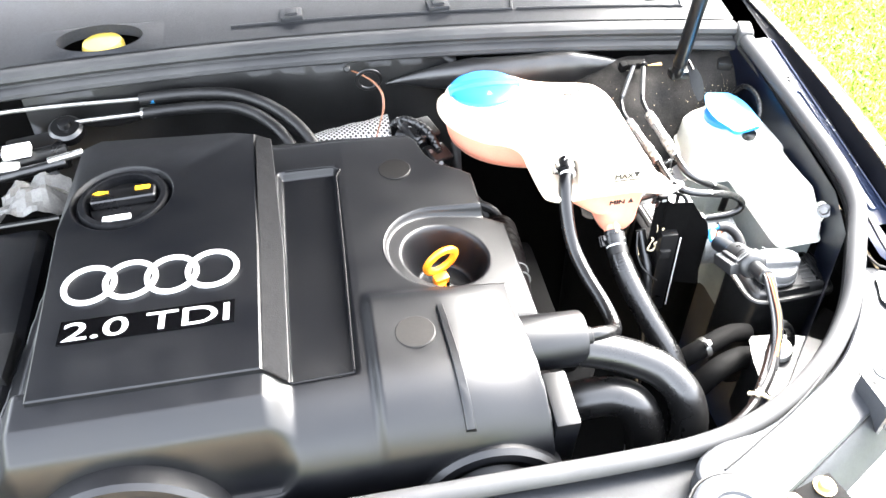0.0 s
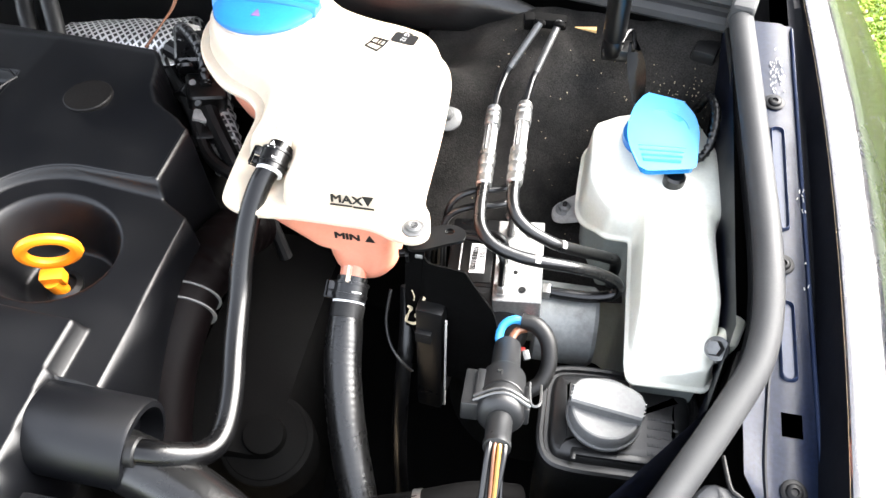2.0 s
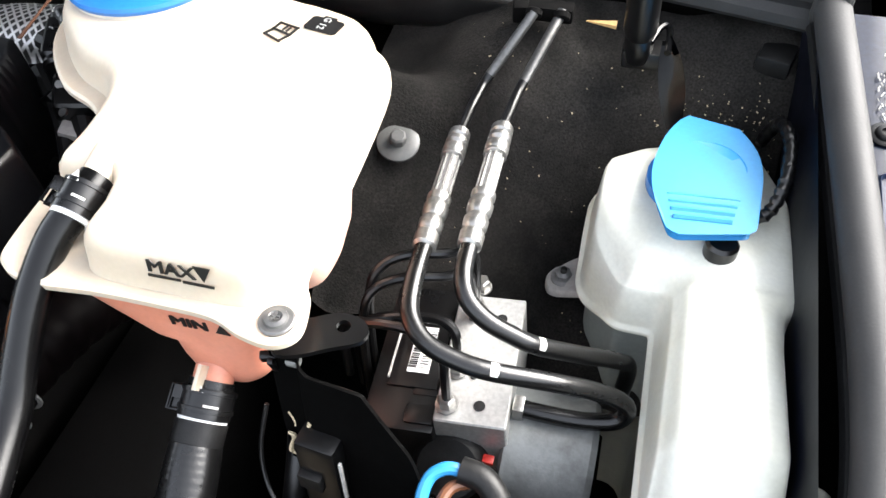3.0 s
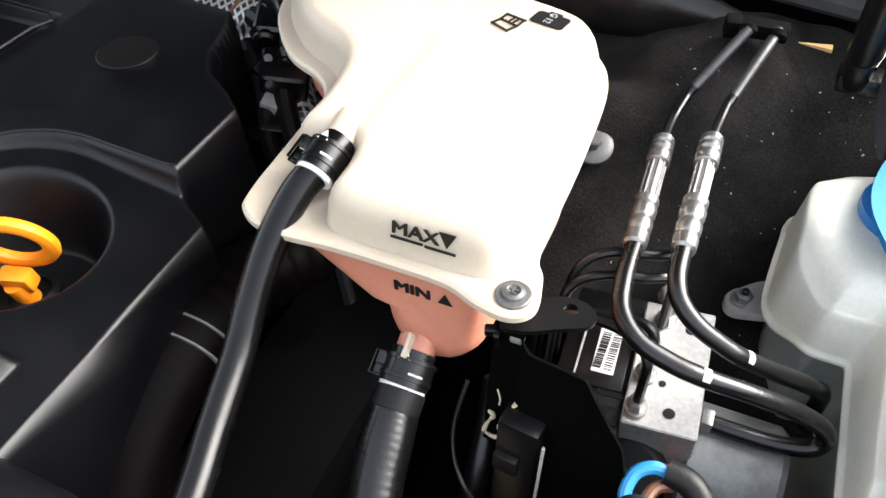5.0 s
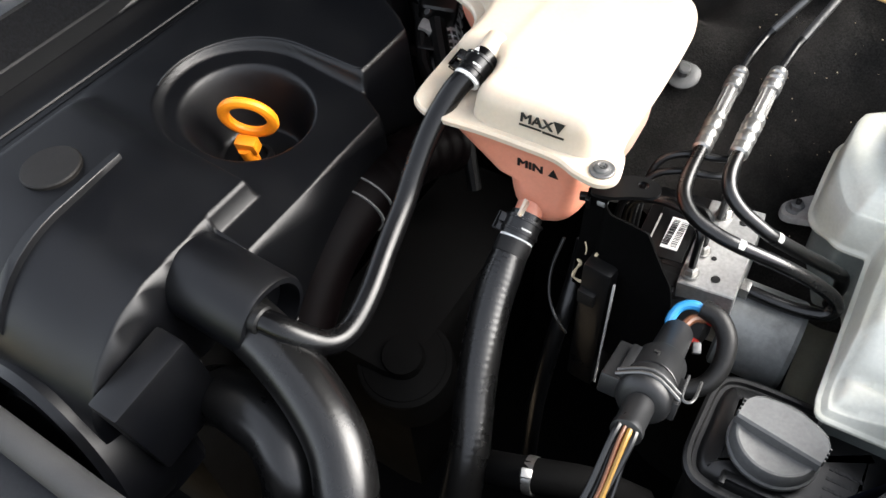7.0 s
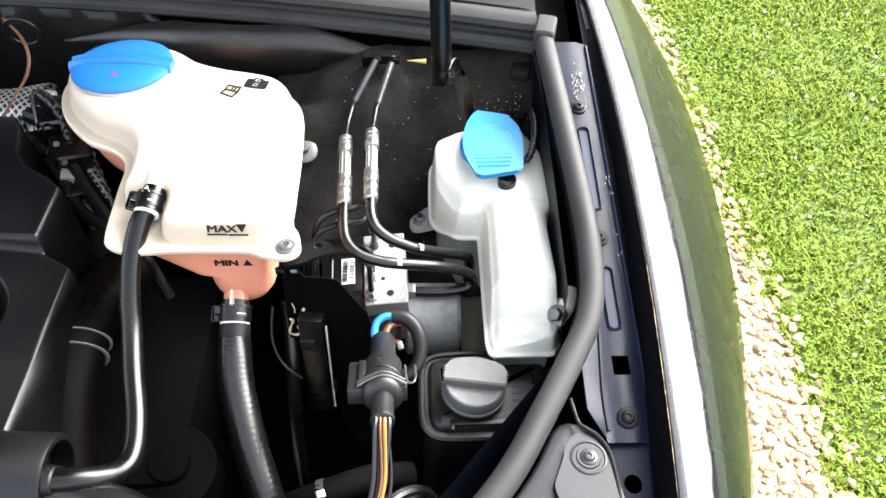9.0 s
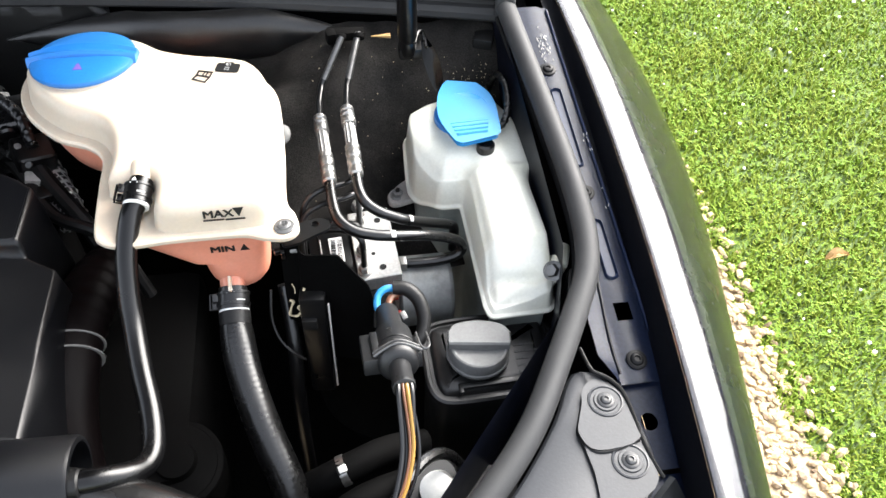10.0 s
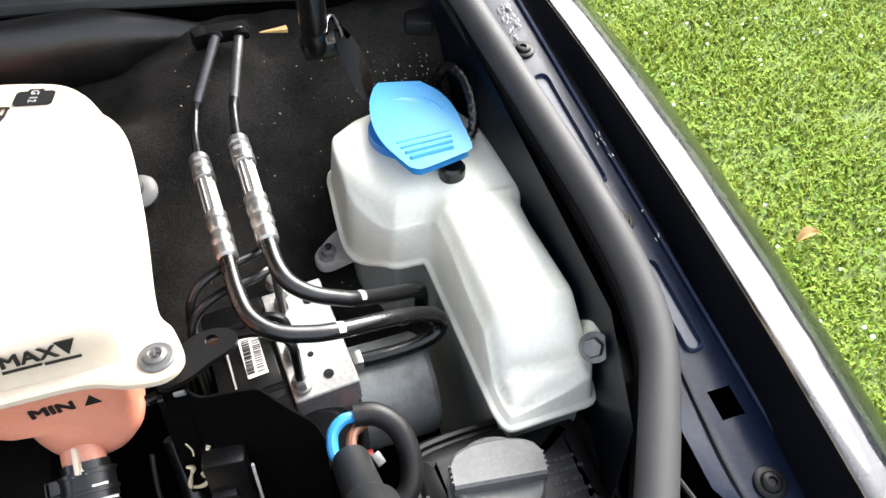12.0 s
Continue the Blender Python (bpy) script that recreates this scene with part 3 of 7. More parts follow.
        x = (0.704 if y > 0.9 else 0.7145) + rnd.uniform(-0.004, 0.002) * (1.8 if y > 0.9 else 1)
        add_box(bm, (x, y, rail_z(y) + 0.0012), (rnd.uniform(0.0003, 0.0007), rnd.uniform(0.0008, 0.0035), 0.0006), Euler((0.17, rnd.uniform(-0.6, 0.6), rnd.uniform(-0.6, 0.6))).to_matrix())
    tagged(part("sealant_flakes", bm, PALE, rail, "pale flaked sealant and dust fluff"), kind="stuff")
    return rail


def build_body():
    car = thing("car", (CENTRE, 0.8, 0.0), "dark blue estate car with its bonnet open", "car")
    build_wing(car)
    build_rail(car)
    # black boxes added so that the rail's hole and gaps stay dark
    bm = bmesh.new()
    add_box(bm, (0.694, 0.79, 0.55), (0.05, 0.48, 0.20), Euler((0.17, 0, 0)).to_matrix(), 0.004)
    add_box(bm, (0.650, 0.57, 0.50), (0.07, 0.10, 0.18), Euler((0.1, 0, 0.7)).to_matrix(), 0.004)
    add_box(bm, (0.672, 1.175, 0.727), (0.10, 0.33, 0.03), Euler((0.17, 0, 0)).to_matrix())
    part("gap_backing", bm, DEEP, car, "black boxes added below the rail to darken its gaps")
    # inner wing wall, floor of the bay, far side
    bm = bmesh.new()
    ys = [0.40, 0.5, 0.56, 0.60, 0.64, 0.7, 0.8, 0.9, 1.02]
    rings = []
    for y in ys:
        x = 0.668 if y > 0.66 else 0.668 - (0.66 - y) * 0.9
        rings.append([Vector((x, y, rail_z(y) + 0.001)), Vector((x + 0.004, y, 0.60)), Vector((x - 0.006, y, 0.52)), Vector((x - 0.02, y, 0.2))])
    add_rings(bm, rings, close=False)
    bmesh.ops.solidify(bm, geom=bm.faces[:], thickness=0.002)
    part("inner_wing", bm, INNER, car, "blue inner wing panel, its shade put into the paint colour")
    bm = bmesh.new()
    add_box(bm, (CENTRE, 0.74, 0.19), (1.51, 0.76, 0.02))
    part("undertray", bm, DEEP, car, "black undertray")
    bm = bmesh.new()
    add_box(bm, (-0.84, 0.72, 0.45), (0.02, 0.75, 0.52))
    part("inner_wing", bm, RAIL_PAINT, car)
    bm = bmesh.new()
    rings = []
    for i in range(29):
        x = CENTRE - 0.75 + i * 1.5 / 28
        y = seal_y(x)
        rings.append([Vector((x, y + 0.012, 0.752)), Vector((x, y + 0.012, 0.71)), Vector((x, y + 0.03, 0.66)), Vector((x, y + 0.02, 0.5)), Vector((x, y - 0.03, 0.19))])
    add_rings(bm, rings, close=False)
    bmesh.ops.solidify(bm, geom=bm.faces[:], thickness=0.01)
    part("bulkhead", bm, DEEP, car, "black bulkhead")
    # closed plenum below the scuttle
    bm = bmesh.new()
    add_box(bm, (CENTRE, 1.26, 0.64), (1.48, 0.36, 0.02))
    add_box(bm, (CENTRE, 1.43, 0.72), (1.48, 0.02, 0.18))
    part("plenum", bm, DEEP, car, "black plenum below the scuttle")
    # front panel under the bonnet seal
    bm = bmesh.new()
    rings = []
    for i in range(20):
        x = CENTRE - 0.55 + i * 1.1 / 19
        y = 0.425 + max(0, CENTRE - x - 0.42) * 0.5
        rings.append([Vector((x, y + 0.006, 0.40)), Vector((x, y + 0.006, 0.652)), Vector((x, y - 0.02, 0.654)), Vector((x, y - 0.045, 0.648)), Vector((x, y - 0.07, 0.645)), Vector((x, y - 0.10, 0.62)), Vector((x, y - 0.14, 0.55))])
    add_rings(bm, rings, close=False)
    bmesh.ops.solidify(bm, geom=bm.faces[:], thickness=0.003)
    part("front_panel", bm, LAMP_GREY, car, "pale grey front cross panel")
    # windscreen, rising behind the scuttle; out of view, added to block the low sky
    bm = bmesh.new()
    rows = []
    for k in range(7):
        q = k / 6
        rows.append([Vector((CENTRE + s * (0.72 - 0.1 * q), 1.42 + 0.66 * q - 0.10 * s * s, 0.82 + 0.46 * q)) for s in (-1, -0.66, -0.33, 0, 0.33, 0.66, 1)])
    add_rings(bm, rows, close=False)
    bmesh.ops.solidify(bm, geom=bm.faces[:], thickness=0.005)
    part("windscreen", bm, PLATE, car, "dark glossy windscreen")
    # raised bonnet, hinged behind the scuttle
    bm = bmesh.new()
    rings = []
    for i in range(9):
        t = i / 8
        y, z = 1.27 - 0.62 * t, 0.9 + 0.98 * t + 0.05 * math.sin(math.pi * t)
        rings.append([Vector((CENTRE + s * (0.74 - 0.06 * t), y + 0.02 * (1 - abs(s)), z + 0.03 * (1 - s * s))) for s in (-1, -0.75, -0.5, -0.25, 0, 0.25, 0.5, 0.75, 1)])
    add_rings(bm, rings, close=False)
    bmesh.ops.solidify(bm, geom=bm.faces[:], thickness=0.02)
    bonnet = part("bonnet", bm, PAINT, car, "raised dark blue bonnet")
    # mat out of view, added near-black to darken what the engine cover reflects
    bm = bmesh.new()
    rings = []
    for i in range(9):
        t = 0.08 + 0.84 * i / 8
        y, z = 1.27 - 0.62 * t, 0.9 + 0.98 * t + 0.05 * math.sin(math.pi * t)
        rings.append([Vector((CENTRE + s * 0.62, y - 0.036, z - 0.02 + 0.012 * math.sin(9 * s) * math.sin(7 * t))) for s in (-1, -0.66, -0.33, 0, 0.33, 0.66, 1)])
    add_rings(bm, rings, close=False)
    bmesh.ops.solidify(bm, geom=bm.faces[:], thickness=0.008)
    part("bonnet_mat", bm, DEEP, bonnet, "black bonnet insulation mat")
    return car


def seal_y(x):
    d = x - CENTRE
    return 1.075 - 0.157 * d * d


def build_scuttle():
    t = thing("windscreen_scuttle", (CENTRE, 1.15, 0.78), "dark grey grained plastic scuttle below the windscreen", "scuttle")
    # the panel, with an oval opening over the brake fluid cap
    cx, cy, ra, rb = -0.209, 1.125, 0.058, 0.0285
    top = lambda x, y: 0.776 + 0.16 * (y - seal_y(x) - 0.03)
    bm = bmesh.new()
    n = 40
    oval, frame_box = [], []
    for k in range(n):
        a = 2 * math.pi * k / n
        c, s = math.cos(a), math.sin(a)
        oval.append((cx + ra * c, cy + rb * s))
        f = 1 / max(abs(c), abs(s))
        frame_box.append((cx + c * f * 0.085, cy + s * f * 0.0315))
    mid = [((a[0] * 0.6 + b[0] * 0.4), (a[1] * 0.6 + b[1] * 0.4)) for a, b in zip(oval, frame_box)]
    rings = [[Vector((x, y, top(x, y) - 0.012)) for x, y in oval], [Vector((x, y, top(x, y) + 0.004)) for x, y in oval], [Vector((x, y, top(x, y) + 0.003)) for x, y in mid], [Vector((x, y, top(x, y))) for x, y in frame_box]]
    add_rings(bm, rings, True, False, False)
    x0, x1, y0, y1 = cx - 0.085, cx + 0.085, cy - 0.0315, cy + 0.0315
    xs = sorted([CENTRE - 0.75 + i * 0.0535 for i in range(29)] + [x0, x1])
    for a, b in zip(xs, xs[1:]):
        if b - a < 1e-6:
            continue
        inside = a >= x0 - 1e-6 and b <= x1 + 1e-6
        for lo, hi in (((None, y0), (y1, None)) if inside else ((None, None),)):
            q = []
            for x in (a, b):
                l_ = seal_y(x) + 0.02 if lo is None else lo
                h_ = 1.42 if hi is None else hi
                q.append((x, l_, h_))
            vs = [bm.verts.new((q[0][0], q[0][1], top(q[0][0], q[0][1]))), bm.verts.new((q[1][0], q[1][1], top(q[1][0], q[1][1]))), bm.verts.new((q[1][0], q[1][2], top(q[1][0], q[1][2]))), bm.verts.new((q[0][0], q[0][2], top(q[0][0], q[0][2])))]
            bm.faces.new(vs)
    bmesh.ops.remove_doubles(bm, verts=bm.verts[:], dist=0.0004)
    part("panel", bm, SCUTTLE, t)
    # low raised borders of the panel's fields
    for xa, xb, ya, yb in ((-0.03, 0.36, 0.045, 0.012), (0.375, 0.60, 0.05, 0.05)):
        bm = bmesh.new()
        pts = []
        for x in np.linspace(xa, xb, 14):
            y = seal_y(x) + 0.05
            pts.append((x, y, top(x, y) + 0.001))
        pts += [(xb + 0.012, pts[-1][1] + 0.02, top(xb, pts[-1][1] + 0.02) + 0.001), (xb + 0.012, 1.3, top(xb, 1.3) + 0.001)]
        add_tube(bm, pts, 0.0022, 6, 2)
        part("raised_border", bm, SCUTTLE, t)
    for x, w in ((0.055, 0.016), (0.265, 0.016)):
        bm = bmesh.new()
        y = 1.135 if x < 0.1 else 1.12
        add_box(bm, (x, y, top(x, y) + 0.003), (w * 2, 0.03, 0.008), None, 0.003)
        add_box(bm, (x, y, top(x, y) + 0.006), (w * 1.1, 0.018, 0.008), None, 0.002)
        part("clip_boss", bm, SCUTTLE, t)
    bm = bmesh.new()
    for i in range(14):
        for j in range(6):
            x, y = 0.565 + i * 0.0045, 1.075 + j * 0.0075
            add_box(bm, (x, y, top(x, y) + 0.001), (0.0022, 0.0055, 0.003))
    part("vent_slats", bm, BLACK_SMOOTH, t, "fine black vent grille")
    # brake fluid reservoir under the oval opening
    r = thing("brake_fluid_reservoir", (cx, cy, 0.70), "pale brake fluid reservoir with a yellow screw cap", "fluid reservoir")
    bm = bmesh.new()
    add_lathe(bm, [(0.030, 0), (0.036, 0.01), (0.036, 0.03), (0.03, 0.042), (0.02, 0.045)], (cx - 0.036, cy - 0.010, 0.712), segs=28)
    part("body", bm, material("pink_white_plastic", (0.16, 0.105, 0.09), 0.4, grain=0.05, stain=0.4), r)
    bm = bmesh.new()
    prof = [(0.020, -0.03), (0.027, 0.0), (0.0285, 0.003), (0.0285, 0.022), (0.026, 0.028), (0.01, 0.030)]
    add_lathe(bm, prof, (cx + 0.000, cy + 0.004, 0.748), segs=36)
    part("cap", bm, YELLOW, r, "yellow ribbed screw cap")
    bm = bmesh.new()
    add_lathe(bm, [(0.08, 0), (0.08, 0.002)], (cx, cy, 0.69), segs=24)
    part("tray", bm, DEEP, r)


def build_scuttle_seal():
    t = thing("scuttle_seal", (CENTRE, 1.0, 0.75), "weathered grey double-lipped rubber seal above the bulkhead", "rubber seal")
    prof = [(0.022, 0.742), (0.004, 0.740), (0.0, 0.744), (0.0, 0.750), (0.005, 0.754), (0.012, 0.7545), (0.0145, 0.757), (0.0135, 0.760), (0.007, 0.762), (0.003, 0.767), (0.004, 0.773), (0.010, 0.777), (0.02, 0.777), (0.03, 0.7745), (0.04, 0.776), (0.04, 0.765)]
    bm = bmesh.new()
    rings = []
    for i in range(41):
        x = -0.83 + i * (0.668 + 0.83) / 40
        rings.append([Vector((x, seal_y(x) + a - 0.004, b - 0.004)) for a, b in prof])
    add_rings(bm, rings)
    part("lip", bm, SEAL, t)
    bm = bmesh.new()
    add_box(bm, (0.676, 0.985, 0.762), (0.02, 0.03, 0.024), Euler((0.1, 0, -0.25)).to_matrix(), 0.005, 3)
    part("end_block", bm, SEAL, t, "moulded grey rubber corner block")


def build_bonnet_seal():
    t = thing("bonnet_seal", (0.68, 0.7, 0.70), "grey rubber bonnet edge seal along the wing and front panel", "rubber seal")
    pts = [(0.674, 0.972), (0.677, 0.93), (0.684, 0.83), (0.688, 0.76), (0.687, 0.71), (0.680, 0.675), (0.667, 0.648), (0.640, 0.602), (0.612, 0.558), (0.580, 0.522), (0.545, 0.492), (0.50, 0.464), (0.45, 0.443), (0.39, 0.431), (0.31, 0.428), (0.2, 0.428), (0.05, 0.428), (-0.1, 0.428), (-0.3, 0.43), (-0.55, 0.44)]
    bm = bmesh.new()
    c = [(x, y, rail_z(y) + 0.006) for x, y in pts]
    add_tube(bm, c, 0.0098, 14, 5)
    part("tube", bm, SEAL, t)
    bm = bmesh.new()
    add_tube(bm, [(x - (0.006 if y > 0.65 else 0.003), y + (0 if y > 0.65 else 0.006), z - 0.011) for x, y, z in c], 0.0045, 8, 5)
    part("carrier", bm, BLACK_DULL, t, "black carrier strip of the seal")


def build_headlamp():
    t = thing("headlamp", (0.6, 0.5, 0.66), "pale grey headlamp housing with metal screws and bracket", "headlamp")
    out = plan([(0.652, 0.600), (0.628, 0.562), (0.592, 0.518), (0.555, 0.484), (0.50, 0.452), (0.45, 0.43), (0.40, 0.422), (0.372, 0.40), (0.375, 0.348), (0.392, 0.342), (0.434, 0.362), (0.505, 0.400), (0.56, 0.430), (0.61, 0.457), (0.650, 0.480), (0.676, 0.498), (0.690, 0.525), (0.688, 0.56), (0.676, 0.592)], 4)
    bm = bmesh.new()
    add_prism(bm, out, [(0.004, 0.60), (0.0, 0.61), (0.0, 0.679), (0.002, 0.6815), (0.006, 0.6825)])
    part("housing", bm, LAMP_GREY, t)
    # sloping trim between the housing and the lens
    front = [(0.36, 0.330), (0.40, 0.344), (0.434, 0.360), (0.505, 0.398), (0.56, 0.428), (0.61, 0.455), (0.650, 0.478), (0.685, 0.500), (0.700, 0.512)]
    bm = bmesh.new()
    add_rings(bm, [[Vector((x - 0.5 * o, y + 0.85 * o, z)) for o, z in ((0.004, 0.676), (0.0, 0.678), (-0.012, 0.668), (-0.022, 0.652), (-0.028, 0.645), (-0.030, 0.64))] for x, y in front], close=False)
    bmesh.ops.solidify(bm, geom=bm.faces[:], thickness=0.002)
    part("trim_strip", bm, LAMP_TRIM, t, "dark grey trim above the lens")
    # raised mounting ears with screws
    bm = bmesh.new()
    ear = plan([(0.654, 0.580), (0.662, 0.5875), (0.671, 0.5855), (0.678, 0.577), (0.6815, 0.563), (0.6820, 0.541), (0.662, 0.5355), (0.648, 0.5375), (0.643, 0.549), (0.646, 0.5585), (0.651, 0.570)], 3)
    add_prism(bm, ear, [(0, 0.680), (0, 0.6860), (0.0012, 0.6874)])
    part("mounting_ear", bm, LAMP_GREY, t)
    bm = bmesh.new()
    ear = plan([(0.6445, 0.540), (0.648, 0.5335), (0.662, 0.5315), (0.6825, 0.5365), (0.6845, 0.522), (0.6850, 0.511), (0.676, 0.502), (0.660, 0.497), (0.6455, 0.498), (0.6460, 0.519)], 3)
    add_prism(bm, ear, [(0, 0.680), (0, 0.6845), (0.0010, 0.6856)])
    part("mounting_ear", bm, LAMP_GREY, t, "lower step of the mounting ear")
    bm = bmesh.new()
    add_tube(bm, [(0.6605, 0.615, 0.690), (0.6635, 0.596, 0.690), (0.668, 0.5915, 0.690), (0.676, 0.5855, 0.689), (0.682, 0.574, 0.688), (0.6838, 0.555, 0.687), (0.6842, 0.540, 0.686), (0.6868, 0.522, 0.685), (0.690, 0.511, 0.684)], 0.0015, 8, 5)
    part("gasket", bm, BLACK_DULL, t, "thin black gasket cord")
    bm = bmesh.new()
    add_tube(bm, [(0.6535, 0.579, 0.6832), (0.650, 0.570, 0.6832), (0.645, 0.5585, 0.6832), (0.6420, 0.549, 0.6832), (0.648, 0.5355, 0.6858), (0.662, 0.5335, 0.6862), (0.6825, 0.5390, 0.6862)], 0.0010, 6, 4)
    part("joint_line", bm, BLACK_DULL, t)
    bm = bmesh.new()
    add_tube(bm, [(0.6420, 0.549, 0.6832), (0.6440, 0.533, 0.6832), (0.6450, 0.519, 0.6832), (0.6440, 0.500, 0.6830)], 0.0009, 6, 4)
    part("joint_line", bm, BLACK_DULL, t)
    for x, y, z in ((0.6672, 0.5705, 0.6872), (0.671, 0.5248, 0.6854)):
        bm = bmesh.new()
        add_lathe(bm, [(0.0128, 0), (0.0125, 0.0010), (0.0114, 0.0012), (0.0107, 0.0003), (0.0086, 0.0003), (0.0081, 0.0014), (0.0062, 0.0014)], (x, y, z), segs=32)
        part("seat_ring", bm, LAMP_GREY, t)
        bm = bmesh.new()
        screw_head(bm, (x, y, z + 0.0012), (0, 0, 1), 0.0062)
        part("screw", bm, SCREW_DARK, t, "dark grey torx screw")
    # front corner bracket with a leg down to the lens
    bm = bmesh.new()
    outline = [Vector((x, y, 0)) for x, y in ((0.579, 0.4735), (0.582, 0.474), (0.597, 0.4565), (0.599, 0.452), (0.5985, 0.438), (0.596, 0.4345), (0.559, 0.4125), (0.556, 0.413), (0.5545, 0.454), (0.556, 0.457))]
    mid = sum(outline, Vector()) / len(outline)
    add_rings(bm, [[Vector((p.x + (mid.x - p.x) * o, p.y + (mid.y - p.y) * o, z)) for p in outline] for o, z in ((0.02, 0.660), (0.0, 0.664), (0.0, 0.7005), (0.03, 0.702))])
    part("bracket", bm, LAMP_GREY, t, "grey lamp bracket")
    bm = bmesh.new()
    add_lathe(bm, [(0.0105, 0), (0.0105, 0.001), (0.0095, 0.0018)], (0.579, 0.456, 0.702), segs=24)
    screw_head(bm, (0.579, 0.456, 0.7035), (0, 0, 1), 0.0075)
    part("screw", bm, SCREW_GREY, t)
    for x, y, z in ((0.562, 0.4447, 0.7022), (0.562, 0.4245, 0.7022)):
        bm = bmesh.new()
        add_lathe(bm, [(0.0024, 0), (0.0022, 0.0002)], (x, y, z), segs=14)
        part("bracket_hole", bm, HOLE, t)
    for x, y, z in ((0.563, 0.4135, 0.676), (0.592, 0.4305, 0.673)):
        bm = bmesh.new()
        add_lathe(bm, [(0.0036, 0), (0.0036, 0.003), (0.002, 0.004)], (x, y, z), (0.3, -0.6, 0.7), 14)
        part("stud", bm, SCREW_GREY, t)
    # thin dark cord painted in for the seal's shadow on the panel
    bm = bmesh.new()
    add_tube(bm, [(x - 0.004, y + 0.013, 0.6835) for x, y in ((0.40, 0.383), (0.434, 0.40), (0.50, 0.436), (0.545, 0.468), (0.575, 0.500))], 0.0012, 6, 4)
    part("seal_shadow_line", bm, BLACK_DULL, t)
    # black cord drawn where shade fills the gap behind the bracket
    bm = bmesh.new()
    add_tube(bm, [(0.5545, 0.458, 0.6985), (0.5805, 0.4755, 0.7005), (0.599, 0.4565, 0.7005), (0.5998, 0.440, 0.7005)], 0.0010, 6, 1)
    part("bracket_shade_line", bm, BLACK_DULL, t, "thin black cord drawn for the shaded gap")
    # curved clear lens falling away in front
    bm = bmesh.new()
    add_rings(bm, [[Vector((x - 0.5 * o, y + 0.85 * o, z)) for o, z in ((-0.026, 0.648), (-0.034, 0.647), (-0.06, 0.630), (-0.085, 0.595), (-0.10, 0.55), (-0.108, 0.48))] for x, y in front], close=False)
    bmesh.ops.solidify(bm, geom=bm.faces[:], thickness=0.003)
    part("lens", bm, LENS, t, "clear glossy lamp lens")
    # bonnet lock plate with two brass bolts, beside a pressed hump
    k = thing("bonnet_lock_plate", (0.45, 0.36, 0.685), "black lock plate with two brassy bolts on the front panel", "lock plate")
    bm = bmesh.new()
    add_box(bm, (0.452, 0.352, 0.689), (0.062, 0.028, 0.006), Euler((0, 0, 0.27)).to_matrix(), 0.002)
    part("plate", bm, DEEP, k)
    for x, y in ((0.433, 0.352), (0.467, 0.361)):
        bm = bmesh.new()
        add_lathe(bm, [(0.0095, 0), (0.0095, 0.0016), (0.0065, 0.002), (0.0062, 0.007), (0.005, 0.008)], (x, y, 0.692), segs=12)
        part("bolt", bm, BRASS, k, "brassy hex bolt")
    bm = bmesh.new()
    add_lathe(bm, [(0.040, 0.0), (0.039, 0.004), (0.035, 0.006), (0.022, 0.006), (0.020, 0.003), (0.004, 0.003)], (0.388, 0.352, 0.682), segs=36)
    part("pressed_hump", bm, LAMP_GREY, k, "round pressing beside the plate")
    bm = bmesh.new()
    add_tube(bm, [(0.388 + 0.041 * math.cos(q), 0.352 + 0.041 * math.sin(q), 0.6835) for q in np.linspace(0.2, 2.9, 14)], 0.0014, 6, 1)
    part("dark_seam", bm, BLACK_DULL, k)


def build_hedge():
    """A far hedge behind the lawn, out of view, added for its reflection in the wing."""
    rnd = random.Random(31)
    verts, faces = [], []
    for _ in range(11000):
        y = rnd.uniform(-14, 34)
        top = 2.3 + 1.5 * noise.noise((y * 0.3, 0, 0)) + 1.1 * noise.noise((y * 1.1, 4, 0)) + 0.5 * noise.noise((y * 3.1, 9, 0))
        z = top * rnd.random() ** 0.8
        x = 15 + rnd.uniform(-0.5, 0.5) + 0.15 * z
        r, a, b = rnd.uniform(0.12, 0.3), rnd.uniform(0, 6.3), rnd.uniform(-0.8, 0.8)
        k = len(verts)
        for u, v in ((-1, 0), (0, -0.6), (1, 0), (0, 0.6)):
            verts.append((x + r * b * u, y + r * (u * math.cos(a) - v * math.sin(a)), z + r * (u * math.sin(a) + v * math.cos(a))))
        faces.append((k, k + 1, k + 2, k + 3))
    me = bpy.data.meshes.new("hedge")
    me.from_pydata(verts, [], faces)
    me.materials.append(HEDGE)
    tagged(new("hedge", me), "unseen dark plum hedge far beyond the lawn, added for the wing's reflection", "hedge", kind="stuff")


build_ground()
build_hedge()
build_stones()
build_grass()
build_body()
build_scuttle()
build_scuttle_seal()
build_bonnet_seal()
build_headlamp()


# ---- engine cover ----
COVER = [(-0.226, 0.905), (-0.238, 0.70), (-0.25, 0.455), (0.262, 0.455), (0.2575, 0.52), (0.2530, 0.583), (0.2790, 0.584), (0.2765, 0.732), (0.2540, 0.744), (0.2520, 0.805), (0.238, 0.817), (0.214, 0.831), (0.203, 0.850), (0.195, 0.880), (0.183, 0.900), (0.10, 0.905), (0.03, 0.925), (-0.10, 0.93)]
WELL = (0.195, 0.684)
OIL = (-0.146, 0.796)


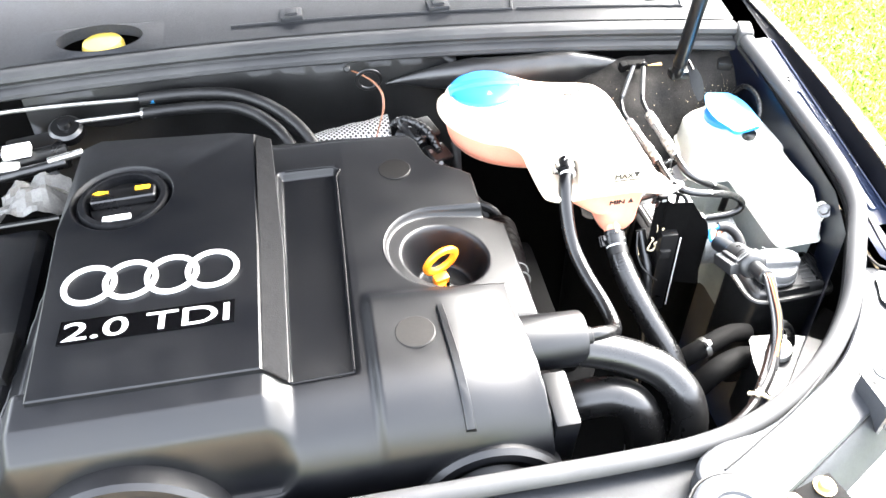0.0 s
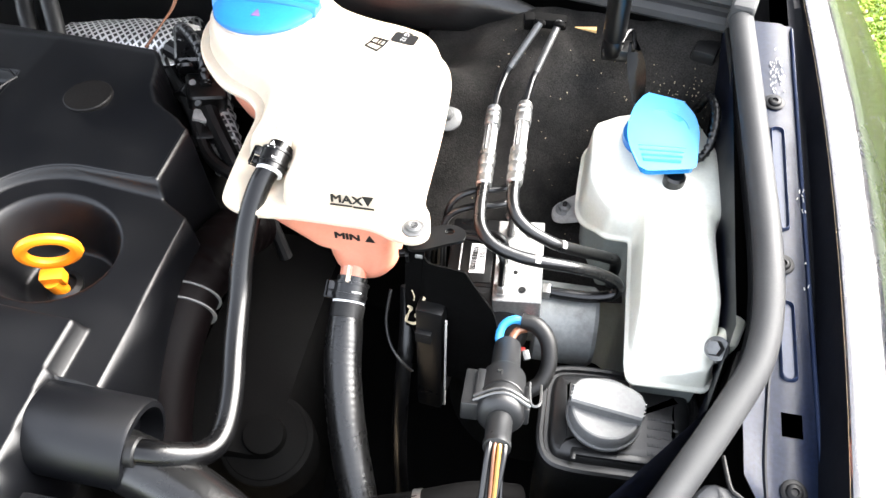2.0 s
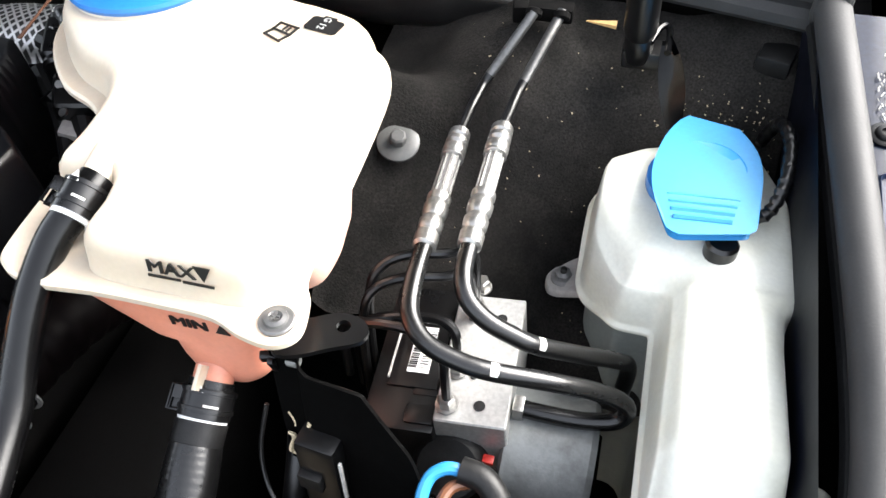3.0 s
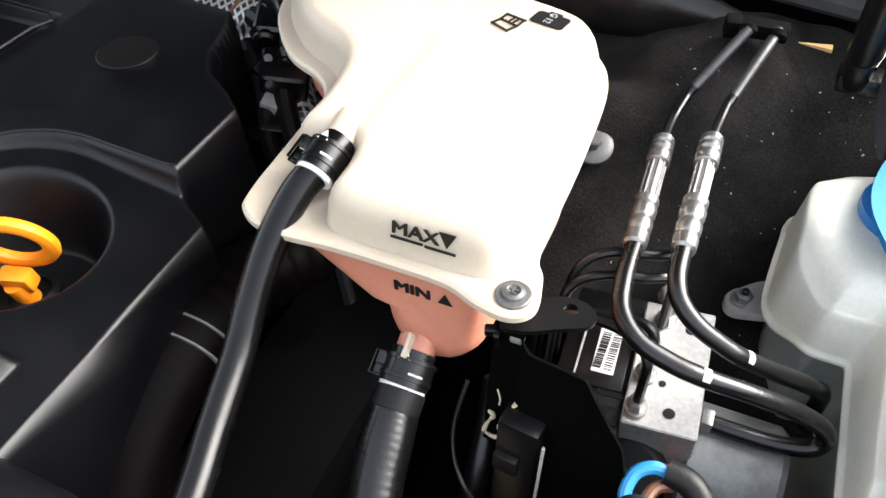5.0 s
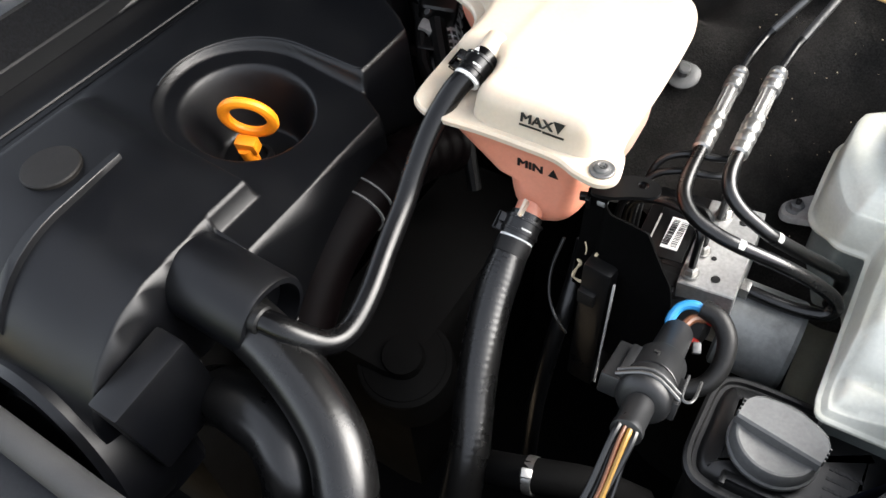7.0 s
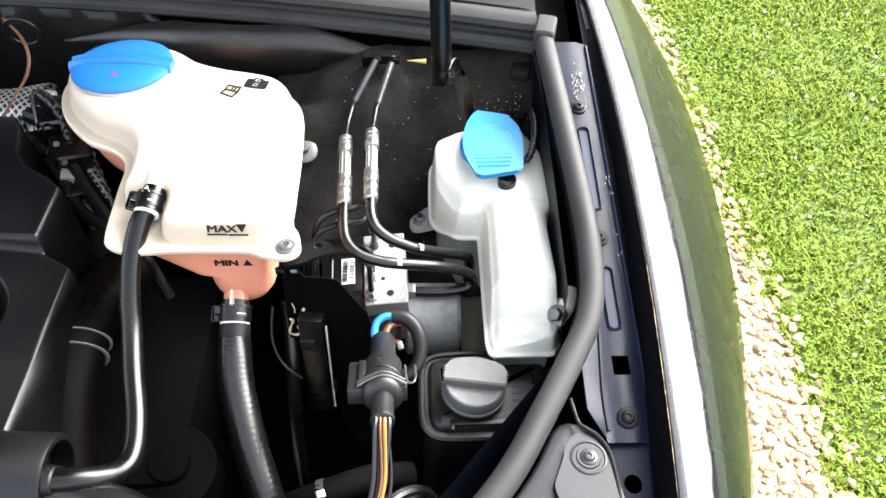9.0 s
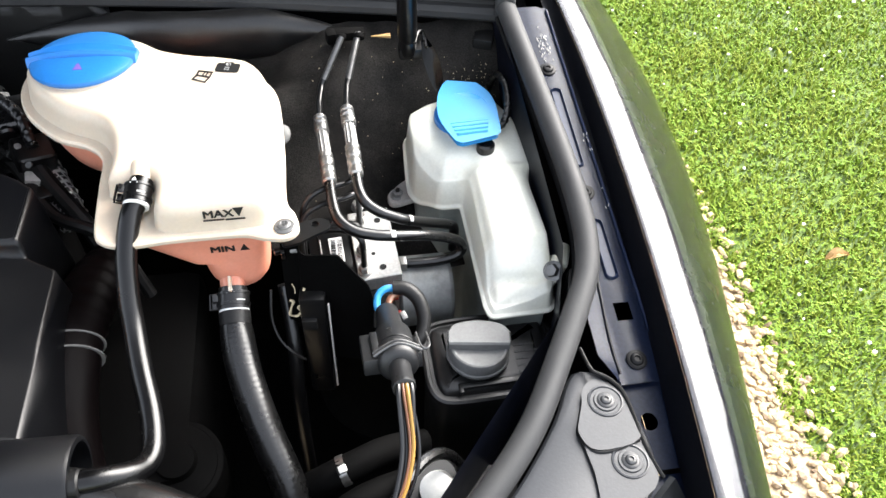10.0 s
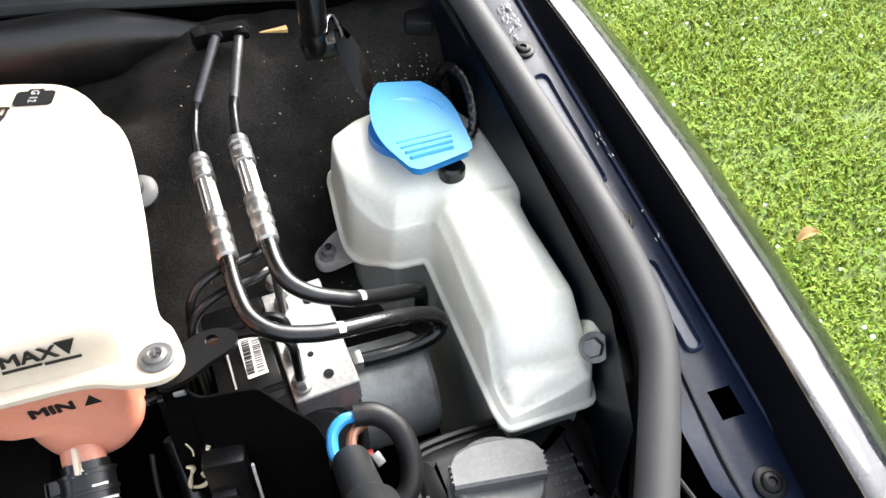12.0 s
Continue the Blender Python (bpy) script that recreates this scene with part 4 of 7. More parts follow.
def cover_height(x, y):
    z = 0.731
    # tray between slab and right panel
    z -= 0.011 * step(0.020, 0.027, x) * (1 - step(0.086, 0.092, x)) * step(0.524, 0.532, y) * (1 - step(0.834, 0.840, y))
    # the panel falls gently to the right
    z -= 0.07 * max(0, x - 0.10)
    # shoulder with the round plug, ahead of the well
    sh = step(0.098, 0.110, x) * (1 - step(0.612, 0.632, y))
    z += (0.009 - 0.009 * step(0.17, 0.25, x)) * sh * (1 - step(0.0, 0.035, y - 0.60))
    # sloping platform round the dipstick, running out to the right edge
    wx, wy = x - WELL[0], y - WELL[1]
    r = math.hypot(wx, wy) if wx < 0 else abs(wy)
    ledge = step(0.2505, 0.2535, x) * step(0.583, 0.586, y)
    floor = 0.7125 - 0.155 * (x - 0.20)
    z += (min(z, floor) - z) * max(1 - step(0.0595, 0.0640, r), ledge)
    # funnel of the dipstick
    r2 = math.hypot(wx - 0.002, wy + 0.004)
    z -= 0.048 * (1 - step(0.030, 0.049, r2))
    # rounded fall at the front
    left = 0.0215 * (1 - step(0.541, 0.547, y)) if 0.535 <= y < 0.56 else 0.0
    right = 0.0
    if y < 0.535:
        t = min(1, (0.535 - y) / 0.072)
        left = 0.0215 - 0.010 * t - 0.034 * max(0, t - 0.42) ** 1.3 / 0.49 - 0.05 * step(0.72, 1.0, t)
        t = min(1, (0.535 - y) / 0.080)
        right = -0.074 * (1 - math.sqrt(max(0, 1 - t * t * 0.995)))
    side = step(0.004, 0.031, x)
    z += left * (1 - side) + right * side
    z -= 0.03 * (1 - step(0.044, 0.052, math.hypot(x - OIL[0], y - OIL[1])))
    # rear fall behind the slab
    z -= 0.02 * step(0.885, 0.93, y)
    # left flank falls away
    z -= 0.03 * (1 - step(-0.232, -0.205, x))
    return z


def build_cover():
    t = thing("engine_cover", (0.0, 0.7, 0.60), "grained black plastic engine cover with raised badge panel", "engine cover")
    h = 0.0017
    nx, ny = int(0.56 / h), int(0.50 / h)
    verts, faces, idx = [], [], {}
    dist = {}
    for j in range(ny + 1):
        for i in range(nx + 1):
            x, y = -0.262 + i * h, 0.44 + j * h
            d = edge_distance((x, y), COVER)
            if d < 0.0050:
                z = cover_height(x, y) - 0.085 * step(-0.0014, 0.0036, d) ** 1.2
                idx[i, j] = len(verts)
                verts.append((x, y, z))
    for (i, j), a in idx.items():
        b, c, e = idx.get((i + 1, j)), idx.get((i + 1, j + 1)), idx.get((i, j + 1))
        if None not in (b, c, e):
            faces.append((a, b, c, e))
    me = bpy.data.meshes.new("shell")
    me.from_pydata(verts, [], faces)
    me.shade_smooth()
    me.materials.append(BLACK)
    ob = new("shell", me)
    ob.parent = t
    ob.matrix_parent_inverse = base_of(t).inverted()
    # raised centre slab, with a round recess for the filler cap
    bm = bmesh.new()
    base = [(-0.196, 0.5265), (0.028, 0.5235), (0.0265, 0.70), (0.0150, 0.905), (0.005, 0.913), (-0.19, 0.93), (-0.213, 0.915), (-0.212, 0.75)]
    low = [(-0.1945, 0.5268), (0.0065, 0.5262), (0.0035, 0.69), (-0.0020, 0.898), (-0.03, 0.911), (-0.19, 0.926), (-0.2095, 0.911), (-0.208, 0.75)]
    o = [(-0.1930, 0.5285), (0.0050, 0.5278), (0.0020, 0.69), (-0.0035, 0.896), (-0.030, 0.9090), (-0.19, 0.9235), (-0.208, 0.909), (-0.2065, 0.75)]
    droop = lambda y: 0.010 * step(0.86, 0.92, y)
    rings = [[bm.verts.new((x, y, z - (droop(y) if z > 0.74 else 0))) for x, y in ring] for ring, z in ((base, 0.70), (base, 0.734), (low, 0.7560), (o, 0.757))]
    n = len(o)
    for a, b in zip(rings, rings[1:]):
        for k in range(n):
            bm.faces.new((a[k], a[(k + 1) % n], b[(k + 1) % n], b[k]))
    well = [[bm.verts.new((OIL[0] + r * math.cos(2 * math.pi * k / 40), OIL[1] + r * math.sin(2 * math.pi * k / 40), z)) for k in range(40)] for r, z in ((0.0560, 0.757), (0.0550, 0.7564), (0.0530, 0.7510), (0.0510, 0.7490), (0.0425, 0.7490), (0.0425, 0.726))]
    for a, b in zip(well, well[1:]):
        for k in range(40):
            bm.faces.new((a[k], a[(k + 1) % 40], b[(k + 1) % 40], b[k]))
    bm.faces.new(well[-1])
    rim = [bm.edges.get((rings[-1][k], rings[-1][(k + 1) % n])) for k in range(n)] + [bm.edges.get((well[0][k], well[0][(k + 1) % 40])) for k in range(40)]
    bmesh.ops.triangle_fill(bm, edges=rim, use_beauty=True)
    part("badge_panel", bm, BLACK, t, "raised flat badge panel of the cover", 25)
    # worn, gritty flank of the panel
    bm = bmesh.new()
    flank = []
    for k in range(25):
        q = 1 + 2 * k / 24
        i, f = min(2, int(q)), q - min(2, int(q))
        a = Vector((*base[i], 0.734)).lerp(Vector((*base[i + 1], 0.734)), f)
        b = Vector((*low[i], 0.7560)).lerp(Vector((*low[i + 1], 0.7560)), f)
        dip = droop(a.y)
        flank.append([a.lerp(b, s) + Vector((0.0007, 0, 0.0007 - dip * s)) for s in (0.06, 0.35, 0.65, 0.96)])
    add_rings(bm, flank, close=False)
    part("panel_flank", bm, GRITTY, t, "gritty worn grey flank of the badge panel")
    # fine edge beads
    for pts in ([(0.03, 0.838, 0.733), (0.084, 0.836, 0.733), (0.0955, 0.828, 0.733), (0.090, 0.815, 0.733), (0.089, 0.70, 0.733), (0.086, 0.528, 0.733)], [(0.086, 0.526, 0.732), (0.03, 0.524, 0.732), (0.022, 0.526, 0.735)]):
        bm = bmesh.new()
        add_tube(bm, pts, 0.0012, 6, 1)
        part("edge_bead", bm, SCREW_BLACK, t)
    bm = bmesh.new()
    rim = [(WELL[0] + 0.0645 * math.cos(q), WELL[1] + 0.0645 * math.sin(q)) for q in np.linspace(radians(90), radians(205), 18)]
    rim = [(0.2485, 0.805), (0.2485, 0.775), (0.2485, WELL[1] + 0.0665), (0.2440, WELL[1] + 0.0648), (0.22, WELL[1] + 0.0645)] + rim
    add_tube(bm, [(x, y, 0.7305 - 0.07 * max(0, x - 0.10)) for x, y in rim], 0.0012, 6, 1)
    part("edge_bead", bm, BLACK, t)
    # ribs on the front shoulder
    bm = bmesh.new()
    rings = []
    for k in range(12):
        s = k / 11
        y = 0.588 - 0.122 * s
        z = cover_height(0.180, y) + 0.0042
        rings.append([Vector((0.1755 + 0.0075 * s + a * (0.85 + 0.4 * s), y, z - b)) for a, b in ((-0.0042, 0.007), (-0.0034, 0.0004), (-0.003, 0.0), (0.003, 0.0), (0.0034, 0.0004), (0.0042, 0.007))])
    add_rings(bm, rings)
    part("rib", bm, BLACK, t)
    for x, y in ((0.147, 0.558), (0.160, 0.822)):
        bm = bmesh.new()
        z = cover_height(x, y)
        add_lathe(bm, [(0.0195, -0.004), (0.0195, 0.0012), (0.0185, 0.002), (0.004, 0.0022)], (x, y, z), (0, 0.0, 1), 32)
        part("round_plug", bm, PALE_PLUG if y < 0.7 else PLUG, t, "dull round plug in the cover")
    # air duct stub and end block at the right
    bm = bmesh.new()
    add_lathe(bm, [(0.0285, 0), (0.0285, 0.062), (0.0275, 0.0645), (0.024, 0.065), (0.0225, 0.05)], (0.251, 0.561, 0.6905), (1, -0.01, -0.05), 40)
    part("duct_stub", bm, BLACK, t, "short round air duct stub")
    bm = bmesh.new()
    add_box(bm, (0.274, 0.494, 0.655), (0.024, 0.058, 0.075), Euler((0.1, 0, 0)).to_matrix(), 0.003)
    part("end_block", bm, BLACK, t)
    # arched humps low on the front face
    for cx, r, z in ((-0.125, 0.088, 0.618), (0.20, 0.068, 0.60)):
        bm = bmesh.new()
        add_lathe(bm, [(r + 0.008, 0.0), (r + 0.008, 0.034), (r + 0.004, 0.039), (r - 0.004, 0.039), (r - 0.006, 0.030), (r - 0.02, 0.028), (r - 0.024, 0.034), (0.01, 0.034)], (cx, 0.475, z), (0, -1, 0.18), 48)
        part("front_hump", bm, BLACK, t, "rounded hump on the front of the cover")
    bm = bmesh.new()
    add_box(bm, (0.0, 0.48, 0.60), (0.52, 0.05, 0.12), None, 0.012, 3)
    part("front_skirt", bm, BLACK, t)
    # badge: four linked rings and the engine name on a dark plate
    badge = thing("engine_badge", (-0.10, 0.63, 0.757), "satin silver four-ring badge and model plate on the engine cover", "badge")
    for k in range(4):
        bm = bmesh.new()
        add_lathe(bm, [(0.0210, 0.0), (0.0214, 0.0018), (0.0264, 0.0018), (0.0268, 0.0)], (-0.160 + 0.0396 * k, 0.6605, 0.7572 + 0.0004 * (k % 2)), segs=48, hollow=True)
        part("ring", bm, SILVER, badge)
    bm = bmesh.new()
    add_box(bm, (-0.098, 0.600, 0.7578), (0.160, 0.029, 0.0012), Euler((0, 0, -0.005)).to_matrix(), 0.0004)
    part("name_plate", bm, PLATE, badge, "glossy black name plate")
    writing("lettering", "2.0 TDI", 0.0315, (-0.1755, 0.5895, 0.7586), (1, -0.006, 0), (0, 1, 0), SILVER, badge, 1.60, 0.0002)

    # oil filler cap in its well
    cap = thing("oil_filler_cap", (-0.150, 0.80, 0.745), "round black oil filler cap with yellow symbols in the cover", "oil cap")
    c = Vector((OIL[0], OIL[1], 0.7345))
    bm = bmesh.new()
    add_lathe(bm, [(0.0498, -0.0080), (0.0490, -0.0030), (0.0470, -0.0008), (0.0420, -0.0004), (0.0408, -0.0014), (0.0402, -0.006), (0.0402, -0.022), (0.0498, -0.022)], (OIL[0], OIL[1], 0.757), segs=56, hollow=True)
    part("collar", bm, GRITTY, cap, "dull grey filler collar")
    bm = bmesh.new()
    add_lathe(bm, [(0.0375, 0.0), (0.0375, 0.010), (0.036, 0.0125), (0.01, 0.013)], c, segs=48)
    part("disc", bm, BLACK_SMOOTH, cap)
    bm = bmesh.new()
    add_box(bm, c + Vector((0.001, 0.004, 0.0185)), (0.070, 0.020, 0.012), Euler((0, 0, 0.05)).to_matrix(), 0.004, 3)
    part("grip_bar", bm, BLACK_SMOOTH, cap)
    for dx, pts in ((-0.023, [(-0.009, 0.001), (-0.003, 0.004), (0.008, 0.002), (0.008, -0.001), (-0.002, -0.003)]), (0.022, [(-0.008, -0.003), (0.008, -0.003), (0.008, 0.004), (-0.008, 0.004)])):
        part("symbol", flat_shape(pts, c + Vector((dx, 0.008 + dx * 0.05, 0.0249)), (1, 0.05, 0), (0, 1, 0)), YELLOW_INK, cap, "yellow oil symbol")
    bm = bmesh.new()
    add_box(bm, c + Vector((-0.004, -0.028, 0.0160)), (0.030, 0.008, 0.003), Euler((0, 0, 0.05)).to_matrix(), 0.001)
    part("print", bm, WHITE_INK, cap, "white printed block")

    # dipstick with a ring handle
    d = thing("dipstick", (0.192, 0.68, 0.66), "bright orange ring handle of the oil dipstick", "dipstick")
    bm = bmesh.new()
    axis = Vector((-0.40, 0.88, 0.25)).normalized()
    m = basis(axis, (1, 0, 0))
    ring = []
    for k in range(36):
        a = 2 * math.pi * k / 36
        o_ = Vector((0.192, 0.682, 0.7025)) + m @ Vector((0.0182 * math.cos(a), 0.0182 * math.sin(a), 0))
        out = m @ Vector((math.cos(a), math.sin(a), 0))
        ring.append([o_ + out * 0.0046 * math.cos(b) + axis * 0.0040 * math.sin(b) for b in (2 * math.pi * q / 10 for q in range(10))])
    add_rings(bm, ring + [ring[0]], True, False, False)
    part("ring_handle", bm, ORANGE, d)
    bm = bmesh.new()
    add_box(bm, (0.1905, 0.675, 0.681), (0.017, 0.010, 0.012), Euler((0.2, 0, 0.3)).to_matrix(), 0.002)
    add_cyl(bm, (0.190, 0.672, 0.68), (0.191, 0.678, 0.65), 0.006, 16)
    part("stem", bm, ORANGE, d)
    bm = bmesh.new()
    add_lathe(bm, [(0.014, 0), (0.014, 0.012), (0.010, 0.014), (0.009, 0.004)], (0.191, 0.678, 0.655), segs=24)
    part("tube_mouth", bm, BLACK_SMOOTH, d, "black tube mouth")


# ---- coolant expansion tank ----
FLANGE = plan([(0.316, 0.728), (0.322, 0.7145), (0.340, 0.7085), (0.370, 0.7105), (0.398, 0.7108), (0.424, 0.7100), (0.440, 0.7045), (0.455, 0.7030), (0.4635, 0.711), (0.4610, 0.728), (0.4550, 0.744), (0.4545, 0.80), (0.4520, 0.856), (0.448, 0.880), (0.4400, 0.897), (0.428, 0.908), (0.407, 0.9165), (0.381, 0.923), (0.355, 0.934), (0.335, 0.950), (0.31, 0.962), (0.28, 0.965), (0.240, 0.948), (0.229, 0.915), (0.240, 0.874), (0.270, 0.838), (0.298, 0.823), (0.311, 0.806), (0.313, 0.775)], 5)
SHELL = plan([(0.3225, 0.764), (0.3255, 0.7590), (0.3315, 0.7575), (0.343, 0.7570), (0.3520, 0.7560), (0.3570, 0.7520), (0.3585, 0.742), (0.3600, 0.724), (0.372, 0.7168), (0.400, 0.7160), (0.425, 0.7160), (0.441, 0.7185), (0.4475, 0.731), (0.4470, 0.76), (0.4470, 0.80), (0.4470, 0.858), (0.4415, 0.886), (0.429, 0.904), (0.407, 0.9130), (0.381, 0.9190), (0.355, 0.929), (0.335, 0.945), (0.31, 0.956), (0.28, 0.957), (0.246, 0.942), (0.236, 0.914), (0.247, 0.878), (0.276, 0.846), (0.305, 0.829), (0.318, 0.810), (0.3225, 0.785)], 5)


def build_tank():
    t = thing("coolant_expansion_tank", (0.38, 0.80, 0.66), "milky plastic coolant expansion tank half full of pink coolant", "coolant tank")
    bm = bmesh.new()
    add_prism(bm, FLANGE, [(0.002, 0.7385), (0.0, 0.7395), (0.0, 0.7425), (0.0015, 0.744)])
    part("seam_flange", bm, TANK, t)
    bm = bmesh.new()
    levels = [(0.0, 0.7435), (0.0010, 0.7475), (0.0025, 0.7560), (0.0040, 0.7605)]
    rings = [[bm.verts.new((p.x, p.y, z)) for p in inset(SHELL, d)] for d, z in levels]
    n = len(SHELL)
    for a, b in zip(rings, rings[1:]):
        for k in range(n):
            bm.faces.new((a[k], a[(k + 1) % n], b[(k + 1) % n], b[k]))

    def top(x, y, d):
        q = min(1, max(0, (d - 0.004) / 0.009))
        z = 0.7605 + 0.0068 * (1 - (1 - q) ** 2.6)
        z += 0.0012 * step(0.355, 0.365, x) * (1 - step(0.398, 0.404, x)) * step(0.742, 0.752, y) * (1 - step(0.84, 0.86, y))
        return z
    domed_cap(bm, rings[-1], SHELL, top)
    upper = part("upper_shell", bm, TANK, t, angle=60)
    bm = bmesh.new()
    add_lathe(bm, [(0.0455, 0.0), (0.045, 0.010), (0.041, 0.018), (0.036, 0.020)], (0.2895, 0.9095, 0.750), (-0.02, 0.06, 1), 40)
    part("filler_neck", bm, TANK, t)
    # lower shell, full of coolant, narrowing to the outlet
    rect = lambda x0, x1, y0, y1, z: [Vector((p.x, p.y, z)) for p in plan([(x0, (y0 + y1) / 2), (x0 + 0.002, y0 + 0.008), (x0 + 0.010, y0), ((x0 + x1) / 2, y0), (x1 - 0.010, y0), (x1 - 0.002, y0 + 0.008), (x1, (y0 + y1) / 2), (x1 - 0.002, y1 - 0.01), (x1 - 0.012, y1), ((x0 + x1) / 2, y1), (x0 + 0.012, y1), (x0 + 0.002, y1 - 0.01)], 4)]
    bm = bmesh.new()
    add_rings(bm, [rect(0.332, 0.446, 0.7150, 0.80, 0.740), rect(0.340, 0.4425, 0.7180, 0.80, 0.734), rect(0.347, 0.4395, 0.7185, 0.795, 0.7275), rect(0.3615, 0.4380, 0.7185, 0.79, 0.7160), rect(0.3740, 0.4375, 0.7185, 0.785, 0.7060), rect(0.3845, 0.4370, 0.7185, 0.78, 0.7045), rect(0.3860, 0.4362, 0.7185, 0.775, 0.692), rect(0.3875, 0.4355, 0.7190, 0.77, 0.684), rect(0.391, 0.431, 0.7200, 0.765, 0.6765), rect(0.3945, 0.423, 0.7225, 0.76, 0.6705), rect(0.400, 0.418, 0.7275, 0.755, 0.668)])
    low = part("lower_shell", bm, COOLANT, t, "pink coolant showing through the plastic")
    bm = bmesh.new()
    lobe = plan([(0.240, 0.92), (0.250, 0.882), (0.275, 0.852), (0.315, 0.832), (0.35, 0.83), (0.38, 0.87), (0.36, 0.915), (0.33, 0.935), (0.27, 0.952)], 5)
    add_prism(bm, lobe, [(0.014, 0.688), (0.007, 0.694), (0.003, 0.705), (0.0, 0.722), (-0.003, 0.740)])
    part("lower_lobe", bm, COOLANT, t)
    # pale pocket below the flange at the back
    bm = bmesh.new()
    add_rings(bm, [rect(0.418, 0.4485, 0.750, 0.830, 0.741), rect(0.418, 0.4495, 0.752, 0.825, 0.732), rect(0.420, 0.4490, 0.757, 0.818, 0.712), rect(0.423, 0.4460, 0.762, 0.810, 0.700), rect(0.428, 0.440, 0.770, 0.80, 0.696)])
    part("pocket", bm, PINK, t, "pale pink moulded pocket under the flange")
    # outlet spigots
    bm = bmesh.new()
    add_cyl(bm, (0.4045, 0.726, 0.683), (0.4045, 0.700, 0.668), 0.0098, 20)
    part("outlet", bm, COOLANT, t)
    bm = bmesh.new()
    add_box(bm, (0.4045, 0.711, 0.6875), (0.0020, 0.012, 0.012), Euler((0.5, 0, 0)).to_matrix(), 0.0004)
    part("outlet_fin", bm, TANK, t, "pale moulded fin over the outlet")
    bm = bmesh.new()
    add_cyl(bm, (0.351, 0.772, 0.765), (0.350, 0.738, 0.755), 0.0075, 16)
    part("inlet", bm, TANK, t)
    # mounting screw
    bm = bmesh.new()
    add_lathe(bm, [(0.0076, 0), (0.0076, 0.0012), (0.0070, 0.0018), (0.0052, 0.0020), (0.0048, 0.0030), (0.003, 0.0036), (0.0015, 0.0022)], (0.4530, 0.7135, 0.744), segs=24)
    add_box(bm, (0.4530, 0.7135, 0.7479), (0.004, 0.0009, 0.0008))
    add_box(bm, (0.4530, 0.7135, 0.7480), (0.0009, 0.004, 0.0008))
    part("screw", bm, SCREW_GREY, t, "domed crosshead mounting screw")
    # level marks
    face_up = Vector((0, 0.18, 1)).normalized()
    at = lambda x, z: Vector((x, 0.7160 + (z - 0.7435) * 0.20 - 0.0008, z))
    writing("max_mark", "MAX", 0.0088, at(0.3965, 0.7555), (1, 0, 0), face_up, BLACK_INK, t, 1.15, 0.00028)
    part("max_arrow", flat_shape([(0, 0.0068), (0.0078, 0.0068), (0.0039, -0.0008)], at(0.4182, 0.7560), (1, 0, 0), face_up), BLACK_INK, t)
    part("max_line", flat_shape([(0, 0), (0.0148, 0.0002), (0.0148, 0.0012), (0, 0.0012)], at(0.3965, 0.7530), (1, 0, 0), face_up), BLACK_INK, t)
    part("max_line", flat_shape([(0, 0), (0.0140, 0.0), (0.0140, 0.0012), (0.0, 0.0012)], at(0.4122, 0.7527), (1, 0, 0), face_up), BLACK_INK, t)
    writing("min_mark", "MIN", 0.0086, (0.3950, 0.7179, 0.7184), (1, 0, 0), (0, 0, 1), BLACK_INK, t, 1.2, 0.00032)
    part("min_arrow", flat_shape([(0, 0), (0.0070, 0), (0.0035, 0.0066)], (0.4170, 0.7179, 0.7188), (1, 0, 0), (0, 0, 1)), BLACK_INK, t)
    # printed coolant mark and booklet mark on the top
    a = radians(-12)
    r_, u_ = Vector((math.cos(a), math.sin(a), 0)), Vector((-math.sin(a), math.cos(a), 0))
    p = Vector((0.4105, 0.887, 0.7677))
    part("coolant_mark", flat_shape([(-0.010, -0.005), (-0.0085, -0.0065), (0.0085, -0.0065), (0.010, -0.005), (0.010, 0.0045), (0.0085, 0.006), (0.004, 0.006), (0.0035, 0.008), (-0.004, 0.008), (-0.0045, 0.006), (-0.0085, 0.006), (-0.010, 0.0045)], p, r_, u_), BLACK_INK, t)
    writing("coolant_type", "G 12", 0.0058, p + u_ * 0.0062 - r_ * 0.0022 + Vector((0, 0, 0.0008)), -u_, r_, PALE_INK, t, 0.95)
    q, b_ = Vector((0.390, 0.8765, 0.7680)), a + radians(80)
    r2, u2 = Vector((math.cos(b_), math.sin(b_), 0)), Vector((-math.sin(b_), math.cos(b_), 0))
    bm = bmesh.new()
    for k in (-1, 0, 1):
        add_box(bm, q + r2 * (0.0068 * k), (0.0012, 0.0125, 0.0007), Euler((0, 0, b_ + 0.1 * k)).to_matrix())
    for s in (-1, 1):
        for k in (-1, 1):
            add_box(bm, q + u2 * (0.0058 * s) + r2 * (0.0034 * k), (0.0070, 0.0012, 0.0007), Euler((0, 0, b_ + 0.15 * k)).to_matrix())
    for h in (-0.0022, 0.0004):
        add_box(bm, q + r2 * 0.0035 + u2 * h, (0.004, 0.0009, 0.0007), Euler((0, 0, b_)).to_matrix())
    part("booklet_mark", bm, BLACK_INK, t)
    # blue screw cap
    cap_at, cap_axis = Vector((0.2890, 0.9110, 0.7685)), Vector((-0.02, 0.06, 1))
    bm = bmesh.new()
    add_lathe(bm, [(0.038, -0.004), (0.0425, -0.0022), (0.0438, 0.0002), (0.0432, 0.0024), (0.0405, 0.0042), (0.033, 0.0064), (0.018, 0.0078), (0.004, 0.0080)], cap_at, cap_axis, 48)
    cap = part("cap", bm, BLUE, t, "deep blue domed screw cap")
    bm = bmesh.new()
    rings = []
